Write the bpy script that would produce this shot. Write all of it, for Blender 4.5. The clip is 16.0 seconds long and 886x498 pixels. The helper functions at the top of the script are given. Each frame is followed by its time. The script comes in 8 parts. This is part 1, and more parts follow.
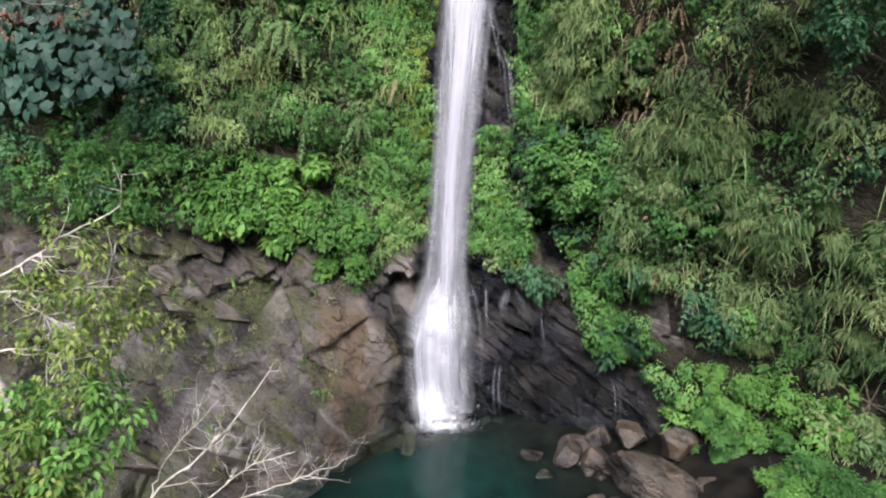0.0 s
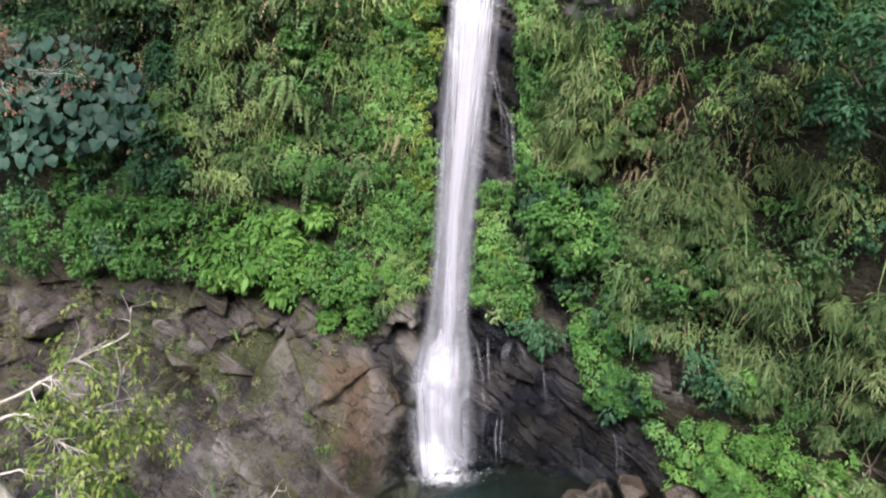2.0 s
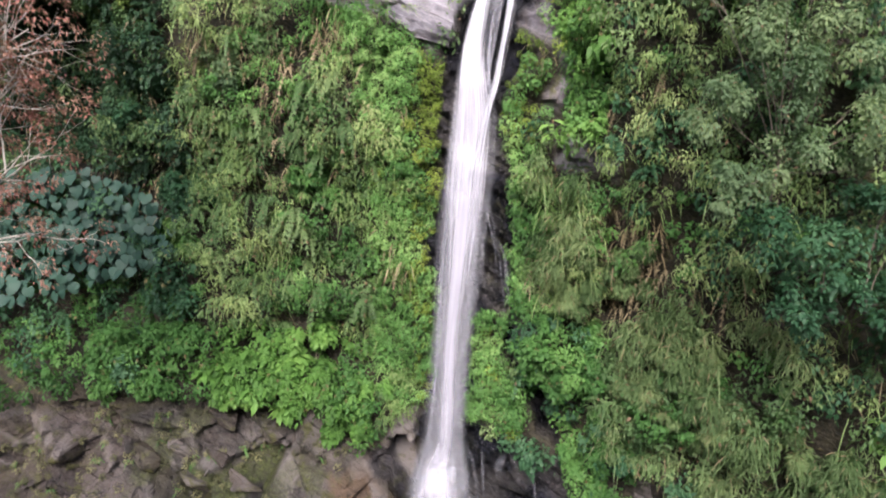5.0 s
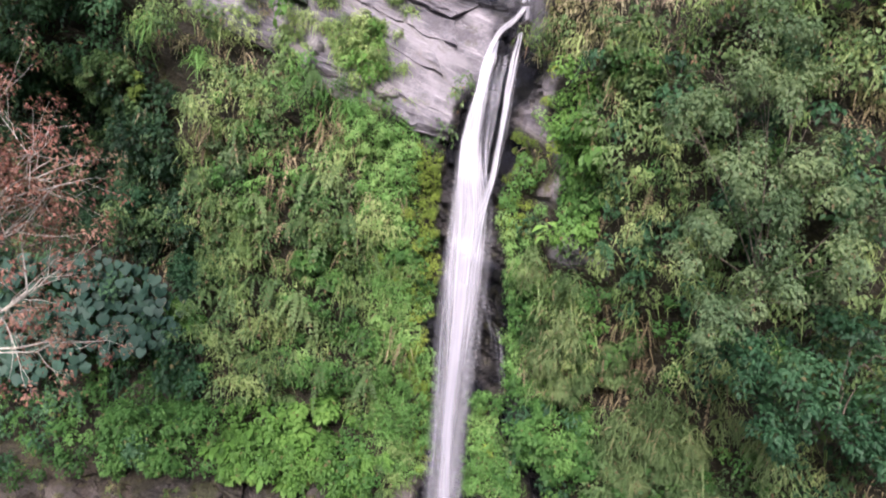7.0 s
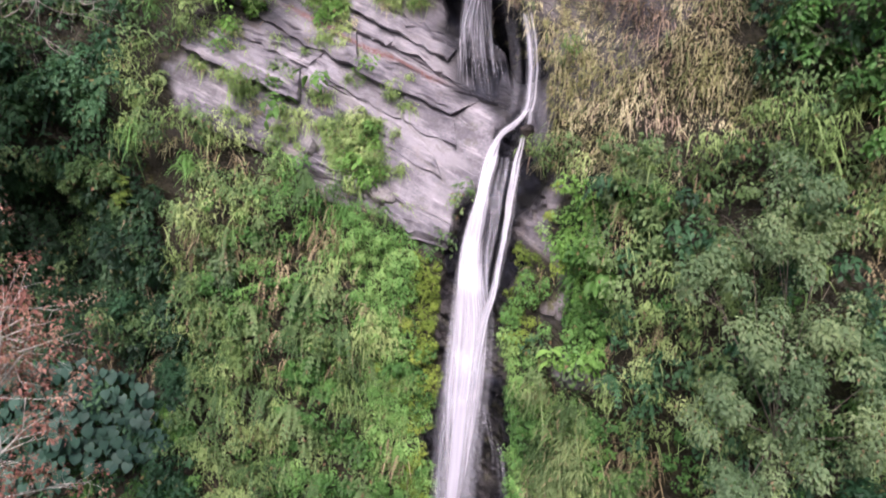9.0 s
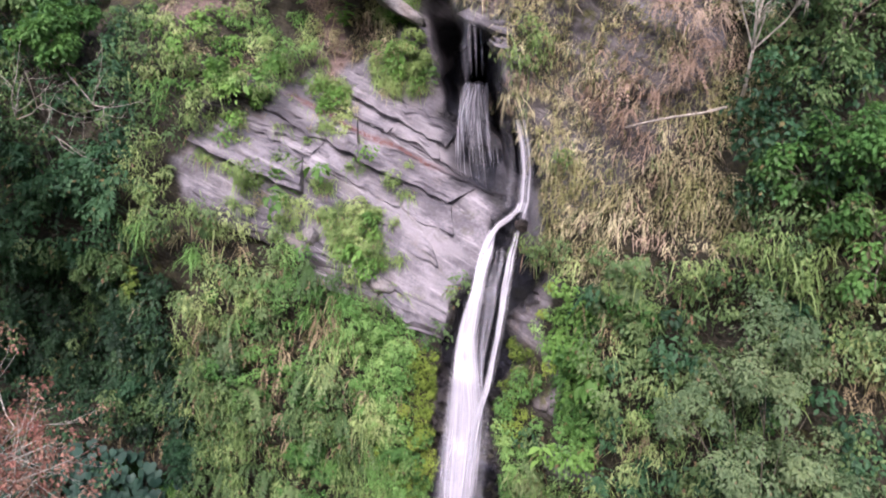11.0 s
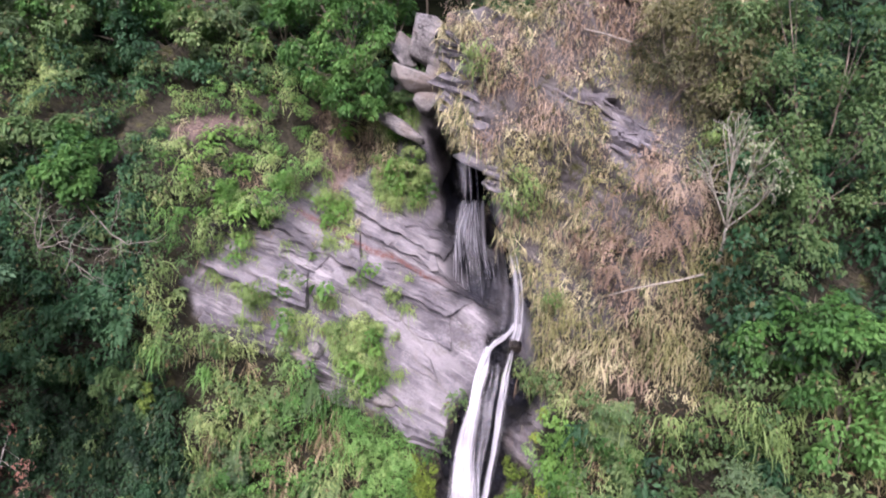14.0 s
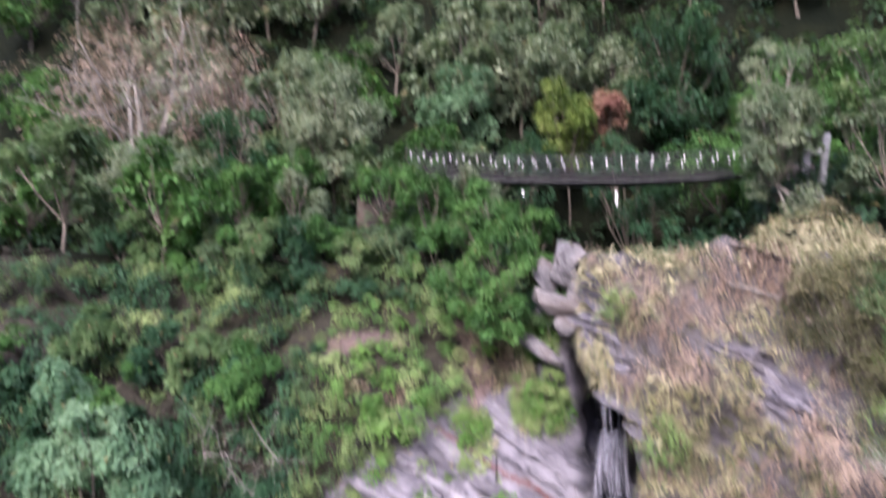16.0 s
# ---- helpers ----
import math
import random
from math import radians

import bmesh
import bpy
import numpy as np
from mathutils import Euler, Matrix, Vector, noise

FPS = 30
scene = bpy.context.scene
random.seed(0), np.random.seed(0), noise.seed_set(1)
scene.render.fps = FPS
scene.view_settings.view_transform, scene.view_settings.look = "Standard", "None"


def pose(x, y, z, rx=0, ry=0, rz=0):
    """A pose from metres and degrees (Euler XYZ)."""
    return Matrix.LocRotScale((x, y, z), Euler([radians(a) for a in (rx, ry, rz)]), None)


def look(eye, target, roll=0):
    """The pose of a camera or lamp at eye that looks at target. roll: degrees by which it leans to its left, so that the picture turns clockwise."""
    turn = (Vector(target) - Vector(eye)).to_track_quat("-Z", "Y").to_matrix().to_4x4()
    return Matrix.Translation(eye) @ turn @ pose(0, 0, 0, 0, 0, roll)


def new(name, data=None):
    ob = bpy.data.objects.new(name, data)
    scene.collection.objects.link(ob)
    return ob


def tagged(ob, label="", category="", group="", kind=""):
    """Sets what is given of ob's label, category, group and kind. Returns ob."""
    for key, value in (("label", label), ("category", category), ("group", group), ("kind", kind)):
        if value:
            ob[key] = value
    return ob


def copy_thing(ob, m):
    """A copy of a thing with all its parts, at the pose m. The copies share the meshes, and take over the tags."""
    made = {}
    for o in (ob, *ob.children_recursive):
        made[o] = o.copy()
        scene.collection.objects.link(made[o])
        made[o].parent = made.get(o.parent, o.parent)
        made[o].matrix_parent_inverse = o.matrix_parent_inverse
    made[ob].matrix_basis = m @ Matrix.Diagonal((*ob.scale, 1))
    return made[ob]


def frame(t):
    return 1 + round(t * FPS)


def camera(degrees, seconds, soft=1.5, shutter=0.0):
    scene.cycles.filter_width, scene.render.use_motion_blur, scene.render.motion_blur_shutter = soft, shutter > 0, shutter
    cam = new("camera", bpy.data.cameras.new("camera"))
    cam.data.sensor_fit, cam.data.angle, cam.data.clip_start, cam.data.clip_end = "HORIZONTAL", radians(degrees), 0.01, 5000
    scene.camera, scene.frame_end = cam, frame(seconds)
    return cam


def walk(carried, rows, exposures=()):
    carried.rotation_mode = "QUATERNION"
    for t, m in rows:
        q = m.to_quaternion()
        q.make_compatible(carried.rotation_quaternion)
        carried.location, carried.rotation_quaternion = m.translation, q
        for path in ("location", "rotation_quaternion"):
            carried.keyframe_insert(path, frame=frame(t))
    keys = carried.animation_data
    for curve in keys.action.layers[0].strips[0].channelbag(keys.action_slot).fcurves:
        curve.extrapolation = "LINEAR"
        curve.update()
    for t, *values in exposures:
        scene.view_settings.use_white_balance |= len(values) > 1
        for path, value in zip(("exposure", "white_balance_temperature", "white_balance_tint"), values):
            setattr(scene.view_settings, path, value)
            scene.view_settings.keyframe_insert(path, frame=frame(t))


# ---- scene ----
# A drone climbs in front of a tall forest waterfall. The pool's water lies at z = 1.0 m.
cam = camera(69.0, 16.0, soft=2.05, shutter=0.5)
PATH = [
    (0, (0.264, -1.642, 9.085), (0.212, 0.317, 8.689), 0.0),
    (0.5, (0.241, -1.452, 9.117), (0.188, 0.508, 8.722), 0.0),
    (1, (0.197, -1.325, 9.485), (0.148, 0.635, 9.094), 0.1),
    (1.5, (0.201, -1.392, 10.032), (0.151, 0.569, 9.643), 0.1),
    (2, (0.213, -1.469, 10.434), (0.159, 0.492, 10.046), 0.0),
    (2.5, (0.224, -1.58, 11.022), (0.171, 0.382, 10.637), 0.0),
    (3, (0.238, -1.676, 11.575), (0.185, 0.287, 11.195), 0.1),
    (3.5, (0.187, -1.787, 12.136), (0.142, 0.177, 11.761), 0.1),
    (4, (0.225, -1.841, 12.762), (0.178, 0.123, 12.384), 0.2),
    (6.5, (0.233, -2.184, 15.934), (0.189, -0.22, 15.558), 0.4),
    (7, (0.218, -2.229, 16.579), (0.176, -0.265, 16.201), 0.5),
    (7.5, (0.216, -2.128, 17.198), (0.172, -0.164, 16.822), 0.4),
    (8, (0.222, -1.774, 17.988), (0.175, 0.189, 17.611), 0.4),
    (8.5, (0.163, -1.284, 18.679), (0.123, 0.68, 18.306), 0.5),
    (9, (0.222, -0.87, 19.457), (0.177, 1.094, 19.083), 0.4),
    (11.5, (0.678, -0.961, 22.645), (0.592, 1.002, 22.27), 0.3),
    (12, (0.759, -0.997, 23.219), (0.664, 0.966, 22.845), 0.2),
    (12.5, (0.773, -1.042, 23.852), (0.678, 0.92, 23.477), 0.1),
    (13, (0.759, -1.111, 24.428), (0.667, 0.852, 24.059), 0.1),
    (13.5, (0.76, -1.174, 25.042), (0.669, 0.789, 24.672), 0.0),
    (14, (0.783, -1.251, 25.68), (0.692, 0.713, 25.312), -0.0),
    (14.5, (0.847, -1.29, 26.245), (0.751, 0.675, 25.882), -0.1),
    (15, (0.74, -1.412, 26.872), (0.547, 0.544, 26.506), 0.4),
    (15.5, (0.968, -1.35, 27.495), (0.613, 0.595, 27.192), 0.5),
    (16, (0.905, -1.496, 27.917), (0.378, 0.431, 28.019), 1.0),
]
EXPOSURES = [(0.0, 1.4, 6100, 13), (4.0, 1.38, 6300, 16), (8.0, 1.3, 6300, 24), (12.0, 1.22, 6150, 28), (15.0, 1.24, 6100, 29), (16.0, 1.36, 5900, 30)]
walk(cam, [(t, look(eye, target, roll)) for t, eye, target, roll in PATH], EXPOSURES)

# ---- daylight: bright overcast sky and a wide, weak sun ----
SUN_UP, SUN_TURN = 43.0, 188.0
sky_world = bpy.data.worlds.new("sky")
scene.world = sky_world
sky_world.use_nodes = True
sky_nodes = sky_world.node_tree
sky = sky_nodes.nodes.new("ShaderNodeTexSky")
sky.sky_type, sky.sun_disc = "NISHITA", False
sky.sun_elevation, sky.sun_rotation = radians(SUN_UP), radians(SUN_TURN)
sky.air_density, sky.dust_density = 1.0, 4.0
sky_nodes.links.new(sky.outputs[0], sky_nodes.nodes["Background"].inputs[0])
sky_nodes.nodes["Background"].inputs[1].default_value = 0.15
sun_data = bpy.data.lights.new("sun", "SUN")
sun_data.energy, sun_data.angle, sun_data.color = 2.0, radians(28), (1.0, 0.985, 0.96)
sun = new("sun", sun_data)
sun_dir = Vector((math.sin(radians(SUN_TURN)) * math.cos(radians(SUN_UP)), math.cos(radians(SUN_TURN)) * math.cos(radians(SUN_UP)), math.sin(radians(SUN_UP))))
sun.matrix_world = look((0, -10, 60), Vector((0, -10, 60)) - sun_dir)

# ---- materials ----
def shader(name):
    """A new node material: its tree, its Principled node and a function that adds and wires nodes."""
    m = bpy.data.materials.new(name)
    m.use_nodes = True
    tree = m.node_tree
    main = tree.nodes["Principled BSDF"]

    def add(kind, out=0, props=None, **ins):
        node = tree.nodes.new("ShaderNode" + kind)
        for key, value in (props or {}).items():
            setattr(node, key, value)
        for key, value in ins.items():
            slot = node.inputs[int(key[1:])] if key[0] == "i" and key[1:].isdigit() else node.inputs[key.replace("_", " ")]
            if isinstance(value, bpy.types.NodeSocket):
                tree.links.new(value, slot)
            else:
                slot.default_value = value
        return node.outputs[out]

    def ramp(fac, *stops):
        node = tree.nodes.new("ShaderNodeValToRGB")
        while len(node.color_ramp.elements) < len(stops):
            node.color_ramp.elements.new(0.5)
        for el, (at, col) in zip(node.color_ramp.elements, stops):
            el.position, el.color = at, (*col, 1) if len(col) == 3 else col
        tree.links.new(fac, node.inputs[0])
        return node.outputs[0]

    def wire(value, slot):
        tree.links.new(value, main.inputs[slot])

    return m, tree, main, add, ramp, wire


def maths(add, op, a, b):
    return add("Math", props={"operation": op}, i0=a, i1=b)


def mixed(add, fac, a, b):
    """Colour mix."""
    return add("Mix", 2, {"data_type": "RGBA"}, i0=fac, i6=a if isinstance(a, bpy.types.NodeSocket) else (*a, 1), i7=b if isinstance(b, bpy.types.NodeSocket) else (*b, 1))


def leaf_material(name, low, mid, high, gloss=0.52, through_light=0.36, old=(0.15, 0.13, 0.055), old_share=0.02, gain=(1.2, 1.15, 1.2)):
    """Foliage: colour by plant and by leaf, some leaves dead, light shining through."""
    m, tree, main, add, ramp, wire = shader(name)
    low, mid, high = [tuple(c * k for c, k in zip(col, gain)) for col in (low, mid, high)]
    tint = add("Attribute", 2, {"attribute_name": "tint"})
    island = add("NewGeometry", 8)
    place = add("NewGeometry", 0)
    wide = add("TexNoise", 0, Vector=place, Scale=0.55, Detail=3.0)
    fac = maths(add, "ADD", maths(add, "MULTIPLY", tint, 0.8), maths(add, "ADD", maths(add, "MULTIPLY", island, 0.14), 0.03))
    fac = maths(add, "ADD", fac, maths(add, "MULTIPLY", maths(add, "SUBTRACT", wide, 0.5), 0.8))
    col = ramp(fac, (0.08, low), (0.5, mid), (0.92, high))
    dead = maths(add, "GREATER_THAN", add("TexWhiteNoise", 0, {"noise_dimensions": "1D"}, W=maths(add, "MULTIPLY", island, 91.7)), 1.0 - old_share)
    col = mixed(add, dead, col, old)
    wire(col, "Base Color")
    main.inputs["Roughness"].default_value = gloss
    main.inputs["Specular IOR Level"].default_value = 0.22
    glow = add("BsdfTranslucent", 0, Color=mixed(add, 0.3, col, (0.16, 0.30, 0.06)))
    both = add("MixShader", 0, i0=through_light, i1=main.outputs[0], i2=glow)
    tree.links.new(both, tree.nodes["Material Output"].inputs[0])
    return m


LEAF = {
    "bright": leaf_material("bright_leaf", (0.05, 0.125, 0.025), (0.11, 0.25, 0.05), (0.2, 0.38, 0.085), gain=(0.98, 0.94, 0.98)),
    "creeper": leaf_material("creeper_leaf", (0.034, 0.095, 0.024), (0.072, 0.185, 0.046), (0.145, 0.3, 0.08), gain=(0.96, 0.94, 0.92)),
    "mid": leaf_material("mid_leaf", (0.036, 0.08, 0.03), (0.078, 0.15, 0.056), (0.165, 0.255, 0.105), old=(0.19, 0.12, 0.07), old_share=0.03, gain=(1.25, 1.14, 1.1)),
    "dark": leaf_material("dark_leaf", (0.016, 0.052, 0.023), (0.036, 0.104, 0.046), (0.078, 0.175, 0.076), gain=(0.95, 0.92, 0.95)),
    "grey": leaf_material("grey_leaf", (0.06, 0.105, 0.055), (0.115, 0.18, 0.095), (0.22, 0.29, 0.15), old=(0.22, 0.15, 0.09), old_share=0.02, gain=(1.0, 1.0, 0.9)),
    "pale": leaf_material("pale_grass_blade", (0.085, 0.135, 0.048), (0.165, 0.235, 0.09), (0.3, 0.36, 0.165), old=(0.25, 0.17, 0.11), old_share=0.03, gain=(1.32, 1.36, 1.2)),
    "bamboo": leaf_material("bamboo_leaf", (0.07, 0.125, 0.05), (0.145, 0.215, 0.095), (0.28, 0.34, 0.165), old=(0.32, 0.26, 0.15), old_share=0.05, gain=(0.94, 1.0, 0.87)),
    "grass": leaf_material("green_grass_blade", (0.045, 0.12, 0.03), (0.09, 0.21, 0.055), (0.175, 0.31, 0.10), gain=(1.65, 1.5, 1.5)),
    "straw": leaf_material("dry_grass_blade", (0.15, 0.13, 0.08), (0.32, 0.285, 0.185), (0.54, 0.49, 0.345), 0.65, 0.25, (0.12, 0.17, 0.065), 0.16, gain=(1.36, 1.36, 1.22)),
    "olive_grass": leaf_material("olive_grass_blade", (0.09, 0.1, 0.038), (0.2, 0.21, 0.085), (0.36, 0.35, 0.18), 0.6, 0.3, (0.36, 0.3, 0.19), 0.25),
    "red": leaf_material("withered_fern", (0.17, 0.115, 0.088), (0.31, 0.228, 0.175), (0.46, 0.365, 0.285), 0.7, 0.25, gain=(1.1, 1.08, 1.05)),
    "rust": leaf_material("rust_leaf", (0.16, 0.06, 0.045), (0.30, 0.125, 0.09), (0.42, 0.24, 0.16), 0.6, 0.25, gain=(0.95, 1.0, 1.05)),
    "moss": leaf_material("moss_tuft", (0.05, 0.08, 0.014), (0.11, 0.152, 0.026), (0.19, 0.235, 0.05), 0.8, 0.15, gain=(1.3, 1.35, 1.2)),
    "tan": leaf_material("dead_frond", (0.06, 0.048, 0.026), (0.15, 0.122, 0.07), (0.28, 0.235, 0.145), 0.7, 0.2, gain=(1.4, 1.36, 1.36)),
    "olive": leaf_material("olive_leaf", (0.05, 0.052, 0.026), (0.11, 0.108, 0.052), (0.2, 0.19, 0.1), 0.65, 0.25, gain=(1.1, 1.1, 1.1)),
    "ear": leaf_material("elephant_ear_leaf", (0.026, 0.07, 0.048), (0.048, 0.108, 0.078), (0.085, 0.16, 0.115), 0.55, 0.1, old_share=0.0, gain=(0.44, 0.5, 0.48)),
    # Grey-green leaf with the far slope's haze mixed into its colour.
    "haze": leaf_material("hazed_leaf", (0.045, 0.075, 0.042), (0.10, 0.135, 0.08), (0.2, 0.235, 0.15), old_share=0.03, gain=(1.85, 1.75, 1.75)),
    "soft": leaf_material("soft_tree_leaf", (0.05, 0.11, 0.055), (0.105, 0.2, 0.1), (0.2, 0.31, 0.17), gain=(1.4, 1.35, 1.4)),
    # Darkened copy of the dark leaf; the shade is in its colour.
    "deep": leaf_material("shade_darkened_leaf", (0.01, 0.028, 0.014), (0.022, 0.058, 0.028), (0.05, 0.1, 0.045), gain=(1.0, 1.0, 1.0)),
    "yellow": leaf_material("yellowing_leaf", (0.09, 0.14, 0.028), (0.18, 0.235, 0.05), (0.31, 0.33, 0.09), gain=(0.92, 1.0, 1.0)),
}


def rock_material(name, tones, rough, attributes=False, streak=0.5):
    """Stone with bedding streaks, stains, lichen and fine cracks; with attributes also wet and shade-dark, warm, pale
    and soil areas.
    """
    m, tree, main, add, ramp, wire = shader(name)
    place = add("NewGeometry", 0)
    turned = add("Mapping", 0, {"vector_type": "TEXTURE"}, Vector=place, Rotation=(0, radians(29), 0), Scale=(1.9, 1.0, 0.5))
    beds = add("TexNoise", 0, Vector=turned, Scale=1.6, Detail=8.0, Roughness=0.65)
    grain = add("TexNoise", 0, Vector=place, Scale=14.0, Detail=6.0, Roughness=0.7)
    stain = add("TexNoise", 0, Vector=place, Scale=0.9, Detail=5.0, Roughness=0.6)
    fac = maths(add, "ADD", maths(add, "MULTIPLY", beds, streak), maths(add, "ADD", maths(add, "MULTIPLY", grain, 0.35), maths(add, "MULTIPLY", stain, 0.65 - streak * 0.5)))
    col = ramp(fac, (0.42, tones[0]), (0.53, tones[1]), (0.64, tones[2]))
    ochre = ramp(stain, (0.49, (0, 0, 0)), (0.63, (1, 1, 1)))
    lichen = ramp(add("TexNoise", 0, Vector=place, Scale=2.6, Detail=8.0, Roughness=0.75), (0.52, (0, 0, 0)), (0.62, (1, 1, 1)))
    if attributes:
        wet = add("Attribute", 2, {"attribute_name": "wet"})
        warm = add("Attribute", 2, {"attribute_name": "warm"})
        pale = add("Attribute", 2, {"attribute_name": "pale"})
        soil = add("Attribute", 2, {"attribute_name": "soil"})
        moss = add("Attribute", 2, {"attribute_name": "moss"})
        col = mixed(add, pale, col, ramp(fac, (0.38, (0.05, 0.046, 0.051)), (0.5, (0.122, 0.113, 0.126)), (0.62, (0.235, 0.22, 0.24))))
        rust = add("Attribute", 2, {"attribute_name": "rust"})
        piece = add("ObjectInfo", 5)
        wash = add("TexNoise", 0, Vector=add("Mapping", 0, Vector=place, Scale=(1.0, 1.0, 0.35)), Scale=1.3, Detail=6.0, Roughness=0.65)
        col = mixed(add, maths(add, "MULTIPLY", pale, maths(add, "MULTIPLY", piece, 0.38)), col, (0.075, 0.068, 0.075))
        col = mixed(add, maths(add, "MULTIPLY", pale, ramp(wash, (0.5, (0, 0, 0)), (0.66, (0.75, 0.75, 0.75)))), col, (0.055, 0.052, 0.062))
        col = mixed(add, maths(add, "MULTIPLY", pale, ramp(wash, (0.34, (0.5, 0.5, 0.5)), (0.42, (0, 0, 0)))), col, (0.13, 0.10, 0.085))
        bands = add("TexNoise", 0, Vector=add("Mapping", 0, {"vector_type": "TEXTURE"}, Vector=place, Rotation=(0, radians(28), 0), Scale=(2.6, 1.0, 0.2)), Scale=1.2, Detail=6.0, Roughness=0.7, Distortion=0.3)
        col = mixed(add, maths(add, "MULTIPLY", pale, ramp(bands, (0.54, (0, 0, 0)), (0.68, (0.6, 0.6, 0.6)))), col, (0.05, 0.047, 0.056))
        broad = add("TexNoise", 0, Vector=turned, Scale=0.5, Detail=4.0, Roughness=0.55)
        col = mixed(add, maths(add, "MULTIPLY", pale, ramp(broad, (0.5, (0, 0, 0)), (0.6, (0.6, 0.6, 0.6)))), col, (0.26, 0.244, 0.258))
        col = mixed(add, maths(add, "MULTIPLY", pale, ramp(broad, (0.36, (0.6, 0.6, 0.6)), (0.46, (0, 0, 0)))), col, (0.07, 0.064, 0.076))
        col = mixed(add, maths(add, "MULTIPLY", pale, ramp(bands, (0.34, (0.7, 0.7, 0.7)), (0.44, (0, 0, 0)))), col, (0.34, 0.32, 0.335))
        film = add("TexNoise", 0, Vector=place, Scale=0.75, Detail=6.0, Roughness=0.7)
        dry = maths(add, "SUBTRACT", 1.0, pale)
        col = mixed(add, maths(add, "MULTIPLY", dry, ramp(film, (0.47, (0, 0, 0)), (0.58, (0.7, 0.7, 0.7)))), col, (0.036, 0.031, 0.018))
        col = mixed(add, maths(add, "MULTIPLY", dry, ramp(film, (0.38, (0.75, 0.75, 0.75)), (0.48, (0, 0, 0)))), col, (0.05, 0.039, 0.032))
        off = maths(add, "ADD", add("SeparateXYZ", 2, Vector=place), maths(add, "MULTIPLY", add("SeparateXYZ", 0, Vector=place), 0.46))
        off = maths(add, "ADD", maths(add, "SUBTRACT", off, 20.62), maths(add, "MULTIPLY", maths(add, "SUBTRACT", add("TexNoise", 0, Vector=place, Scale=0.9, Detail=5.0), 0.5), 0.7))
        rust = maths(add, "MULTIPLY", rust, ramp(maths(add, "ABSOLUTE", off, 0.0), (0.03, (1, 1, 1)), (0.13, (0, 0, 0))))
        col = mixed(add, maths(add, "MULTIPLY", rust, ramp(grain, (0.4, (0.3, 0.3, 0.3)), (0.55, (1, 1, 1)))), col, (0.115, 0.045, 0.036))
        col = mixed(add, maths(add, "MULTIPLY", warm, ramp(stain, (0.36, (0.15, 0.15, 0.15)), (0.56, (0.75, 0.75, 0.75)))), col, (0.104, 0.067, 0.041))
        mottle = add("TexNoise", 0, Vector=place, Scale=5.5, Detail=9.0, Roughness=0.78)
        col = mixed(add, maths(add, "MULTIPLY", dry, ramp(mottle, (0.56, (0, 0, 0)), (0.68, (0.45, 0.45, 0.45)))), col, (0.145, 0.118, 0.105))
        col = mixed(add, maths(add, "MULTIPLY", dry, ramp(mottle, (0.34, (0.5, 0.5, 0.5)), (0.44, (0, 0, 0)))), col, (0.006, 0.005, 0.0045))
        tone = add("Attribute", 2, {"attribute_name": "tone"})
        col = mixed(add, maths(add, "MULTIPLY", dry, ramp(tone, (0.1, (0.85, 0.85, 0.85)), (0.42, (0, 0, 0)))), col, (0.009, 0.008, 0.0075))
        col = mixed(add, maths(add, "MULTIPLY", dry, ramp(tone, (0.55, (0, 0, 0)), (0.9, (0.85, 0.85, 0.85)))), col, (0.185, 0.164, 0.153))
        veins = add("TexNoise", 0, Vector=add("Mapping", 0, {"vector_type": "TEXTURE"}, Vector=place, Rotation=(0, radians(44), 0), Scale=(4.0, 1.7, 0.42)), Scale=1.1, Detail=4.0, Distortion=1.2)
        col = mixed(add, maths(add, "MULTIPLY", ramp(veins, (0.60, (0, 0, 0)), (0.68, (1, 1, 1))), 0.7), col, (0.13, 0.12, 0.113))
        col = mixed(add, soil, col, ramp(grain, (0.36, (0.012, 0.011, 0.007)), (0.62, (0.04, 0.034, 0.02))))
        col = mixed(add, add("Attribute", 2, {"attribute_name": "earth"}), col, ramp(grain, (0.36, (0.075, 0.05, 0.042)), (0.62, (0.19, 0.138, 0.122))))
        # near-black for wet rock, and for the shade painted into the cleft
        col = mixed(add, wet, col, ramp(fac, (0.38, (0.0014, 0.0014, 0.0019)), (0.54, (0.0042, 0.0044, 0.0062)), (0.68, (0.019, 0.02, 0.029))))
        col = mixed(add, maths(add, "MULTIPLY", moss, lichen), col, (0.055, 0.055, 0.016))
        growth = add("Attribute", 2, {"attribute_name": "growth"})
        col = mixed(add, maths(add, "MULTIPLY", growth, ramp(mottle, (0.36, (0.25, 0.25, 0.25)), (0.55, (0.95, 0.95, 0.95)))), col, ramp(grain, (0.36, (0.014, 0.019, 0.006)), (0.62, (0.07, 0.08, 0.022))))
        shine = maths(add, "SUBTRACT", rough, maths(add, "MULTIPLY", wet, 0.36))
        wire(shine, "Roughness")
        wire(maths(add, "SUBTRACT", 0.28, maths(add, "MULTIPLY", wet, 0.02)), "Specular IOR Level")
    else:
        col = mixed(add, maths(add, "MULTIPLY", ochre, 0.5), col, (0.085, 0.052, 0.027))
        main.inputs["Roughness"].default_value = rough
        main.inputs["Specular IOR Level"].default_value = 0.25
    shaken = add("VectorMath", 0, {"operation": "ADD"}, i0=turned, i1=add("VectorMath", 0, {"operation": "SCALE"}, i0=add("TexNoise", 1, Vector=place, Scale=3.0, Detail=3.0), Scale=0.5))
    crack = add("TexVoronoi", 0, {"feature": "DISTANCE_TO_EDGE"}, Vector=shaken, Scale=1.5)
    crack = ramp(crack, (0.0, (0, 0, 0)), (0.045, (1, 1, 1)))
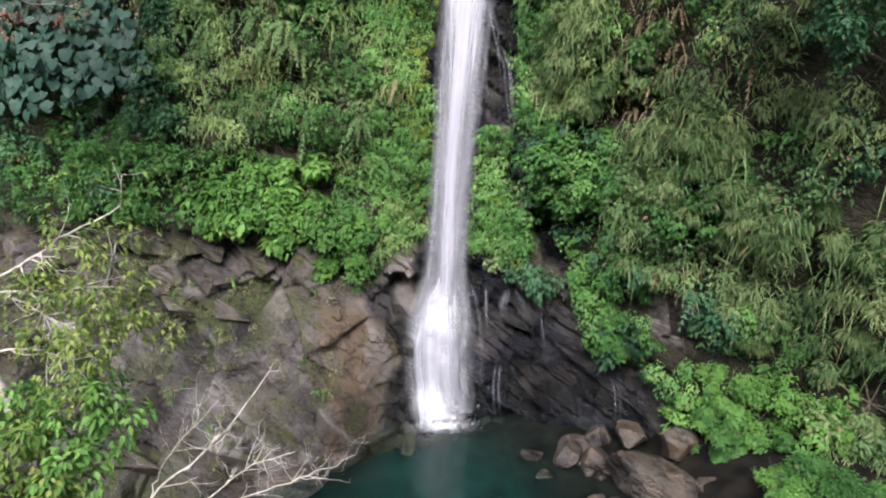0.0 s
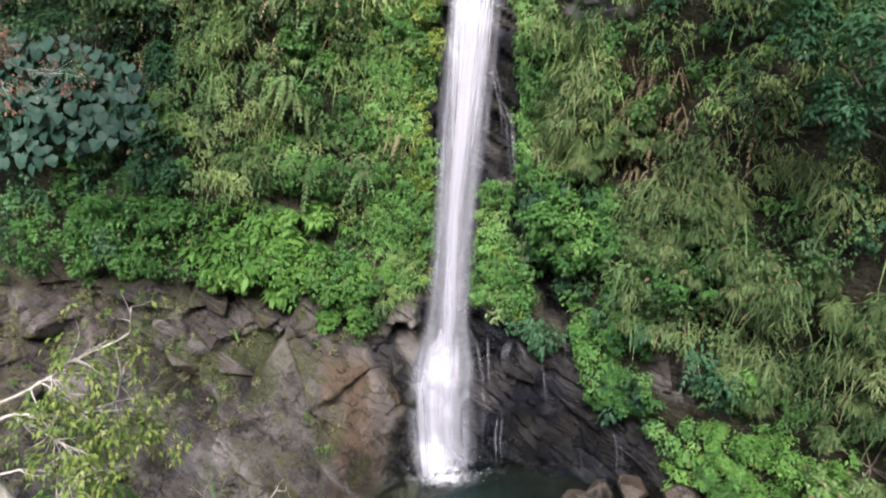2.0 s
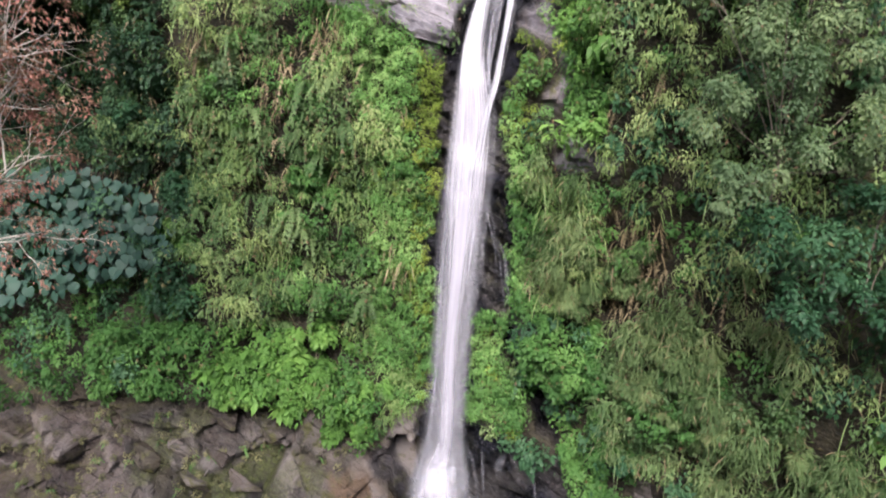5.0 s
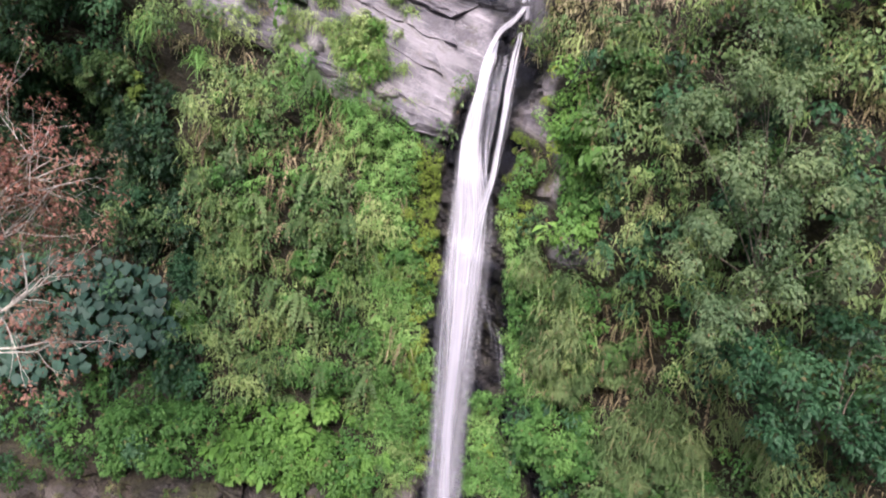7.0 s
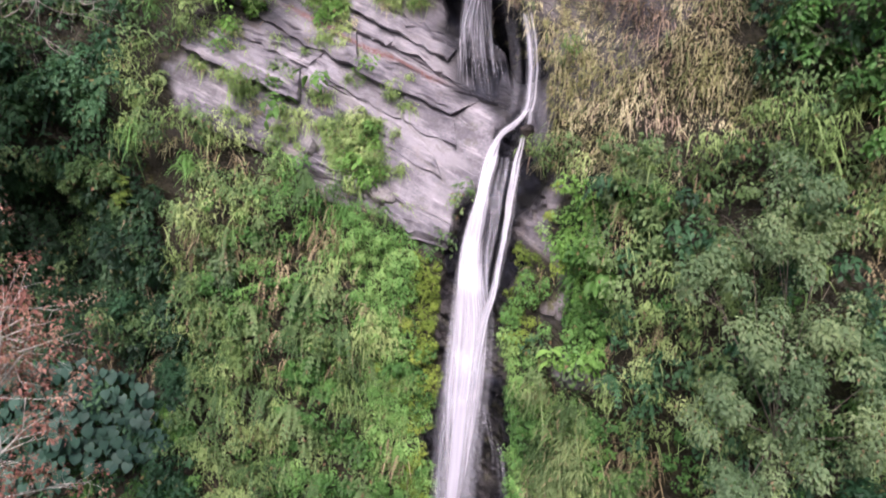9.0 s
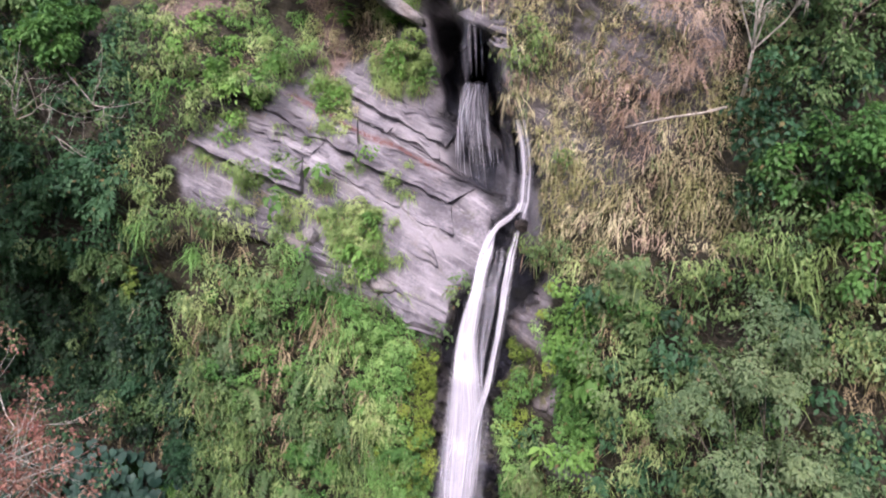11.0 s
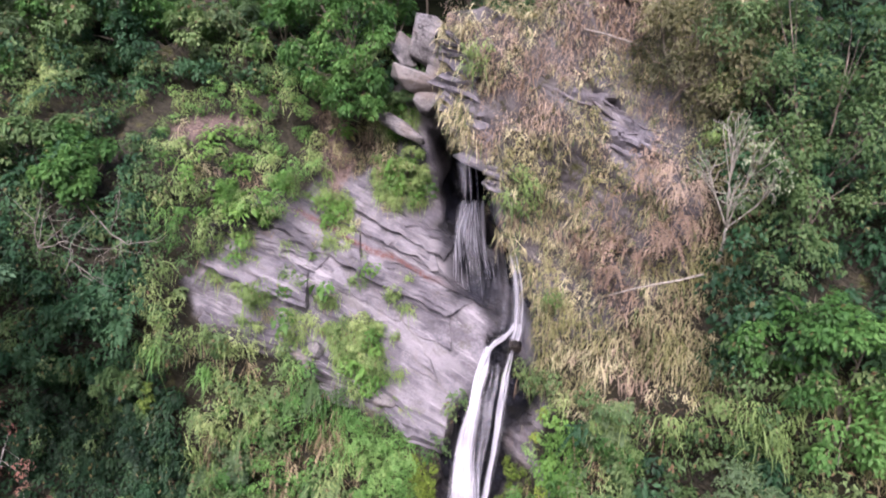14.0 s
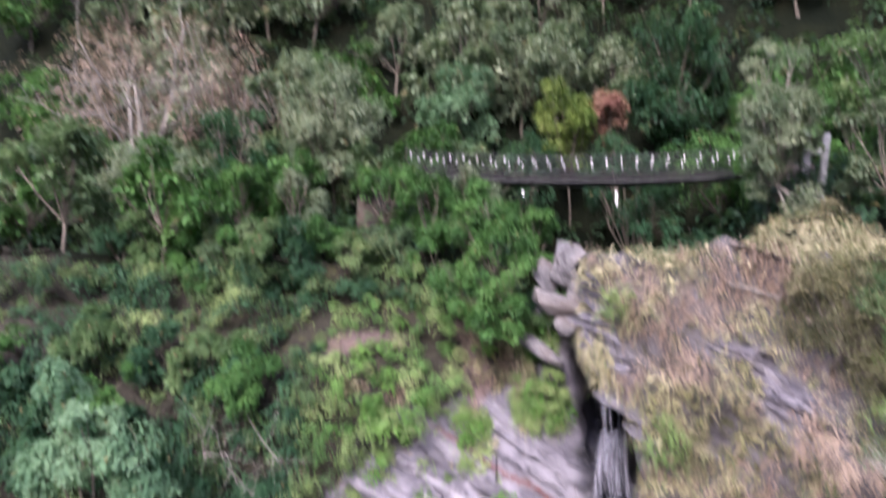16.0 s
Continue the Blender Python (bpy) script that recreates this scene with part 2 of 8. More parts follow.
    joint = add("TexNoise", 0, Vector=place, Scale=0.8, Detail=2.0)
    joint = maths(add, "MULTIPLY", maths(add, "SUBTRACT", 1.0, crack), ramp(joint, (0.46, (0, 0, 0)), (0.58, (0.8, 0.8, 0.8))))
    if attributes:
        joint = maths(add, "MULTIPLY", joint, maths(add, "SUBTRACT", 1.0, maths(add, "MULTIPLY", pale, 0.8)))
    wire(mixed(add, joint, col, (0.004, 0.0035, 0.003)), "Base Color")
    chips = add("TexVoronoi", 0, {"feature": "F1"}, Vector=shaken, Scale=5.0)
    high = maths(add, "ADD", maths(add, "MULTIPLY", beds, 0.28), maths(add, "ADD", maths(add, "MULTIPLY", grain, 0.6), maths(add, "ADD", maths(add, "MULTIPLY", crack, 0.22), maths(add, "MULTIPLY", chips, 0.5))))
    if attributes:
        thin = add("TexNoise", 0, Vector=add("Mapping", 0, {"vector_type": "TEXTURE"}, Vector=add("VectorMath", 0, {"operation": "ADD"}, i0=place, i1=add("VectorMath", 0, {"operation": "SCALE"}, i0=add("TexNoise", 1, Vector=place, Scale=1.2, Detail=2.0), Scale=0.25)), Rotation=(0, radians(32), 0), Scale=(1.6, 0.9, 0.15)), Scale=1.5, Detail=5.0, Roughness=0.6)
        high = maths(add, "ADD", high, maths(add, "MULTIPLY", maths(add, "MULTIPLY", thin, wet), 1.6))
    wire(add("Bump", 0, Strength=maths(add, "ADD", maths(add, "SUBTRACT", 0.7, maths(add, "MULTIPLY", pale, 0.3)), maths(add, "MULTIPLY", wet, 0.3)) if attributes else 0.55, Distance=0.12, Height=high), "Normal")
    return m


CLIFF = rock_material("cliff_rock", ((0.004, 0.0034, 0.0032), (0.023, 0.0195, 0.0175), (0.1, 0.089, 0.082)), 0.6, True, 0.25)
BOULDER = rock_material("boulder_rock", ((0.004, 0.0032, 0.0027), (0.017, 0.0138, 0.0115), (0.09, 0.077, 0.066)), 0.38, streak=0.3)
GREYSTONE = rock_material("pale_boulder_rock", ((0.045, 0.042, 0.042), (0.14, 0.132, 0.132), (0.27, 0.255, 0.25)), 0.75, streak=0.3)


def bark_material(name, low, high, rough=0.8):
    m, tree, main, add, ramp, wire = shader(name)
    place = add("NewGeometry", 0)
    grain = add("TexNoise", 0, Vector=add("Mapping", 0, Vector=place, Scale=(6, 6, 1.2)), Scale=3.0, Detail=6.0)
    wire(ramp(grain, (0.35, low), (0.65, high)), "Base Color")
    main.inputs["Roughness"].default_value = rough
    wire(add("Bump", 0, Strength=0.5, Distance=0.02, Height=grain), "Normal")
    return m


BARK = bark_material("bark", (0.07, 0.055, 0.04), (0.19, 0.16, 0.12))
GREY_BARK = bark_material("grey_bark", (0.16, 0.14, 0.115), (0.34, 0.31, 0.26))
PALE_BARK = bark_material("pale_bark", (0.30, 0.27, 0.22), (0.55, 0.51, 0.44))


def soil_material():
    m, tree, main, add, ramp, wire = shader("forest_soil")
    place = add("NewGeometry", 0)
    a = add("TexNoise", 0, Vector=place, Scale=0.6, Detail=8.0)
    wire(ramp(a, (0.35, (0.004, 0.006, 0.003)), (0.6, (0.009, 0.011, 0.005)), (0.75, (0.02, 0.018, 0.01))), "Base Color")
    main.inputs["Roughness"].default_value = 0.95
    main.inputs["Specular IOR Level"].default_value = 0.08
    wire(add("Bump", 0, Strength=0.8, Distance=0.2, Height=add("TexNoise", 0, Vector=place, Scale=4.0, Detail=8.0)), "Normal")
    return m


SOIL = soil_material()


def water_material(name, body, alpha_low, alpha_high, stretch, edge=1.2):
    """Falling water: white, streaked along the flow and thin at the borders of each strand."""
    m, tree, main, add, ramp, wire = shader(name)
    along = add("Attribute", 1, {"attribute_name": "flow"})
    streaks = add("TexNoise", 0, Vector=add("Mapping", 0, Vector=along, Scale=stretch), Scale=1.0, Detail=4.0, Roughness=0.55)
    across = add("SeparateXYZ", 2, Vector=along)
    border = maths(add, "POWER", maths(add, "SUBTRACT", 1.0, maths(add, "MULTIPLY", across, across)), edge)
    cover = maths(add, "MULTIPLY", ramp(streaks, (0.36, (alpha_low,) * 3), (0.62, (alpha_high,) * 3)), border)
    main.inputs["Base Color"].default_value = (*body, 1)
    main.inputs["Roughness"].default_value = 0.35
    glow = add("BsdfTranslucent", 0, Color=(*body, 1))
    wet = add("MixShader", 0, i0=0.45, i1=main.outputs[0], i2=glow)
    clear = add("BsdfTransparent", 0)
    tree.links.new(add("MixShader", 0, i0=cover, i1=clear, i2=wet), tree.nodes["Material Output"].inputs[0])
    return m


WATER = water_material("falling_water", (0.82, 0.81, 0.87), 0.08, 0.78, (13.0, 0.4, 0.0), 1.5)
VEIL = water_material("thin_falling_water", (0.8, 0.8, 0.88), 0.03, 0.3, (10.0, 0.5, 0.0))
SOFT = water_material("soft_falling_water", (0.8, 0.79, 0.86), 0.2, 0.5, (3.0, 0.3, 0.0), 2.0)
WHITE = water_material("white_water", (0.93, 0.93, 0.96), 0.3, 1.0, (12.0, 0.5, 0.0), 1.3)
MIST = water_material("water_mist", (0.8, 0.82, 0.88), 0.06, 0.15, (1.5, 0.2, 0.0), 2.0)
THREAD = water_material("water_threads", (0.92, 0.92, 0.97), 0.3, 0.95, (14.0, 0.8, 0.0), 1.0)


def froth_material():
    """Thin froth on the pool, dense in the middle."""
    m, tree, main, add, ramp, wire = shader("froth")
    far = add("Attribute", 2, {"attribute_name": "tint"})
    patches = add("TexNoise", 0, Vector=add("NewGeometry", 0), Scale=5.0, Detail=6.0, Roughness=0.7)
    main.inputs["Base Color"].default_value = (0.9, 0.92, 0.94, 1)
    cover = maths(add, "MULTIPLY", far, ramp(maths(add, "ADD", patches, maths(add, "MULTIPLY", far, 0.35)), (0.5, (0, 0, 0)), (0.95, (0.75, 0.75, 0.75))))
    tree.links.new(add("MixShader", 0, i0=cover, i1=add("BsdfTransparent", 0), i2=main.outputs[0]), tree.nodes["Material Output"].inputs[0])
    return m


def foam_material():
    m, tree, main, add, ramp, wire = shader("foam")
    main.inputs["Base Color"].default_value = (0.93, 0.94, 0.96, 1)
    main.inputs["Roughness"].default_value = 0.5
    island = add("NewGeometry", 8)
    clear = add("BsdfTransparent", 0)
    both = add("MixShader", 0, i0=maths(add, "ADD", maths(add, "MULTIPLY", island, 0.45), 0.1), i1=clear, i2=main.outputs[0])
    tree.links.new(both, tree.nodes["Material Output"].inputs[0])
    return m


FOAM, FROTH = foam_material(), froth_material()


def pool_material():
    m, tree, main, add, ramp, wire = shader("pool_water")
    place = add("NewGeometry", 0)
    main.inputs["Base Color"].default_value = (0.62, 0.86, 0.80, 1)
    main.inputs["Roughness"].default_value = 0.06
    main.inputs["IOR"].default_value = 1.33
    main.inputs["Transmission Weight"].default_value = 1.0
    waves = add("TexNoise", 0, Vector=place, Scale=2.2, Detail=4.0)
    wire(add("Bump", 0, Strength=0.35, Distance=0.08, Height=waves), "Normal")
    return m


def bed_material():
    m, tree, main, add, ramp, wire = shader("pool_bed")
    place = add("NewGeometry", 0)
    down = add("SeparateXYZ", 2, Vector=place)
    stones = add("TexNoise", 0, Vector=place, Scale=2.0, Detail=6.0)
    shallow = ramp(stones, (0.35, (0.004, 0.0036, 0.003)), (0.65, (0.014, 0.012, 0.0095)))
    deep = ramp(stones, (0.35, (0.0025, 0.013, 0.0115)), (0.65, (0.0055, 0.026, 0.0215)))
    wire(mixed(add, ramp(maths(add, "ADD", maths(add, "MULTIPLY", down, -0.45), 0.35), (0.1, (0, 0, 0)), (0.9, (1, 1, 1))), shallow, deep), "Base Color")
    main.inputs["Roughness"].default_value = 0.9
    main.inputs["Specular IOR Level"].default_value = 0.1
    return m


POOL, BED = pool_material(), bed_material()


def plain_material(name, low, high, rough, scale=5.0, metal=0.0):
    m, tree, main, add, ramp, wire = shader(name)
    spots = add("TexNoise", 0, Vector=add("NewGeometry", 0), Scale=scale, Detail=6.0)
    wire(ramp(spots, (0.35, low), (0.65, high)), "Base Color")
    main.inputs["Roughness"].default_value, main.inputs["Metallic"].default_value = rough, metal
    return m


# ---- shape tools ----
rng = np.random.default_rng(7)
UP = np.array([0.0, 0.0, 1.0])


def unit(a):
    return a / np.maximum(np.linalg.norm(a, axis=-1, keepdims=True), 1e-9)


def link_mesh(name, verts, faces, material, parent=None, label="", flat=False):
    """One mesh object from vertex and face lists."""
    me = bpy.data.meshes.new(name)
    me.from_pydata([tuple(v) for v in verts], [], [tuple(int(i) for i in f) for f in faces])
    me.materials.append(material)
    if flat:
        me.shade_flat()
    else:
        me.shade_smooth()
    ob = new(name, me)
    if parent:
        ob.parent = parent
    return tagged(ob, label)


def part(name, bm, material, parent, label="", flat=False):
    me = bpy.data.meshes.new(name)
    bm.to_mesh(me)
    bm.free()
    me.materials.append(material)
    if not flat:
        me.shade_smooth()
    ob = new(name, me)
    ob.parent = parent
    return tagged(ob, label)


class Cloud:
    """Many small pieces of foliage gathered into one mesh."""

    def __init__(self):
        self.verts, self.tris, self.tints, self.count = [], [], [], 0

    def add(self, verts, tris, tint):
        n, k = verts.shape[:2]
        if n == 0:
            return self
        self.tris.append((np.arange(n)[:, None, None] * k + tris[None] + self.count).reshape(-1, 3))
        self.verts.append(verts.reshape(-1, 3))
        self.tints.append(np.repeat(tint, k))
        self.count += n * k
        return self

    def mesh(self, name, material):
        me = bpy.data.meshes.new(name)
        v, f = np.concatenate(self.verts).astype(np.float32), np.concatenate(self.tris).astype(np.int32)
        me.vertices.add(len(v))
        me.vertices.foreach_set("co", v.ravel())
        me.loops.add(f.size)
        me.loops.foreach_set("vertex_index", f.ravel())
        me.polygons.add(len(f))
        me.polygons.foreach_set("loop_start", np.arange(0, f.size, 3, dtype=np.int32))
        me.attributes.new("tint", "FLOAT", "POINT").data.foreach_set("value", np.concatenate(self.tints).astype(np.float32))
        me.materials.append(material)
        me.update(calc_edges=True)
        return me


OVAL = np.array([(0, 0, 0), (-0.5, 0.45, 0.10), (0, 1, -0.10), (0.5, 0.45, 0.10)]), np.array([(0, 2, 1), (0, 3, 2)])
BROAD = np.array([(0, 0, 0), (-0.42, 0.2, 0.06), (-0.5, 0.5, 0.08), (0, 0.5, 0), (0, 1, -0.18), (0.5, 0.5, 0.08), (0.42, 0.2, 0.06)]), np.array([(0, 3, 1), (1, 3, 2), (2, 3, 4), (3, 5, 4), (6, 5, 3), (0, 6, 3)])


def set_leaves(cloud, pos, axis, normal, length, width, tint, shape=OVAL):
    side = unit(np.cross(axis, normal))
    normal = np.cross(side, axis)
    t = shape[0]
    length = np.broadcast_to(length, len(pos))[:, None, None]
    width = np.broadcast_to(width, len(pos))[:, None, None]
    v = pos[:, None] + axis[:, None] * t[None, :, 1:2] * length + side[:, None] * t[None, :, 0:1] * width + normal[:, None] * t[None, :, 2:3] * length
    return cloud.add(v, shape[1], tint)


def leafy(cloud, centres, normals, radius, count, length, width, droop=0.5, flat=0.5, tint=None, shape=OVAL, squash=(1, 1, 1), r=None):
    """Clumps of leaves round the centres, bulging outwards in uneven lobes."""
    r = r or rng
    n = len(centres)
    if n == 0:
        return cloud
    radius = np.broadcast_to(radius, n)
    tint = r.random(n) if tint is None else tint
    d = unit(r.normal(size=(n, count, 3)) + normals[:, None] * 0.9 + UP * 0.25)
    lobes = unit(r.normal(size=(n, 1, 4, 3)) + normals[:, None, None] * 0.8)
    bulge = np.clip((d[:, :, None] * lobes).sum(-1).max(2), 0, 1) ** 3
    reach = radius[:, None, None] * (0.45 + 0.6 * bulge[..., None]) * (0.5 + 0.5 * r.random((n, count, 1)) ** 0.5)
    pos = (centres[:, None] + d * reach * np.array(squash)).reshape(-1, 3)
    d = d.reshape(-1, 3)
    nn = unit(d * 0.75 + UP * flat + r.normal(size=d.shape) * 0.26)
    ax = d * 0.55 - UP * droop + r.normal(size=d.shape) * 0.36
    ax = unit(ax - nn * (ax * nn).sum(1, keepdims=True))
    size = 0.65 + 0.7 * r.random(len(pos))
    return set_leaves(cloud, pos, ax, nn, length * size, width * size, np.repeat(tint, count), shape)


BLADE = np.array([(0, 1, 3), (0, 3, 2), (2, 3, 5), (2, 5, 4), (4, 5, 6)])


def blades(cloud, centres, normals, count, length, width, lift=0.5, sag=0.9, spread=0.55, foot=0.12, tint=None, r=None):
    """Tufts of arching blades that hang over."""
    r = r or rng
    n = len(centres)
    if n == 0:
        return cloud
    tint = r.random(n) if tint is None else tint
    long = (np.broadcast_to(length, n)[:, None] * (0.5 + 0.7 * r.random((n, count)))).reshape(-1, 1)
    d = unit(normals[:, None] * 0.55 + UP * lift + r.normal(size=(n, count, 3)) * spread).reshape(-1, 3)
    p = (centres[:, None] + r.normal(size=(n, count, 3)) * foot).reshape(-1, 3)
    side = unit(np.cross(d, UP) + r.normal(size=d.shape) * 0.35)
    rows = []
    for s, w in ((0, 0.6), (0.4, 1.0), (0.75, 0.7), (1.0, 0.0)):
        q = p + d * long * s - UP * long * sag * s * s
        rows += [q] if w == 0 else [q - side * width * w / 2, q + side * width * w / 2]
    return cloud.add(np.stack(rows, 1), BLADE, np.repeat(tint, count))


PINNAE = 9
FROND_TRIS = np.array([(3 * i, 3 * i + 1, 3 * i + 2) for i in range(2 * PINNAE)])


def fronds(cloud, centres, normals, count, length, width, lift=0.6, sag=0.8, tint=None, r=None):
    """Ferns: arching fronds with rows of leaflets on both sides."""
    r = r or rng
    n = len(centres)
    if n == 0:
        return cloud
    tint = r.random(n) if tint is None else tint
    long = (np.broadcast_to(length, n)[:, None] * (0.6 + 0.6 * r.random((n, count)))).reshape(-1, 1)
    d = unit(normals[:, None] * 0.6 + UP * lift + r.normal(size=(n, count, 3)) * 0.6).reshape(-1, 3)
    p = np.repeat(centres, count, 0)
    side = unit(np.cross(d, UP) + r.normal(size=d.shape) * 0.2)
    rows = []
    for k in range(PINNAE):
        s = (k + 0.4) / PINNAE
        w = width * (0.35 + 1.3 * s) * (1.06 - s) * 1.5
        at = lambda u: p + d * long * u - UP * long * sag * u * u
        for sign in (-1, 1):
            rows += [at(s - 0.035), at(s + 0.05), at(s + 0.06) + side * sign * long * w - UP * long * 0.03]
    return cloud.add(np.stack(rows, 1), FROND_TRIS, np.repeat(tint, count))


def tube(points, radii, sides=6):
    """Vertices and faces of a tapered round stem along points."""
    p = np.asarray(points, float)
    tang = unit(np.gradient(p, axis=0))
    ref = np.array([0.3, 0.8, 0.2])
    a = unit(np.cross(tang, ref))
    b = np.cross(tang, a)
    ang = np.arange(sides) * 2 * np.pi / sides
    ring = p[:, None] + np.asarray(radii)[:, None, None] * (np.cos(ang)[None, :, None] * a[:, None] + np.sin(ang)[None, :, None] * b[:, None])
    v = ring.reshape(-1, 3)
    f = [(i * sides + j, i * sides + (j + 1) % sides, (i + 1) * sides + (j + 1) % sides, (i + 1) * sides + j) for i in range(len(p) - 1) for j in range(sides)]
    f.append(tuple(range((len(p) - 1) * sides, len(p) * sides)))
    return v, f


class Stems:
    """Branches joined into one mesh."""

    def __init__(self):
        self.v, self.f, self.n = [], [], 0

    def add(self, points, radii, sides=6):
        v, f = tube(points, radii, sides)
        self.v.append(v)
        self.f += [tuple(i + self.n for i in face) for face in f]
        self.n += len(v)

    def link(self, name, material, parent=None, label=""):
        return link_mesh(name, np.concatenate(self.v), self.f, material, parent, label)


def grow(stems, start, way, length, radius, depth, r, tips, bend=0.35, split=(2, 4), shrink=0.68, sides=5, up=0.12):
    """A branch that bends and divides; gathers the ends of the finest twigs in tips."""
    steps = 4
    pts, w = [np.array(start, float)], unit(np.array(way, float))
    for _ in range(steps):
        w = unit(w + r.normal(size=3) * bend * 0.45 + UP * up)
        pts.append(pts[-1] + w * length / steps)
    stems.add(pts, np.linspace(radius, radius * 0.55, steps + 1), sides)
    if depth == 0:
        tips.append((pts[-1], w))
        return
    for _ in range(int(r.integers(split[0], split[1] + 1))):
        at = int(r.integers(2, steps + 1))
        grow(stems, pts[at], unit(w + r.normal(size=3) * 0.75), length * shrink * (0.75 + 0.5 * r.random()), radius * 0.5, depth - 1, r, tips, bend, split, shrink, max(3, sides - 1), up)


def value_noise(x, y, scale, seed=0):
    """Smooth noise in -1..1 over the plane."""
    a = np.random.default_rng(seed).random((64, 64))
    u, v = np.asarray(x) / scale, np.asarray(y) / scale
    i, j = np.floor(u).astype(int), np.floor(v).astype(int)
    s, t = u - i, v - j
    s, t = s * s * (3 - 2 * s), t * t * (3 - 2 * t)
    g = lambda p, q: a[p % 64, q % 64]
    return ((g(i, j) * (1 - s) + g(i + 1, j) * s) * (1 - t) + (g(i, j + 1) * (1 - s) + g(i + 1, j + 1) * s) * t) * 2 - 1


def rough_noise(x, y, scale, octaves=4, seed=0):
    out, amp = 0, 1.0
    for o in range(octaves):
        out = out + value_noise(x, y, scale, seed + o) * amp
        scale, amp = scale / 2.03, amp * 0.5
    return out


def smooth(a, b, q):
    s = np.clip((q - a) / (b - a), 0, 1)
    return s * s * (3 - 2 * s)


def inside(x, z, poly):
    """Which points of the plane lie in the polygon."""
    p = np.array(poly, float)
    x, z = np.asarray(x, float), np.asarray(z, float)
    hit = np.zeros(np.broadcast(x, z).shape, bool)
    for (x0, z0), (x1, z1) in zip(p, np.roll(p, -1, 0)):
        if z0 != z1:
            hit ^= ((z0 > z) != (z1 > z)) & (x < (x1 - x0) * (z - z0) / (z1 - z0) + x0)
    return hit


def curve(knots, values, q):
    """Smooth curve through values at the knots; values may have columns."""
    v = np.asarray(values, float)
    k = np.asarray(knots, float)
    d = np.diff(v) / np.diff(k)
    m = np.concatenate([d[:1], (d[1:] + d[:-1]) / 2, d[-1:]])
    q = np.clip(q, k[0], k[-1])
    i = np.clip(np.searchsorted(k, q) - 1, 0, len(k) - 2)
    h = k[i + 1] - k[i]
    s = (q - k[i]) / h
    return (2 * s**3 - 3 * s**2 + 1) * v[i] + (s**3 - 2 * s**2 + s) * h * m[i] + (3 * s**2 - 2 * s**3) * v[i + 1] + (s**3 - s**2) * h * m[i + 1]


# ---- the cliff ----
# Distance of the rock face from the valley (y) over its width (x) and height (z).
CLIFF_X = (-14, -10.5, -7.5, -4.5, -1.5, 1.5, 4, 6.5, 10)
CLIFF_Z = (1, 4.5, 8, 12, 16, 18.5, 21, 24, 27.5)
CLIFF_Y = (
    (8.5, 9.5, 10.3, 11.8, 14.4, 15.2, 14.6, 13.2, 10.5),
    (13.0, 13.6, 14.1, 15.7, 16.0, 15.7, 14.8, 13.7, 11.0),
    (16.0, 16.4, 16.4, 17.3, 16.8, 15.9, 14.9, 13.2, 10.8),
    (17.2, 17.5, 17.7, 17.1, 16.7, 15.9, 14.6, 13.0, 11.0),
    (17.4, 17.6, 17.5, 17.1, 16.9, 16.2, 14.5, 12.9, 11.2),
    (17.5, 17.7, 17.4, 17.8, 17.7, 17.4, 14.3, 12.9, 11.4),
    (17.5, 17.5, 17.9, 18.7, 19.3, 18.9, 14.3, 12.9, 11.6),
    (18.0, 18.2, 19.4, 20.8, 20.6, 20.6, 15.0, 13.6, 12.6),
    (20.5, 21.3, 21.6, 22.0, 21.2, 21.4, 15.8, 15.0, 14.5),
)
# Left border of the overhanging block beside the upper fall.
EDGE_Z = (19.0, 19.5, 20.3, 21.1, 21.7, 22.1, 22.6, 23.3, 23.9, 24.65, 24.9, 25.45, 26.0, 26.5, 28.6)
EDGE_X = (2.45, 2.38, 2.33, 2.3, 2.2, 1.8, 1.52, 1.25, 1.2, 1.05, 0.6, 0.18, 0.0, -0.2, -0.1)


def face_y(x, z):
    """The cliff's large form."""
    x, z = np.broadcast_arrays(np.asarray(x, float), np.asarray(z, float))
    shape = x.shape
    x, z = x.ravel(), z.ravel()
    table = np.array(CLIFF_Y)
    cols = np.stack([curve(CLIFF_Z, table[:, c], z) for c in range(len(CLIFF_X))])
    k = np.array(CLIFF_X, float)
    d = np.diff(cols, axis=0) / np.diff(k)[:, None]
    m = np.concatenate([d[:1], (d[1:] + d[:-1]) / 2, d[-1:]])
    q = np.clip(x, k[0], k[-1])
    i = np.clip(np.searchsorted(k, q) - 1, 0, len(k) - 2)
    j, h = np.arange(len(x)), k[i + 1] - k[i]
    s = (q - k[i]) / h
    t = (2 * s**3 - 3 * s**2 + 1) * cols[i, j] + (s**3 - 2 * s**2 + s) * h * m[i, j] + (3 * s**2 - 2 * s**3) * cols[i + 1, j] + (s**3 - s**2) * h * m[i + 1, j]
    t = t - 0.35 * np.clip(-14 - x, 0, None) - 0.35 * np.clip(x - 10, 0, None)
    t = t + 2.6 * np.exp(-(((x - 0.2 + 0.22 * (z - 23.9)) / 0.52) ** 4) - ((z - 24.1) / 1.25) ** 4)
    xe = curve(EDGE_Z, EDGE_X, z)
    t = t + 4.5 * np.exp(-(((x - xe + 0.24) / 0.3) ** 4) - ((z - 22.7) / 1.75) ** 4)
    w = smooth(-0.12, 0.16, x - xe) * smooth(18.4, 19.6, z)
    front = 16.75 - 0.45 * x + 0.9 * np.exp(-(((x + 0.2) / 0.55) ** 2)) * smooth(25.8, 27.2, z)
    block = t + (np.minimum(front, t) - t) * smooth(6.0, 3.5, x)
    return (t + (block - t) * w).reshape(shape)


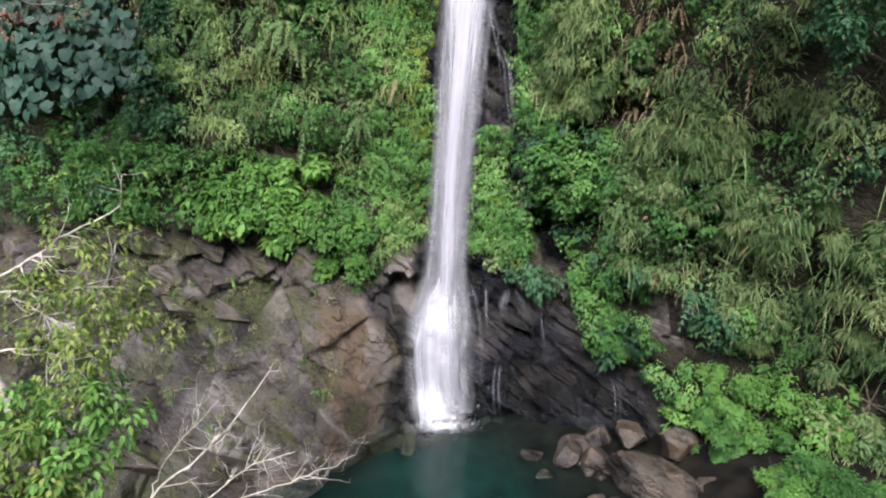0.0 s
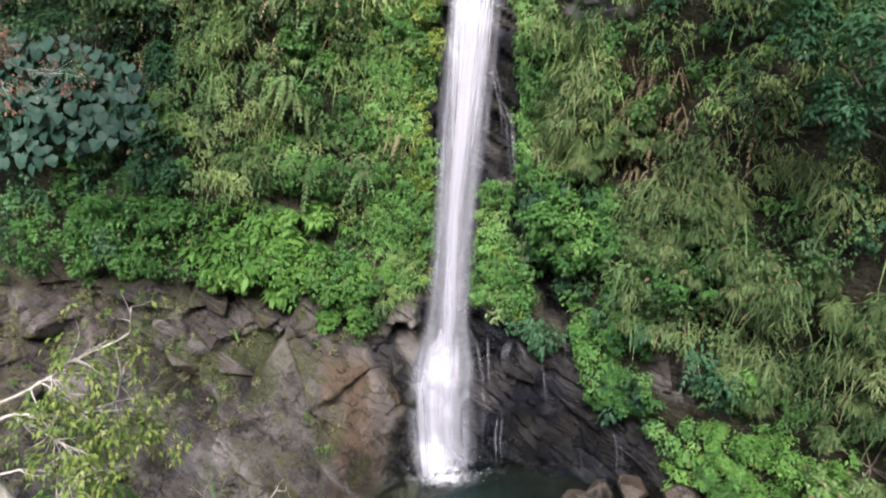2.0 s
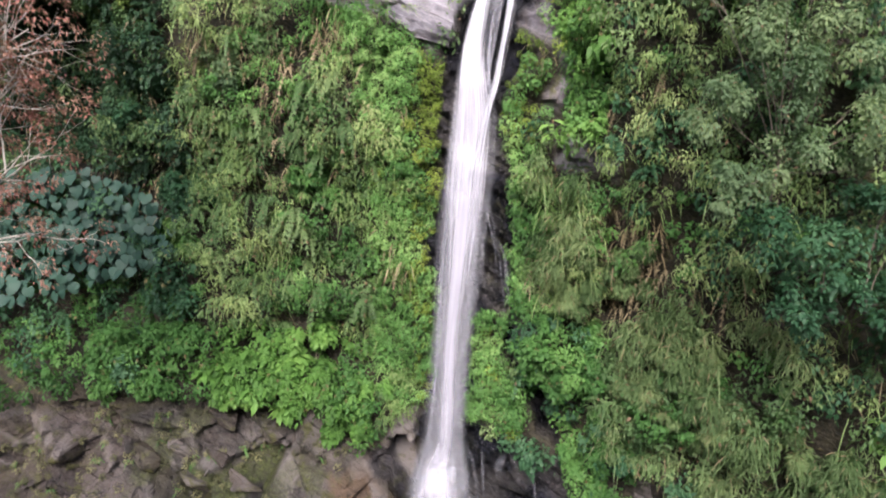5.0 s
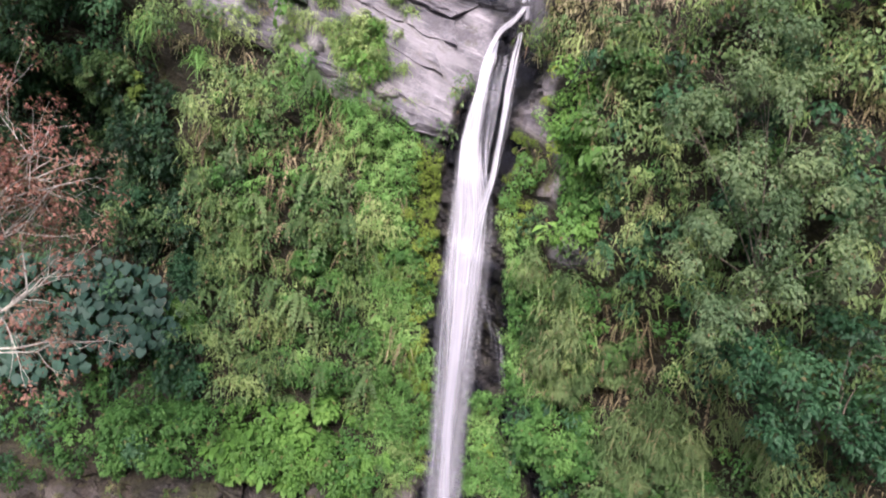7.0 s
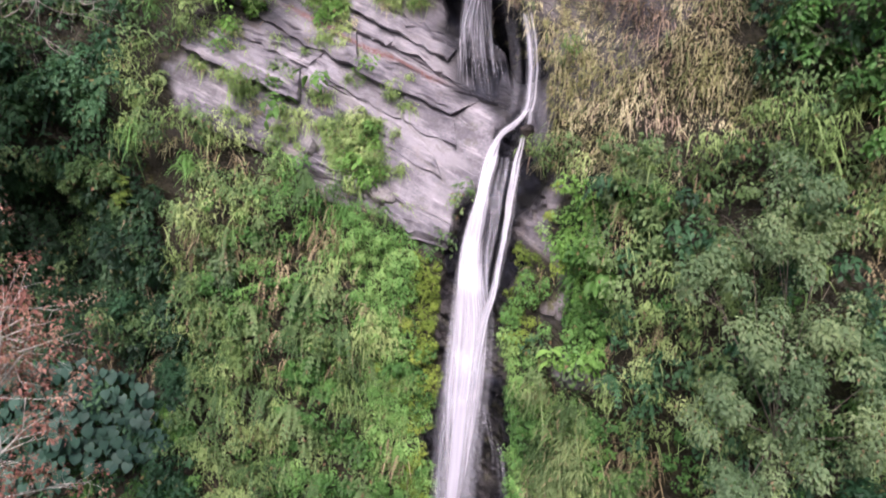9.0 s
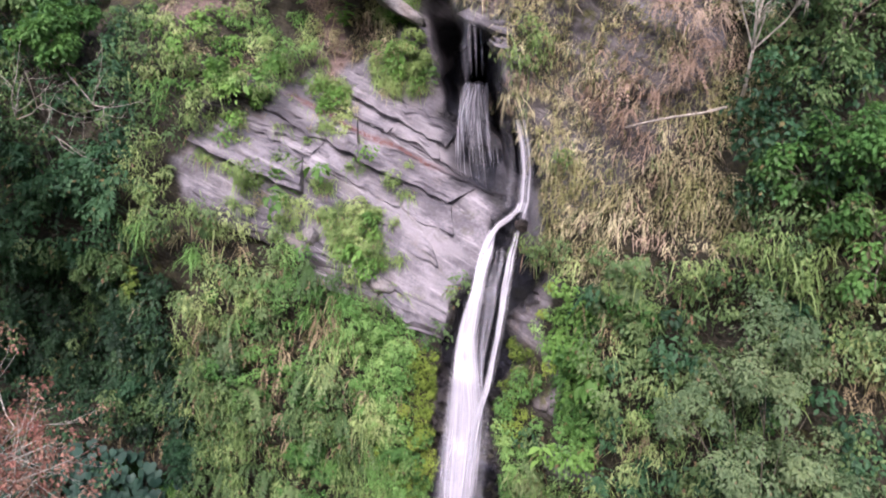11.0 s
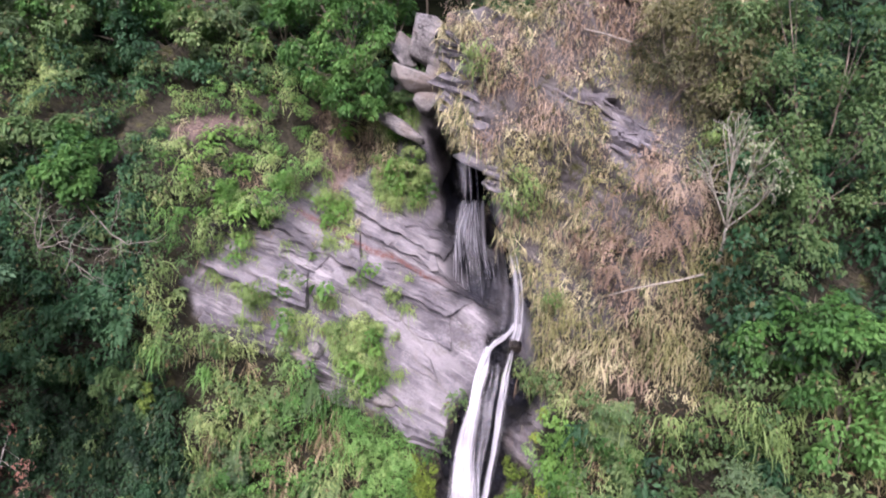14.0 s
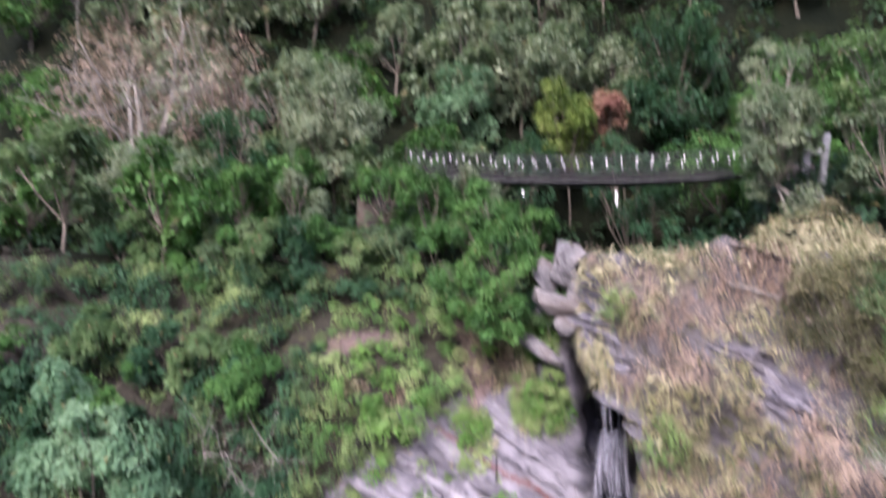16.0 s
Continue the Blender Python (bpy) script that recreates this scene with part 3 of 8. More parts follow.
# Bare rock on the face, as outlines over x and z.
ROCK_LEFT = [(-16, 6.4), (-11.8, 5.95), (-9.1, 6.05), (-7.5, 6.2), (-5.9, 5.75), (-4.9, 5.1), (-4.4, 5.45), (-3.8, 5.3), (-3.1, 4.75), (-2.3, 4.4), (-1.7, 4.6), (-1.2, 5.55), (-0.8, 5.6), (-0.6, 0), (-16, 0)]
ROCK_CHANNEL = [(-0.9, 0), (-0.9, 5.2), (-0.55, 5.6), (-0.45, 9), (-0.32, 12), (-0.22, 15), (0.0, 16.5), (1.0, 19), (2.1, 20), (2.5, 18.6), (2.1, 17), (1.75, 15), (1.5, 13), (1.65, 11.5), (1.75, 10), (1.8, 8.9), (0.8, 8.5), (0.6, 5.6), (0.7, 0)]
ROCK_WET = [(0.4, 5.75), (1.6, 5.15), (2.5, 4.6), (3.2, 4.85), (3.45, 3.8), (4.3, 2.75), (5.1, 2.6), (5.9, 2.4), (5.95, 1.5), (5.9, 0), (0.3, 0)]
ROCK_CLEFT = [(1.68, 9.2), (2.05, 8.8), (2.12, 7.4), (2.42, 6.7), (3.35, 5.6), (3.1, 5.0), (2.1, 6.0), (1.66, 7.4)]
ROCK_SIDE = [(4.95, 5.05), (6.3, 4.95), (6.65, 3.85), (6.5, 3.15), (5.4, 3.5)]
ROCK_SLABS = [(-8.4, 20.9), (-7.9, 21.4), (-6.7, 22.2), (-5.8, 22.4), (-5.1, 23.5), (-4.4, 24.3), (-2.8, 24.2), (-1.6, 24.6), (-1.6, 27.6), (0.1, 27.6), (1.5, 25), (2.3, 19.7), (1.0, 18.8), (0.1, 16.9), (-0.2, 16.2), (-0.9, 15.9), (-1.6, 16.7), (-2.6, 17.5), (-3.8, 17.8), (-4.4, 18.8), (-6.5, 19.3), (-7.8, 19.8)]
ROCK_STRIP = [(2.25, 18.3), (2.75, 18.4), (2.6, 17.3), (2.65, 16.3), (2.95, 15.7), (3.0, 14.7), (3.2, 14.0), (2.6, 14.1), (2.45, 14.7), (2.75, 15.2), (2.45, 16.3), (2.05, 16.5), (1.9, 17.0), (2.1, 17.8)]
ROCK_CORNER = [(2.95, 13.6), (3.65, 13.45), (4.35, 12.9), (4.25, 12.45), (3.6, 12.65), (2.9, 13.2)]
HOLLOW = [(4.0, 12.2), (4.9, 11.9), (5.6, 11.7), (5.55, 10.3), (5.2, 9.0), (4.4, 9.1), (4.05, 10.2)]
ROCK_BLOCK = [(0.0, 25.9), (0.9, 25.1), (1.5, 24.3), (1.9, 22.5), (2.6, 20.8), (2.9, 19.2), (2.2, 19.2), (1.3, 22), (0.8, 24.6), (0.1, 25.4)]
ROCK_PATCH = [(3.0, 26.9), (3.9, 26.6), (4.8, 26.05), (5.45, 25.4), (4.9, 24.85), (3.9, 25.0), (4.0, 25.7)]
BLOCK_FACE = [(-0.6, 29.5), (6.4, 29.5), (6.0, 22.5), (3.5, 20.0), (2.2, 19.4), (0.5, 24.0)]
EARTH = ([(-9.2, 26.0), (-7.9, 26.3), (-6.7, 26.1), (-6.6, 25.6), (-7.8, 25.7), (-9.0, 25.4)], [(-5.0, 26.6), (-3.9, 26.6), (-3.5, 25.2), (-3.1, 24.3), (-4.1, 23.8), (-4.6, 24.6)])
BARE = (ROCK_LEFT, ROCK_CHANNEL, ROCK_WET, ROCK_CLEFT, ROCK_SIDE, ROCK_SLABS, ROCK_STRIP, ROCK_BLOCK, ROCK_PATCH, ROCK_CORNER)
LITTER = [(-14.0, 6.6), (-9.3, 6.0), (-8.6, 5.2), (-8.9, 3.9), (-9.8, 2.6), (-14.0, 2.4)]
# Plants that grow on the bare slabs.
ON_SLABS = ([(-3.6, 19.7), (-2.9, 19.9), (-1.9, 19.2), (-1.9, 18.3), (-2.6, 17.7), (-3.4, 18.2)], [(-5.4, 21.3), (-4.8, 21.4), (-4.6, 20.6), (-5.3, 20.4)],
            [(-6.3, 20.9), (-5.8, 21.0), (-5.6, 20.2), (-6.2, 20.0)], [(-4.3, 23.0), (-3.3, 22.9), (-3.2, 21.9), (-4.0, 21.8)], [(-5.2, 20.0), (-4.6, 20.0), (-4.4, 19.3), (-5.1, 19.2)],
            [(-2.6, 24.6), (-0.8, 24.4), (-0.75, 23.3), (-2.4, 23.1)], [(-2.3, 26.5), (-1.1, 26.3), (-1.1, 25.6), (-2.2, 25.6)], [(-4.0, 20.4), (-3.4, 20.3), (-3.4, 20.0), (-3.9, 19.9)],
            [(-4.6, 23.9), (-3.2, 23.7), (-3.1, 22.9), (-4.5, 23.1)], [(-7.6, 22.4), (-6.2, 22.6), (-6.0, 21.6), (-7.3, 21.5)], [(-3.0, 21.2), (-2.5, 21.0), (-2.6, 20.75), (-3.0, 20.8)], [(-2.2, 20.7), (-1.6, 20.4), (-1.7, 20.2), (-2.2, 20.4)])


def any_of(x, z, polys):
    hit = np.zeros(np.shape(x), bool)
    for p in polys:
        hit |= inside(x, z, p)
    return hit


def warp(x, z, amount=0.35):
    return x + rough_noise(x, z, 1.3, 3, 11) * amount, z + rough_noise(x, z, 1.3, 3, 21) * amount


def facets(x, z, seeds, tilt, step, seed, turn=0.0, stretch=1.0):
    """Broken stone: flat faces, each tilted its own way and drawn out along the grain."""
    r = np.random.default_rng(seed)
    c = np.stack([r.uniform(-20, 16, seeds), r.uniform(-1, 29, seeds)], 1)
    cs, sn = math.cos(turn), math.sin(turn)
    x, z = (x * cs + z * sn) / stretch, -x * sn + z * cs
    c = np.stack([(c[:, 0] * cs + c[:, 1] * sn) / stretch, -c[:, 0] * sn + c[:, 1] * cs], 1)
    g, o = r.normal(size=(seeds, 2)) * tilt, r.normal(size=seeds) * step
    out, kind = np.empty(x.shape), np.empty(x.shape)
    own = np.random.default_rng(seed + 500).random(seeds)
    c = c.astype(np.float32)
    for a in range(0, len(x), 4000):
        dx, dz = x[a:a + 4000, None].astype(np.float32) - c[:, 0], z[a:a + 4000, None].astype(np.float32) - c[:, 1]
        dist = dx * dx + dz * dz
        two = np.argpartition(dist, 2, 1)[:, :2]
        rows = np.arange(len(dx))[:, None]
        h = (o + dx * g[:, 0] + dz * g[:, 1])[rows, two]
        w = 1 / (dist[rows, two] + 1e-3) ** 9
        kind[a:a + 4000] = own[np.argmin(dist, 1)]
        out[a:a + 4000] = (h * w).sum(1) / w.sum(1)
    return out, kind


def bed_steps(x, z, thick, seed):
    """Bedded rock: layers that dip to the right, each set back by its own amount."""
    q = (z + 0.5 * x + 0.25 * rough_noise(x, z, 2.5, 3, seed)) / thick
    k = np.floor(q).astype(int)
    h = np.random.default_rng(seed).random(256)
    s = q - k
    setback = h[k % 256] * (1 - smooth(0.68, 1.0, s)) + h[(k + 1) % 256] * smooth(0.68, 1.0, s)
    return setback - 0.5 + 0.35 * (s - 0.5)


def soft(mask, rows, cols, times=2):
    g = mask.reshape(rows, cols).astype(float)
    for _ in range(times):
        p = np.pad(g, 1, mode="edge")
        g = (p[:-2, 1:-1] + p[2:, 1:-1] + p[1:-1, :-2] + p[1:-1, 2:] + p[1:-1, 1:-1] * 2) / 6
    return g.ravel()


GRID_X = np.concatenate([np.arange(-22, -15, 0.4), np.arange(-15, -9.5, 0.1), np.arange(-9.5, 6.95, 0.05), np.arange(7, 11, 0.1), np.arange(11, 18.1, 0.4)])
GRID_Z = np.concatenate([np.arange(-0.5, 0.6, 0.1), np.arange(0.6, 6.58, 0.05), np.arange(6.6, 28.61, 0.1)])
gx, gz = [a.ravel() for a in np.meshgrid(GRID_X, GRID_Z)]
rows_z, cols_x = len(GRID_Z), len(GRID_X)
wx, wz = warp(gx, gz)
bare_left = soft(inside(wx, wz, ROCK_LEFT), rows_z, cols_x)
bare_wet = soft(any_of(wx, wz, (ROCK_WET, ROCK_CHANNEL, ROCK_CLEFT)), rows_z, cols_x, 3)
bare_slab = soft(any_of(wx, wz, (ROCK_SLABS, ROCK_BLOCK)), rows_z, cols_x, 3)
bare_all = soft(any_of(wx, wz, BARE), rows_z, cols_x)
BIG_BLOCK = [(-5.85, 2.95), (-5.65, 3.4), (-5.3, 4.0), (-4.75, 4.45), (-3.5, 4.9), (-2.5, 4.4), (-1.75, 3.8), (-1.35, 2.85), (-1.55, 1.8), (-1.85, 1.0), (-2.8, 0.4), (-4.0, 0.4), (-4.9, 1.85), (-5.5, 2.5)]
FLANK = [(-3.25, 4.2), (-2.35, 4.3), (-1.55, 3.3), (-1.6, 1.9), (-2.2, 0.7), (-3.1, 0.7), (-2.85, 1.75), (-3.1, 2.7)]
WET_RIM = [(-2.2, 4.6), (-1.5, 4.5), (-0.7, 3.0), (-0.7, 1.0), (-1.6, 1.0), (-1.6, 2.9)]
GULLY = [(-7.7, 4.55), (-6.0, 4.75), (-5.0, 4.6), (-5.45, 3.9), (-5.75, 3.4), (-5.85, 2.85), (-6.2, 3.0), (-6.9, 3.45), (-7.3, 3.9)]
LOW_SEAM = [(-6.4, 3.05), (-5.9, 2.8), (-4.9, 1.8), (-3.9, 0.7), (-5.2, 0.7), (-5.9, 1.9), (-5.7, 2.2)]
GROOVE = [(-7.9, 4.0), (-6.8, 3.45), (-5.95, 2.7), (-5.5, 2.1), (-6.1, 1.95), (-6.8, 2.6), (-7.6, 3.2)]
big_block = soft(inside(gx + 0.3 * (wx - gx), gz + 0.3 * (wz - gz), BIG_BLOCK), rows_z, cols_x, 1)
groove = soft(inside(gx, gz, GROOVE), rows_z, cols_x, 4)
plain = 1 - np.maximum(0.5 * big_block, 0.7 * groove)
GRAIN = radians(-40)


def facets_in(mask, *how):
    """Small breaks where the mask lies only."""
    out, kind, k = np.zeros(len(gx)), np.full(len(gx), 0.5), mask > 0.01
    out[k], kind[k] = facets(gx[k], gz[k], *how)
    return out * np.clip(mask, 0, 1), kind


relief = rough_noise(gx, gz, 2.6, 5, 3) * 0.16 * (1 - 0.7 * bare_slab) * plain
large, tone_large = facets(gx, gz, 700, 0.6, 0.26, 5, GRAIN, 1.9)
small, tone_small = facets_in(bare_all, 3600, 0.5, 0.055, 8, GRAIN, 1.7)
fine, _ = facets_in(bare_wet, 4200, 0.4, 0.05, 9, radians(-34), 3.0)
relief += large * np.clip(bare_left * 1.3 + 0.25, 0, 1) * (1 - bare_slab) * (1 - 0.75 * bare_wet) * plain
relief += small * (1 - 0.85 * bare_slab) * (1 - 0.8 * bare_wet) * plain
# ledges of the broken bank, each overhanging the next a little
relief += bed_steps(gx + 0.25 * gz, gz + 0.35 * gx, 0.62, 39) * 0.34 * bare_left * plain * (1 - bare_wet)
# the big split block: a broad pale face and an ochre flank behind an edge
relief += big_block * (-0.55 + 0.55 * np.clip(gx + 2.95 + 0.18 * (gz - 2.5), 0, None) + 0.12 * np.clip(-3.9 - gx, 0, None) + 0.35 * np.clip(gz - 3.9 + 0.25 * (gx + 4.0), 0, None))
gully = soft(inside(wx, wz, GULLY), rows_z, cols_x, 3)
relief += 0.4 * gully
relief += groove * 0.16 * np.cos((gz + 0.85 * gx + 3.0) * 2.6)
relief += bed_steps(gx, gz + 0.18 * gx, 0.62, 35) * 0.34 * bare_wet
relief += bed_steps(gx, gz + 0.2 * gx, 0.2, 33) * 0.17 * np.clip(0.6 + rough_noise(gx, gz, 1.6, 3, 37), 0, 1.3) * np.clip(bare_wet, 0, 1)
relief += fine * 0.9
relief += 0.55 * soft(inside(wx, wz, ROCK_CLEFT), rows_z, cols_x, 3) + 0.5 * soft(inside(wx, wz, HOLLOW), rows_z, cols_x, 8)
# Wall carved back here so that its shape brings shade.
SHADED = [(-16, 18.6), (-11.2, 18.4), (-10.2, 16.6), (-10.4, 13.2), (-16, 12.9)]
relief += 2.0 * soft(inside(wx, wz, SHADED), rows_z, cols_x, 12)
gy = face_y(gx, gz) + relief


def brow_rise(x):
    """The brow is uneven along its length."""
    return rough_noise(x, np.zeros_like(x), 2.2, 4, 62) * 0.6


gz = gz + smooth(26.0, 28.5, gz) * brow_rise(gx)
quads = (np.arange(rows_z - 1)[:, None] * cols_x + np.arange(cols_x - 1)).ravel()
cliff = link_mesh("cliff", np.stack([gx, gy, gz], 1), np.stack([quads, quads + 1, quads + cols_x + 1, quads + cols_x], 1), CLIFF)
cliff.data.set_sharp_from_angle(angle=radians(24))
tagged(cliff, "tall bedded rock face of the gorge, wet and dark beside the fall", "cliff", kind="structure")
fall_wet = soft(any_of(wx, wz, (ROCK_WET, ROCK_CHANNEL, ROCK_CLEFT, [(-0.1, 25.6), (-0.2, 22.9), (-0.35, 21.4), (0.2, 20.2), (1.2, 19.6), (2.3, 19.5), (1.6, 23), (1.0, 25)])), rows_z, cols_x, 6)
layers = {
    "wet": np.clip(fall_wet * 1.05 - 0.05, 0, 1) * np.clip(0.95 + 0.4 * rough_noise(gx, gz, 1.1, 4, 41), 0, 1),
    "pale": np.clip(soft(any_of(wx, wz, (ROCK_SLABS, ROCK_BLOCK, ROCK_STRIP, ROCK_PATCH, ROCK_CORNER)), rows_z, cols_x, 4) + 0.08 * groove + 0.14 * soft(inside(wx, wz, LOW_SEAM), rows_z, cols_x, 4) + 0.6 * inside(wx, wz, BLOCK_FACE), 0, 1),
    "warm": np.clip(soft(any_of(wx, wz, (ROCK_LEFT, ROCK_STRIP)), rows_z, cols_x, 4), 0, 1) * np.clip(0.3 * smooth(-3.6, -2.2, gx + 0.3 * (gz - 2.5)) + soft(inside(wx, wz, FLANK), rows_z, cols_x, 3), 0, 1),
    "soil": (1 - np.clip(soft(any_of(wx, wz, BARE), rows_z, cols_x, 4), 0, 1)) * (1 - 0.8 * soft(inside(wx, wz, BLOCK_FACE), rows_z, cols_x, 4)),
    "moss": np.clip(0.5 + 1.1 * rough_noise(gx, gz, 1.3, 3, 51), 0, 1) * (1 - 0.6 * bare_slab),
}
# Tone per broken face, with shade painted into the crevice by the big block.
layers["tone"] = np.clip(0.5 - 0.3 * soft(inside(wx, wz, [(-6.4, 4.0), (-5.5, 4.4), (-5.2, 3.6), (-5.8, 2.6), (-6.2, 3.2)]), rows_z, cols_x, 4) + (0.6 * tone_large + 0.45 * tone_small - 0.5) * (1 - 0.3 * big_block) + 0.1 * big_block - 0.05 * groove - 0.3 * gully - 0.1 * smooth(-5.8, -7.2, gx) + 0.13 * smooth(3.6, 4.4, gz) * smooth(-8.6, -7.6, gx) - 0.14 * smooth(-5.0, -6.0, gx) * smooth(2.9, 1.9, gz) - 0.1 * smooth(3.0, 1.2, gz) * (1 - groove), 0, 1)
layers["earth"] = np.clip(soft(any_of(wx, wz, EARTH), rows_z, cols_x, 4) + 0.22 * soft(inside(wx, wz, HOLLOW), rows_z, cols_x, 6) + 0.16 * soft(inside(wx, wz, LITTER), rows_z, cols_x, 6), 0, 1)
# iron-red seam in the slabs
layers["rust"] = smooth(-5.6, -4.4, gx) * smooth(0.2, -0.8, gx) * smooth(19.8, 20.3, gz) * smooth(23.4, 23.0, gz)
# Cleft wall beside the fall: shade painted near-black through the wet attribute.
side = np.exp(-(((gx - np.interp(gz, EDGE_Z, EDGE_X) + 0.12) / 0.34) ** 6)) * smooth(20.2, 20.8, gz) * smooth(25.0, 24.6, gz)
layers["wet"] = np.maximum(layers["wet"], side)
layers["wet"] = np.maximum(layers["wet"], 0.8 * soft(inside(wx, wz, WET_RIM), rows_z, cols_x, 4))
layers["growth"] = np.clip(gully * smooth(-0.25, 0.2, rough_noise(gx, gz, 0.7, 4, 121)) + 0.55 * bare_left * smooth(0.35, 0.6, rough_noise(gx, gz, 0.8, 4, 122)) * (1 - gully), 0, 1)
layers["moss"] = layers["moss"] * (1 - 0.85 * layers["wet"])
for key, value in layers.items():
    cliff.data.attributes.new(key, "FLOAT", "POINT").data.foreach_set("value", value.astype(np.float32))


def rock_y(x, z):
    """The finished face with its relief."""
    u = np.clip(np.interp(x, GRID_X, np.arange(cols_x)), 0, cols_x - 1.001)
    v = np.clip(np.interp(z, GRID_Z, np.arange(rows_z)), 0, rows_z - 1.001)
    i, j = np.floor(u).astype(int), np.floor(v).astype(int)
    s, t = u - i, v - j
    c = gy.reshape(rows_z, cols_x)
    return (c[j, i] * (1 - s) + c[j, i + 1] * s) * (1 - t) + (c[j + 1, i] * (1 - s) + c[j + 1, i + 1] * s) * t


def face_normal(x, z):
    e = 0.25
    dx, dz = (face_y(x + e, z) - face_y(x - e, z)) / (2 * e), (face_y(x, z + e) - face_y(x, z - e)) / (2 * e)
    n = np.stack([np.clip(dx, -1.5, 1.5), -np.ones_like(dx), np.clip(dz, -1.5, 1.5)], 1)
    return unit(n)


# ---- the ground: wooded slopes above the cliff, valley floor, unseen slope that screens the sky ----
def top_y(x):
    return face_y(x, np.full(np.shape(x), 28.5))


def brow_y(x):
    """The cliff's brow without its notches."""
    return 21.8 - 5.9 * smooth(-2.5, 5.0, x) - 0.12 * np.clip(x - 5, 0, 12)


def upland(x, d):
    """Height above the cliff's top, d metres behind its edge."""
    ravine = np.exp(-(((x - 0.6 - 0.08 * d) / (2.6 + 0.16 * d)) ** 2)) * smooth(0.0, 3.0, d)
    left = smooth(-1.5, -9, x) * (0.34 * d) + 0.25 * np.clip(-12 - x, 0, 40) * smooth(2, 16, d)
    right = smooth(1.0, 8, x) * (0.28 * d)
    back = 1.25 * np.clip(d - (30.0 - brow_y(x)), 0, None)
    return (left + right) + back - 2.6 * ravine * (d < 60) * (1 - smooth(13, 24, d)) + rough_noise(x, d, 6.0, 4, 61) * 0.5 * smooth(0, 4, d)


ux, ud = [a.ravel() for a in np.meshgrid(np.arange(-60, 60.1, 0.75), np.concatenate([np.arange(0, 24, 0.75), np.arange(24, 90, 2.0)]))]
uy = top_y(np.clip(ux, -22, 18)) + ud
uz = 28.55 + upland(ux, np.clip(uy - brow_y(ux), 0, None)) + brow_rise(ux) * (1 - smooth(2, 7, ud))
un = len(np.unique(ux))
uq = (np.arange(len(ux) // un - 1)[:, None] * un + np.arange(un - 1)).ravel()
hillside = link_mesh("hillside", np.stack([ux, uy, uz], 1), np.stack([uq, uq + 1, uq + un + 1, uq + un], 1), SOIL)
tagged(hillside, "steep wooded slope of dark soil above the waterfall", "hillside", kind="structure")


def hill_z(x, y):
    return 28.55 + upland(x, np.clip(y - brow_y(x), 0, None))


# valley floor with the pool's basin
fx, fy = [a.ravel() for a in np.meshgrid(np.concatenate([np.arange(-400, -16, 16.0), np.arange(-16, 16.1, 0.4), np.arange(24, 400, 16.0)]), np.concatenate([np.arange(-400, -2, 14.0), np.arange(-1.6, 19.7, 0.4)]))]
basin = ((fx + 1.1) / 3.5) ** 2 + ((fy - 11.2) / 3.9) ** 2
fz = 1.05 + 0.12 * rough_noise(fx, fy, 1.1, 4, 71) + 0.5 * smooth(-6, -12, fx) + 0.9 * smooth(4.5, 8, fx) - 0.55 * smooth(2.6, 0.6, basin) - 2.3 * smooth(1.25, 0.45, basin) - 0.4 * smooth(6.0, 4.6, fx) * smooth(-7, -5, fx)
fn = len(np.unique(fx))
fq = (np.arange(len(fx) // fn - 1)[:, None] * fn + np.arange(fn - 1)).ravel()
ground = link_mesh("ground", np.stack([fx, fy, fz], 1), np.stack([fq, fq + 1, fq + fn + 1, fq + fn], 1), BED)
tagged(ground, "stony valley floor with the deep basin of the pool", "ground", kind="structure")

# Unseen slope, added to keep low sky light off the cliff's foot.
ox, oy = [q.ravel() for q in np.meshgrid(np.arange(-150, 151, 6.0), np.arange(-90, -9.9, 2.5))]
oz = 0.8 + 0.85 * np.clip(-12 - oy, 0, 48) + 0.3 * np.clip(-60 - oy, 0, 40) + rough_noise(ox, oy, 9.0, 4, 81) * 1.2 * smooth(-12, -20, oy)
on = len(np.unique(ox))
oq = (np.arange(len(ox) // on - 1)[:, None] * on + np.arange(on - 1)).ravel()
sky_screen = link_mesh("opposite_hillside", np.stack([ox, oy, oz], 1), np.stack([oq, oq + 1, oq + on + 1, oq + on], 1), SOIL)
tagged(sky_screen, "unseen dark slope behind the view, added to screen the low sky", "hillside", kind="structure")

wa = np.linspace(0, 2 * np.pi, 72, endpoint=False)
wr = np.linspace(0.0, 1.0, 14)[1:]
pool_v = [(-0.3, 11.8, 1.0)] + [(-0.3 + 5.4 * s * math.cos(a), 11.8 + 5.2 * s * math.sin(a), 1.0) for s in wr for a in wa]
pool_f = [(0, 1 + i, 1 + (i + 1) % 72) for i in range(72)] + [(1 + k * 72 + i, 1 + (k + 1) * 72 + i, 1 + (k + 1) * 72 + (i + 1) % 72, 1 + k * 72 + (i + 1) % 72) for k in range(12) for i in range(72)]
pool = link_mesh("water", pool_v, pool_f, POOL)
pool.visible_shadow = False
tagged(pool, "clear emerald plunge pool at the foot of the fall", "pool", kind="structure")


# ---- plant cover of the face: uncountable, joined by kind ----
def spots(x0, x1, z0, z1, step, seed):
    """Loosely even places over the face."""
    r = np.random.default_rng(seed)
    a, b = np.meshgrid(np.arange(x0, x1, step), np.arange(z0, z1, step))
    return a.ravel() + r.uniform(-0.5, 0.5, a.size) * step, b.ravel() + r.uniform(-0.5, 0.5, a.size) * step


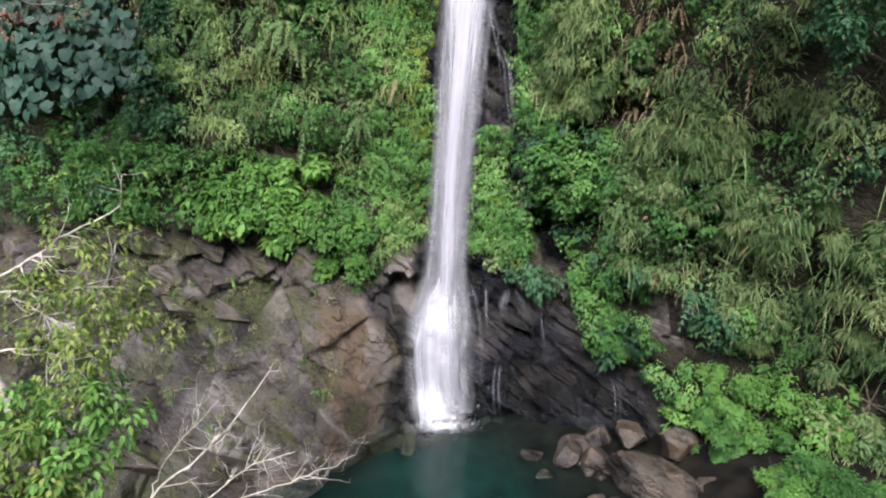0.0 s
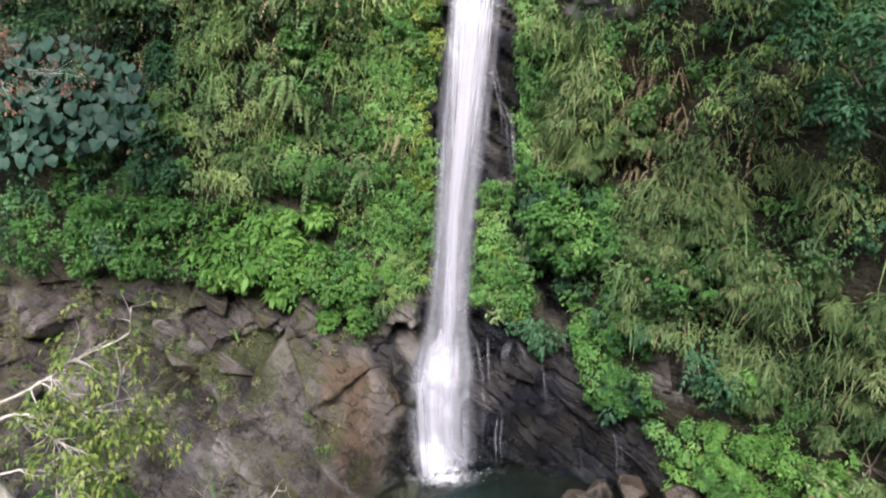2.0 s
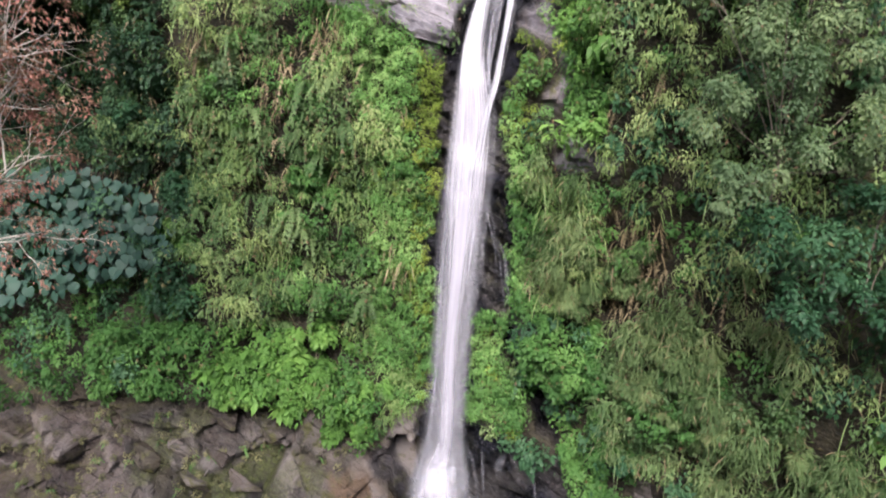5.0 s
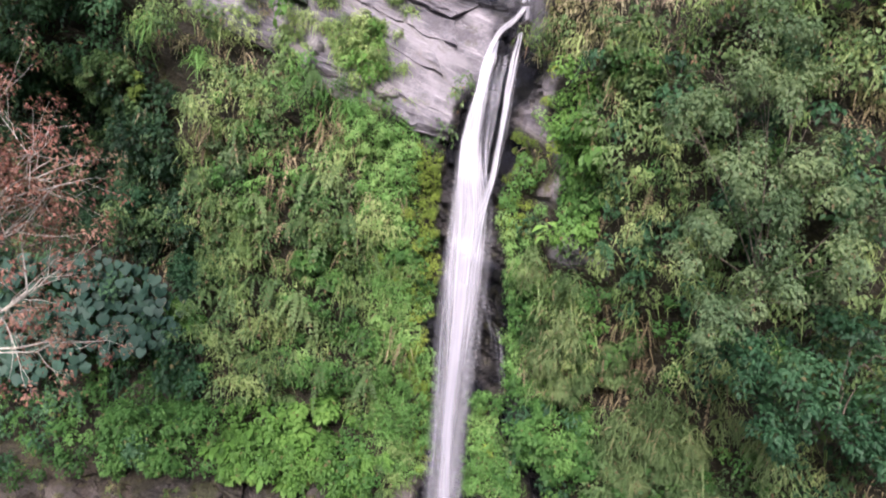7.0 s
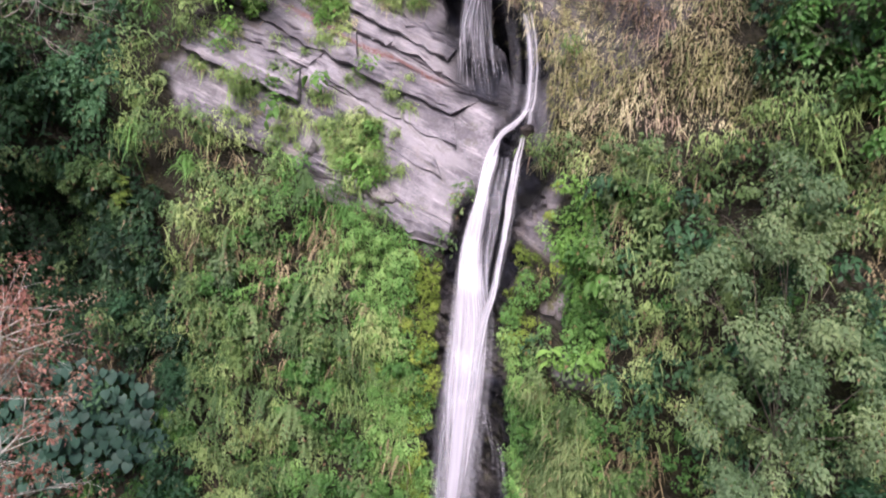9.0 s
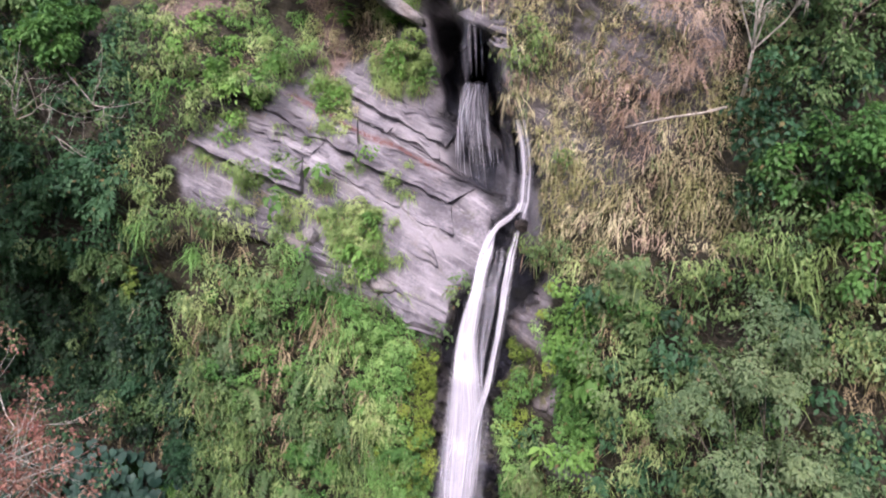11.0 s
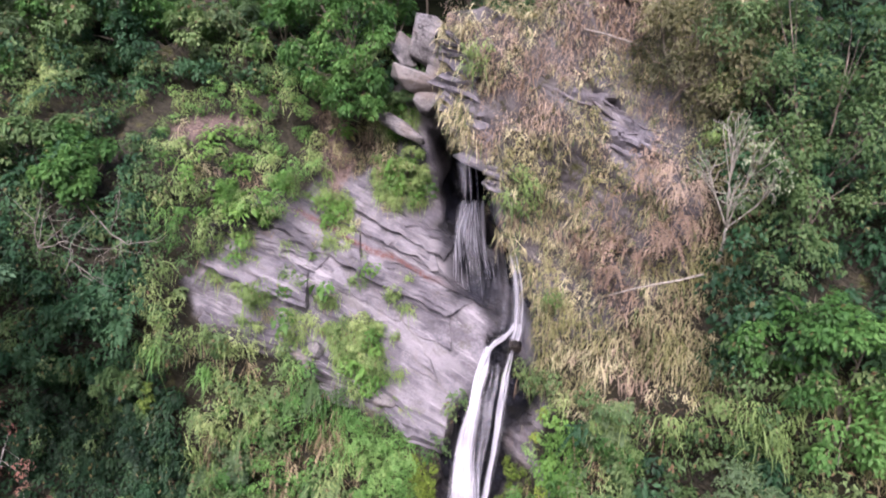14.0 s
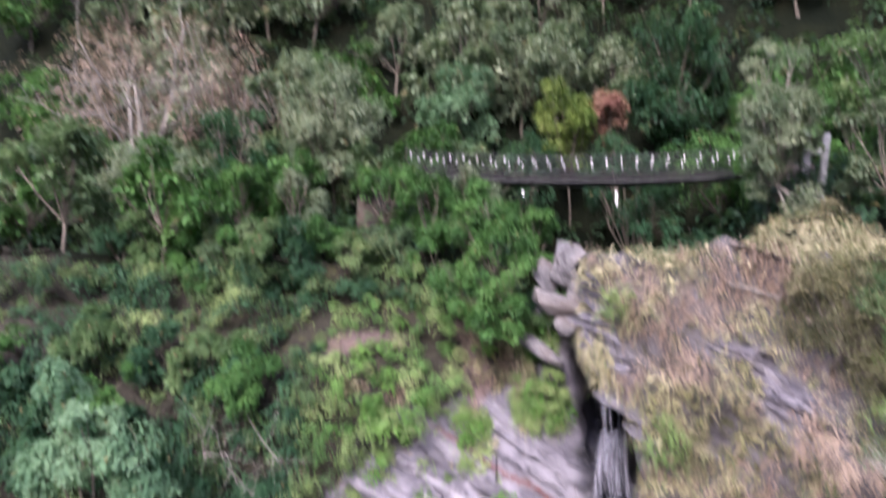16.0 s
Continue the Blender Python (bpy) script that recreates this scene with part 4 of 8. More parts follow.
RED_PATCH = [(3.0, 23.5), (3.9, 24.6), (5.4, 24.9), (6.1, 24.2), (5.8, 23.1), (4.3, 22.0), (3.2, 22.5)]
EARS = [(-13.6, 12.6), (-10.4, 12.6), (-9.2, 12.0), (-8.0, 11.2), (-8.1, 10.1), (-9.9, 9.5), (-11.0, 9.1), (-13.6, 8.8)]
# Kind shares by area of the face; the first area that holds a place decides.
AREAS = [
    ([(-1.0, 16.4), (-0.2, 16.2), (-0.2, 13.0), (-0.95, 13.0)], {"moss": 0.8, "creeper": 0.2}),
    ([(-2.9, 17.6), (-1.5, 16.9), (-0.8, 15.5), (-0.9, 13.2), (-2.6, 13.0)], {"lush": 0.85, "pale": 0.15}),
    ([(-4.4, 17.5), (-2.8, 17.5), (-2.6, 15.5), (-4.2, 15.6)], {"grass": 0.7, "lush": 0.3}),
    ([(-0.9, 13.0), (-0.2, 13.0), (-0.2, 8.5), (-0.95, 8.5)], {"moss": 0.45, "creeper": 0.55}),
    ([(-2.4, 14.0), (-0.2, 14.0), (-0.2, 4.6), (-1.8, 4.6)], {"lush": 0.55, "pale": 0.2, "moss": 0.1, "creeper": 0.15}),
    ([(-7.2, 8.0), (-2.6, 7.6), (-1.8, 5.2), (-2.4, 4.2), (-7.2, 5.2)], {"bright": 0.8, "creeper": 0.2}),
    (EARS, {"dark": 1.0}),
    ([(-13.5, 9.0), (-7.2, 9.6), (-7.0, 5.6), (-13.5, 6.0)], {"dark": 0.3, "creeper": 0.7}),
    ([(1.7, 18.0), (2.9, 18.2), (3.0, 14.0), (1.4, 13.5)], {"moss": 0.35, "lush": 0.65}),
    ([(1.1, 14.5), (2.4, 14.0), (2.6, 8.4), (1.1, 8.4)], {"lush": 0.5, "creeper": 0.5}),
    ([(0.5, 8.9), (2.1, 8.9), (2.2, 5.2), (0.5, 5.4)], {"creeper": 0.8, "bronze": 0.2}),
    ([(2.0, 9.0), (4.2, 9.0), (5.2, 2.4), (3.0, 3.0)], {"creeper": 0.75, "dark": 0.25}),
    ([(2.5, 13.2), (4.6, 13.2), (4.5, 9.0), (2.6, 9.0)], {"bamboo": 0.4, "pale": 0.35, "creeper": 0.25}),
    ([(4.4, 10.0), (8.0, 10.0), (8.0, 5.2), (4.6, 5.4)], {"bamboo": 0.45, "mid": 0.35, "creeper": 0.2}),
    ([(5.0, 3.9), (8.4, 3.9), (8.8, 0.0), (5.0, 0.0)], {"lush": 0.6, "creeper": 0.4}),
    ([(7.0, 7.5), (18.0, 8.0), (18.0, 0.0), (7.0, 0.0)], {"bamboo": 0.5, "bright": 0.25, "mid": 0.25}),
    ([(2.8, 18.2), (4.0, 18.2), (4.0, 13.6), (3.0, 13.6)], {"bright": 0.6, "creeper": 0.4}),
    (RED_PATCH, {"red": 0.6, "straw": 0.4}),
    ([(-0.6, 29.0), (6.6, 29.0), (6.4, 19.2), (2.4, 19.2)], {"straw": 0.94, "pale": 0.06}),
    ([(6.0, 29.0), (18.0, 29.0), (18.0, 21.5), (6.0, 21.0)], {"mid": 0.12, "dark": 0.78, "grey": 0.1}),
    ([(2.2, 21.6), (10.5, 21.6), (10.5, 18.2), (2.2, 18.6)], {"straw": 0.45, "mid": 0.35, "pale": 0.2}),
    ([(2.2, 19.0), (18.0, 21.0), (18.0, 7.0), (2.2, 9.0)], {"mid": 0.36, "dark": 0.16, "pale": 0.26, "straw": 0.08, "creeper": 0.14}),
    ([(-9.6, 27.0), (-2.2, 27.0), (-1.6, 24.6), (-2.8, 22.5), (-6.0, 22.0), (-8.6, 22.6)], {"lush": 0.3, "pale": 0.3, "bright": 0.2, "straw": 0.2}),
    ([(-22.0, 29.0), (-0.8, 29.0), (-0.8, 24.5), (-8.5, 23.5), (-22.0, 22.0)], {"dark": 0.5, "mid": 0.35, "pale": 0.15}),
    ([(-9.0, 24.0), (-4.5, 22.0), (-4.0, 17.0), (-9.0, 18.5)], {"pale": 0.45, "mid": 0.3, "straw": 0.1, "grass": 0.15}),
    # the shade-darkened leaf kind fills the hollow in the left wall
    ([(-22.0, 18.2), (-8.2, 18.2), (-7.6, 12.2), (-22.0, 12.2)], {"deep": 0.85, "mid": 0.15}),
    ([(-22.0, 24.0), (-8.5, 24.0), (-7.6, 11.0), (-22.0, 11.0)], {"dark": 0.8, "mid": 0.2}),
    ([(-8.5, 18.5), (-0.5, 18.0), (-0.5, 7.0), (-8.5, 7.0)], {"pale": 0.34, "mid": 0.28, "fern": 0.14, "creeper": 0.2, "lush": 0.04}),
    ([(-30.0, 40.0), (30.0, 40.0), (30.0, -5.0), (-30.0, -5.0)], {"dark": 0.6, "mid": 0.4}),
]
sx, sz = spots(-21.5, 17.5, 0.9, 28.6, 0.36, 101)
qx, qz = warp(sx, sz, 0.25)
pick = np.random.default_rng(102).random(len(sx))
on_slab = any_of(qx, qz, ON_SLABS)
open_rock = any_of(qx, qz, BARE)
kind_of = np.full(len(sx), "", dtype=object)
for poly, shares in AREAS:
    here = inside(qx, qz, poly) & (kind_of == "")
    names = list(shares)
    limits = np.cumsum(list(shares.values()))
    # neighbouring places share a kind, so that plants stand in patches
    drift = (rough_noise(sx, sz, 1.5, 3, 103) * 0.9 + 1.0) / 2
    rank = np.argsort(np.argsort((0.62 * drift + 0.38 * pick)[here])) / max(1, here.sum())
    kind_of[here] = np.array(names, dtype=object)[np.minimum(np.searchsorted(limits, rank), len(names) - 1)]
slab_kind = np.where(pick < 0.45, "straw", np.where(pick < 0.75, "pale", "bright"))
kind_of[on_slab] = slab_kind[on_slab]
kind_of[open_rock & ~on_slab] = ""
swell = np.clip(0.45 + 0.7 * rough_noise(sx, sz, 1.15, 2, 114), 0, 1)
push = swell * (0.3 + 0.65 * smooth(1.2, 3.4, np.abs(sx - 0.6)))
# gaps between the clumps, and thin spots where soil or rock shows
kind_of[(swell < 0.16) & ((sx < -3.4) | (sx > 4.0)) & ((sz < 21.5) | (sx < -9.5)) & (np.random.default_rng(187).random(len(sx)) < 0.65)] = ""
kind_of[(rough_noise(sx, sz, 0.8, 2, 104) < -0.55) & ~on_slab & ~((sx > -4.5) & (sx < 3.0))] = ""
kind_of[(sx < -17) & (sz < 20)] = ""
kind_of[(((sx < -14.5) & (sz < 21)) | (sx > 11)) & (np.random.default_rng(120).random(len(sx)) < 0.7)] = ""
kind_of[inside(qx, qz, HOLLOW) & (pick < 0.62)] = ""
kind_of[inside(qx, qz, EARS) & (pick < 0.6)] = ""
kind_of[inside(qx, qz, SHADED) & (pick < 0.5)] = ""
bare_earth = any_of(qx, qz, EARTH) & ~on_slab
kind_of[bare_earth & (pick < 0.4)] = ""
kind_of[bare_earth & (kind_of != "")] = "straw"
# straw thins out on the block's bare ledges
kind_of[(kind_of == "straw") & (rough_noise(sx, sz, 1.2, 3, 105) < -0.35)] = ""
sy = rock_y(sx, sz)
s_pos, s_nor = np.stack([sx, sy, sz], 1), face_normal(sx, sz)
s_tint = np.clip(0.48 + 0.5 * rough_noise(sx, sz, 0.9, 2, 106) + 0.35 * (np.random.default_rng(107).random(len(sx)) - 0.5), 0, 1)




def at_kind(*kinds):
    k = np.isin(kind_of, kinds)
    return s_pos[k] + s_nor[k] * (0.02 + push[k, None]), s_nor[k], s_tint[k]


def cover(name, label, category, cloud, material):
    ob = new(name, cloud.mesh(name, material))
    return tagged(ob, label, category, kind="stuff")


def sizes(n, low, high, seed):
    return np.random.default_rng(seed).uniform(low, high, n)


p, n, t = at_kind("creeper")
cover("creeper", "dense small-leaved green creeper clinging to the cliff", "creeper", leafy(Cloud(), p, n, sizes(len(p), 0.28, 0.5, 1), 85, 0.1, 0.065, 0.6, 0.3, t), LEAF["creeper"])
p, n, t = at_kind("lush")
cover("groundcover", "light green fine-leaved groundcover draped over the slope", "groundcover", leafy(Cloud(), p, n, sizes(len(p), 0.26, 0.42, 2), 110, 0.08, 0.04, 0.9, 0.15, t), LEAF["grass"])
p, n, t = at_kind("bright")
c = leafy(Cloud(), p, n, sizes(len(p), 0.32, 0.6, 3), 75, 0.13, 0.075, 0.5, 0.5, t)
k = np.random.default_rng(4).random(len(p)) < 0.2
cover("undergrowth", "bright green leafy undergrowth on the cliff ledges", "undergrowth", leafy(c, p[k], n[k], 0.55, 10, 0.34, 0.15, 0.8, 0.8, t[k], BROAD), LEAF["bright"])
p, n, t = at_kind("mid", "grey")
c = leafy(Cloud(), p, n, sizes(len(p), 0.32, 0.68, 5), 78, 0.125, 0.06, 0.6, 0.25, t)
cover("shrub_cover", "mixed dull green shrub cover hanging on the cliff", "shrubs", blades(c, p[::4], n[::4], 9, 0.45, 0.02, 0.4, 1.1, tint=t[::4]), LEAF["mid"])
p, n, t = at_kind("dark")
c = leafy(Cloud(), p, n, sizes(len(p), 0.32, 0.65, 6), 56, 0.15, 0.082, 0.55, 0.4, t)
cover("shade_plants", "dark green broad-leaved plants in the shade", "shrubs", fronds(c, p[::5], n[::5], 7, 0.7, 0.17, tint=t[::5]), LEAF["dark"])
# plants of the hollow, with shade put into the leaf colour
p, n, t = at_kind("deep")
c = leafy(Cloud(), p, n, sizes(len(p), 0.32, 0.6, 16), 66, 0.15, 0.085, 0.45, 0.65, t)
cover("hollow_plants", "plants in the hollow, their leaves darkened as shade", "shrubs", fronds(c, p[::5], n[::5], 7, 0.7, 0.17, tint=t[::5]), LEAF["deep"])
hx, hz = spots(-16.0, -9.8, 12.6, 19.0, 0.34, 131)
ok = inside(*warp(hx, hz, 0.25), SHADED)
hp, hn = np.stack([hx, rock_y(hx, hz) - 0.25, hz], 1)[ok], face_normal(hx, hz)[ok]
cover("shade_creeper", "creepers covering the back of the hollow, their leaves darkened as shade", "creeper", leafy(Cloud(), hp, hn, sizes(len(hp), 0.28, 0.5, 132), 44, 0.15, 0.09, 0.5, 0.5), LEAF["deep"])
p, n, t = at_kind("pale")
c = blades(Cloud(), p, n, 12, sizes(len(p), 0.35, 0.7, 7), 0.024, 0.4, 1.0, 0.6, 0.2, t)
cover("hanging_grass", "pale green leafy grass hanging down the cliff", "grass", leafy(c, p, n, sizes(len(p), 0.3, 0.62, 17), 105, 0.11, 0.036, 1.0, 0.15, t), LEAF["pale"])
p, n, t = at_kind("bamboo")
c = leafy(Cloud(), p, n, sizes(len(p), 0.4, 0.8, 8), 110, 0.21, 0.024, 1.0, 0.2, t)
cover("bamboo_grass", "drooping grey-green plumes of cliff bamboo", "bamboo", blades(c, p, n, 7, sizes(len(p), 0.6, 1.0, 9), 0.025, 0.5, 1.0, 0.5, 0.15, t), LEAF["bamboo"])
p, n, t = at_kind("grass")
cover("long_grass", "long fresh green grass arching over the ledge", "grass", blades(Cloud(), p, n, 50, sizes(len(p), 0.5, 0.9, 10), 0.026, 0.9, 1.0, 0.5, 0.15, t), LEAF["grass"])
# grass tufts rooted in the cracks of the slabs
ux2, uz2 = spots(-8.5, 0.5, 17, 27, 0.21, 123)
vx2, vz2 = warp(ux2, uz2, 0.2)
ok = any_of(vx2, vz2, ON_SLABS)
crack = inside(ux2, uz2, ROCK_SLABS) & (np.abs(((uz2 + 0.5 * ux2) / 0.9) % 1.0 - 0.5) < 0.08) & (rough_noise(ux2, uz2, 0.9, 2, 124) > 0.25) & (ux2 < -1.0)
ok |= crack
p = np.stack([ux2, rock_y(ux2, uz2) - 0.1, uz2], 1)[ok]
n = face_normal(ux2, uz2)[ok]
t = np.clip(0.5 + 0.5 * rough_noise(ux2, uz2, 0.7, 2, 125), 0, 1)[ok]
c = blades(Cloud(), p, n, 26, sizes(len(p), 0.2, 0.45, 126), 0.024, 0.4, 1.1, 0.55, 0.08, t)
cover("crack_grass", "yellow-green grass tufts drooping from the cracks of the slabs", "grass", leafy(c, p[::2], n[::2], sizes(len(p[::2]), 0.15, 0.3, 127), 40, 0.09, 0.05, 0.8, 0.5, t[::2]), LEAF["pale"])
# dry tufts stand closer together than the other plants
tx, tz = spots(-9.5, 11.0, 17.0, 28.9, 0.145, 108)
vx, vz = warp(tx, tz, 0.25)
grid_cols = len(np.arange(-21.5, 17.5, 0.36))
near = np.clip(np.round((tz - 0.9) / 0.36).astype(int), 0, len(sx) // grid_cols - 1) * grid_cols + np.clip(np.round((tx + 21.5) / 0.36).astype(int), 0, grid_cols - 1)
pick_dry = np.random.default_rng(19).random(len(tx))
ledges = rough_noise(tx, tz * 1.6 + tx * 0.5, 1.1, 3, 109)
dry = (kind_of[near] == "straw") & (ledges > -0.7)
dry |= any_of(vx, vz, ([(-0.6, 29.5), (6.6, 29.5), (7.3, 22.0), (7.2, 20.0), (5.6, 19.6), (2.6, 19.4)],)) & ~any_of(vx, vz, (ROCK_BLOCK, ROCK_PATCH)) & (~inside(vx, vz, RED_PATCH) | (pick_dry < 0.22)) & (tx > curve(EDGE_Z, EDGE_X, tz) + 0.1) & (ledges > -0.72)
dry |= any_of(vx, vz, ([(5.3, 20.9), (9.2, 20.7), (9.4, 19.3), (7.4, 19.7), (5.8, 19.0)], [(2.7, 19.6), (4.8, 19.3), (4.5, 18.2), (2.9, 18.4)], [(8.6, 17.6), (10.4, 17.8), (10.4, 16.6), (8.8, 16.4)])) & (ledges > -0.15)
tx, tz = tx[dry], tz[dry]
p = np.stack([tx, rock_y(tx, tz) - 0.04, tz], 1)
n = face_normal(tx, tz)
t = np.clip(0.5 + 0.45 * rough_noise(tx, tz, 0.5, 2, 110) + 0.3 * (np.random.default_rng(18).random(len(tx)) - 0.5), 0, 1)
blend = rough_noise(tx, tz, 0.9, 3, 128) + 0.35 * (np.random.default_rng(129).random(len(tx)) - 0.5) + 0.3 * smooth(5.6, 7.0, tx) + 0.2 * smooth(22.0, 20.0, tz) - 0.22 * smooth(4.6, 3.2, tx)
size = sizes(len(p), 0.13, 0.32, 11) * (1.0 + 0.5 * rough_noise(tx, tz, 1.1, 2, 130))
k = (blend > -0.44) & (blend < 0.3)
cover("dry_grass", "straw-coloured dry grass tufts hanging over the rock", "grass", blades(Cloud(), p[k], n[k], 16, size[k], 0.018, 0.25, 0.8, 0.6, 0.06, t[k]), LEAF["straw"])
k = blend >= 0.3
c = blades(Cloud(), p[k], n[k], 10, size[k] * 1.15, 0.02, 0.25, 0.9, 0.6, 0.06, t[k])
cover("green_tufts", "olive-green grass tufts among the dry grass", "grass", leafy(c, p[k][::3], n[k][::3], 0.2, 26, 0.07, 0.04, 0.8, 0.4, t[k][::3]), LEAF["olive_grass"])
k = blend <= -0.44
cover("withered_grass", "matted pinkish-tan withered grass on the dry slope", "grass", blades(Cloud(), p[k], n[k], 14, size[k], 0.02, 0.3, 0.9, 0.7, 0.1, t[k]), LEAF["red"])
p, n, t = at_kind("fern")
cover("ferns", "green ferns with arching fronds on the cliff", "fern", fronds(Cloud(), p, n, 20, sizes(len(p), 0.5, 0.85, 12), 0.16, 0.5, 0.95, t), LEAF["mid"])
p, n, t = at_kind("red")
c = fronds(Cloud(), p, n, 9, sizes(len(p), 0.3, 0.5, 13), 0.16, 0.4, 1.0, t)
cover("withered_ferns", "withered reddish-brown ferns matted on the rock", "fern", blades(c, p, n, 44, 0.32, 0.022, 0.3, 0.8, 0.7, 0.2, t), LEAF["red"])
p, n, t = at_kind("moss", "bronze")
cover("moss", "yellow-green moss cushions beside the falling water", "moss", leafy(Cloud(), p, n, sizes(len(p), 0.22, 0.34, 14), 140, 0.06, 0.04, 0.5, 0.5, t), LEAF["moss"])

# the banks beside the fall: a continuous fine carpet, mossy at the water's edge
kx, kz = spots(-3.1, 3.8, 5.6, 17.4, 0.19, 191)
lx, lz = warp(kx, kz, 0.2)
BANKS = ([(-2.9, 17.2), (-1.5, 16.8), (-0.8, 15.8), (-0.22, 15.6), (-0.3, 12.0), (-0.42, 6.0), (-1.6, 5.4), (-2.2, 7.5), (-2.6, 12.0)], [(1.5, 13.6), (2.3, 14.0), (2.6, 13.0), (3.9, 12.2), (3.9, 9.6), (2.4, 9.0), (1.75, 8.9), (1.6, 11.5)], [(1.75, 16.4), (2.3, 16.3), (2.4, 15.0), (2.2, 14.0), (1.5, 13.6), (1.6, 15.0)],
         [(0.55, 8.7), (1.65, 8.7), (1.7, 7.3), (2.1, 6.1), (2.5, 5.2), (1.6, 5.2), (0.5, 5.8)])
FERNS = [(2.85, 18.2), (3.5, 18.3), (3.9, 16.5), (3.9, 14.2), (3.3, 13.9), (3.05, 15.0), (2.75, 16.5)]
hold = any_of(lx, lz, BANKS) & ~any_of(lx, lz, (ROCK_STRIP, ROCK_CLEFT, ROCK_CORNER))
p = np.stack([kx, rock_y(kx, kz) - 0.1 - 0.22 * np.clip(0.5 + 0.8 * rough_noise(kx, kz, 0.7, 2, 192), 0, 1), kz], 1)
n = face_normal(kx, kz)
t = np.clip(0.5 + 0.42 * rough_noise(kx, kz, 0.7, 3, 193), 0, 1)
rim = hold & (((lx > -0.85) & (lx < 0) & (lz > 11.8)) | ((lx > 1.4) & (lx < 2.45) & (lz > 13.6)) | ((lx > -1.1) & (lx < 0) & (rough_noise(kx, kz, 0.6, 2, 194) > 0.15)))
k = hold & ~rim
c = leafy(Cloud(), p[k], n[k], sizes(k.sum(), 0.15, 0.26, 195), 38, 0.075, 0.03, 1.0, 0.1, t[k])
cover("bank_carpet", "soft fine-leaved green carpet hanging beside the fall", "groundcover", blades(c, p[k][::3], n[k][::3], 7, 0.32, 0.018, 0.2, 1.0, 0.4, 0.1, t[k][::3]), LEAF["grass"])
cover("bank_moss", "yellow-green moss cushion along the water's edge", "moss", leafy(Cloud(), p[rim], n[rim], sizes(rim.sum(), 0.13, 0.2, 196), 46, 0.05, 0.03, 0.8, 0.15, t[rim]), LEAF["moss"])
k = inside(lx, lz, FERNS)
cover("bank_ferns", "fresh green ferns in a band beside the bare rock", "fern", leafy(fronds(Cloud(), p[k], n[k], 5, 0.36, 0.2, 0.3, 1.0, t[k]), p[k], n[k], 0.24, 22, 0.09, 0.04, 0.9, 0.2, t[k]), LEAF["bright"])

# dead fronds that hang in curtains from the ledges
dx, dz = spots(-10.5, 9.5, 8.5, 19.5, 0.3, 181)
ok = (rough_noise(dx, dz, 0.8, 2, 182) > 0.62) & (np.random.default_rng(186).random(len(dx)) < 0.4) & ~any_of(dx, dz, BARE) & (np.abs(dx - 0.6) > 1.6)
ok |= inside(dx, dz, [(-8.6, 19.4), (-5.0, 18.6), (-3.2, 17.4), (-2.2, 15.4), (-3.0, 12.6), (-8.2, 13.0)]) & (rough_noise(dx, dz, 0.9, 2, 187) > 0.1) & (np.random.default_rng(190).random(len(dx)) < 0.45) & ~any_of(dx, dz, BARE)
ok |= inside(dx, dz, HOLLOW) & (np.random.default_rng(183).random(len(dx)) < 0.5)
dx, dz = dx[ok], dz[ok]
p, n = np.stack([dx, rock_y(dx, dz) - 0.35, dz], 1), face_normal(dx, dz)
cover("dead_fronds", "tan dead fronds hanging in curtains among the green", "fern", fronds(blades(Cloud(), p, n, 8, sizes(len(p), 0.25, 0.5, 184), 0.028, 0.3, 1.1, 0.6, 0.2), p, n, 4, sizes(len(p), 0.3, 0.55, 185), 0.14, 0.1, 1.3), LEAF["tan"])

# dry tufts that hang over the block's free edge
r_edge = np.random.default_rng(188)
ez = r_edge.uniform(21.0, 28.4, 420)
ez = ez[(ez > 25.6) | (r_edge.random(420) < 0.12)]
ex = np.interp(ez, EDGE_Z, EDGE_X) + r_edge.uniform(0.05, 0.75, len(ez))
p = np.stack([ex, np.minimum(rock_y(ex, ez), 17.1 - 0.45 * ex) - 0.08, ez], 1)
n = np.tile(unit(np.array([-0.4, -0.9, 0.1])), (len(p), 1))
cover("edge_grass", "long dry grass hanging over the edge of the rock block", "grass", blades(Cloud(), p, n, 14, sizes(len(p), 0.22, 0.42, 189), 0.022, 0.2, 1.0, 0.5, 0.08), LEAF["straw"])

# moss and seedlings strewn over the lower rocks
FERNY = [(-7.9, 4.9), (-6.2, 4.9), (-4.9, 4.6), (-5.5, 3.9), (-5.9, 3.1), (-6.8, 3.3), (-7.6, 3.9)]
mx, mz = spots(-12, 6, 1.6, 6.2, 0.27, 111)
keep = (inside(mx, mz, ROCK_LEFT) | (inside(mx, mz, ROCK_WET) & (np.random.default_rng(117).random(len(mx)) < 0.05))) & ((rough_noise(mx, mz, 0.9, 3, 112) > 0.3) | (any_of(mx, mz, (FERNY, LITTER, GULLY)) & (rough_noise(mx, mz, 0.5, 2, 118) > -0.1))) & ~((mx > -3.0) & (mx < 1.0))
mp = np.stack([mx, rock_y(mx, mz), mz], 1)[keep]
mn = face_normal(mx, mz)[keep]
cover("rock_moss", "olive moss and small seedlings on the lower rocks", "moss", leafy(Cloud(), mp, mn, sizes(len(mp), 0.1, 0.24, 15), 60, 0.05, 0.03, 0.6, 0.4), LEAF["olive"])
keep2 = np.random.default_rng(113).random(len(mp)) < 0.35
cover("rock_seedlings", "small green ferns rooted in the rock cracks", "fern", fronds(Cloud(), mp[keep2], mn[keep2], 10, 0.26, 0.18, 0.7, 0.8), LEAF["creeper"])


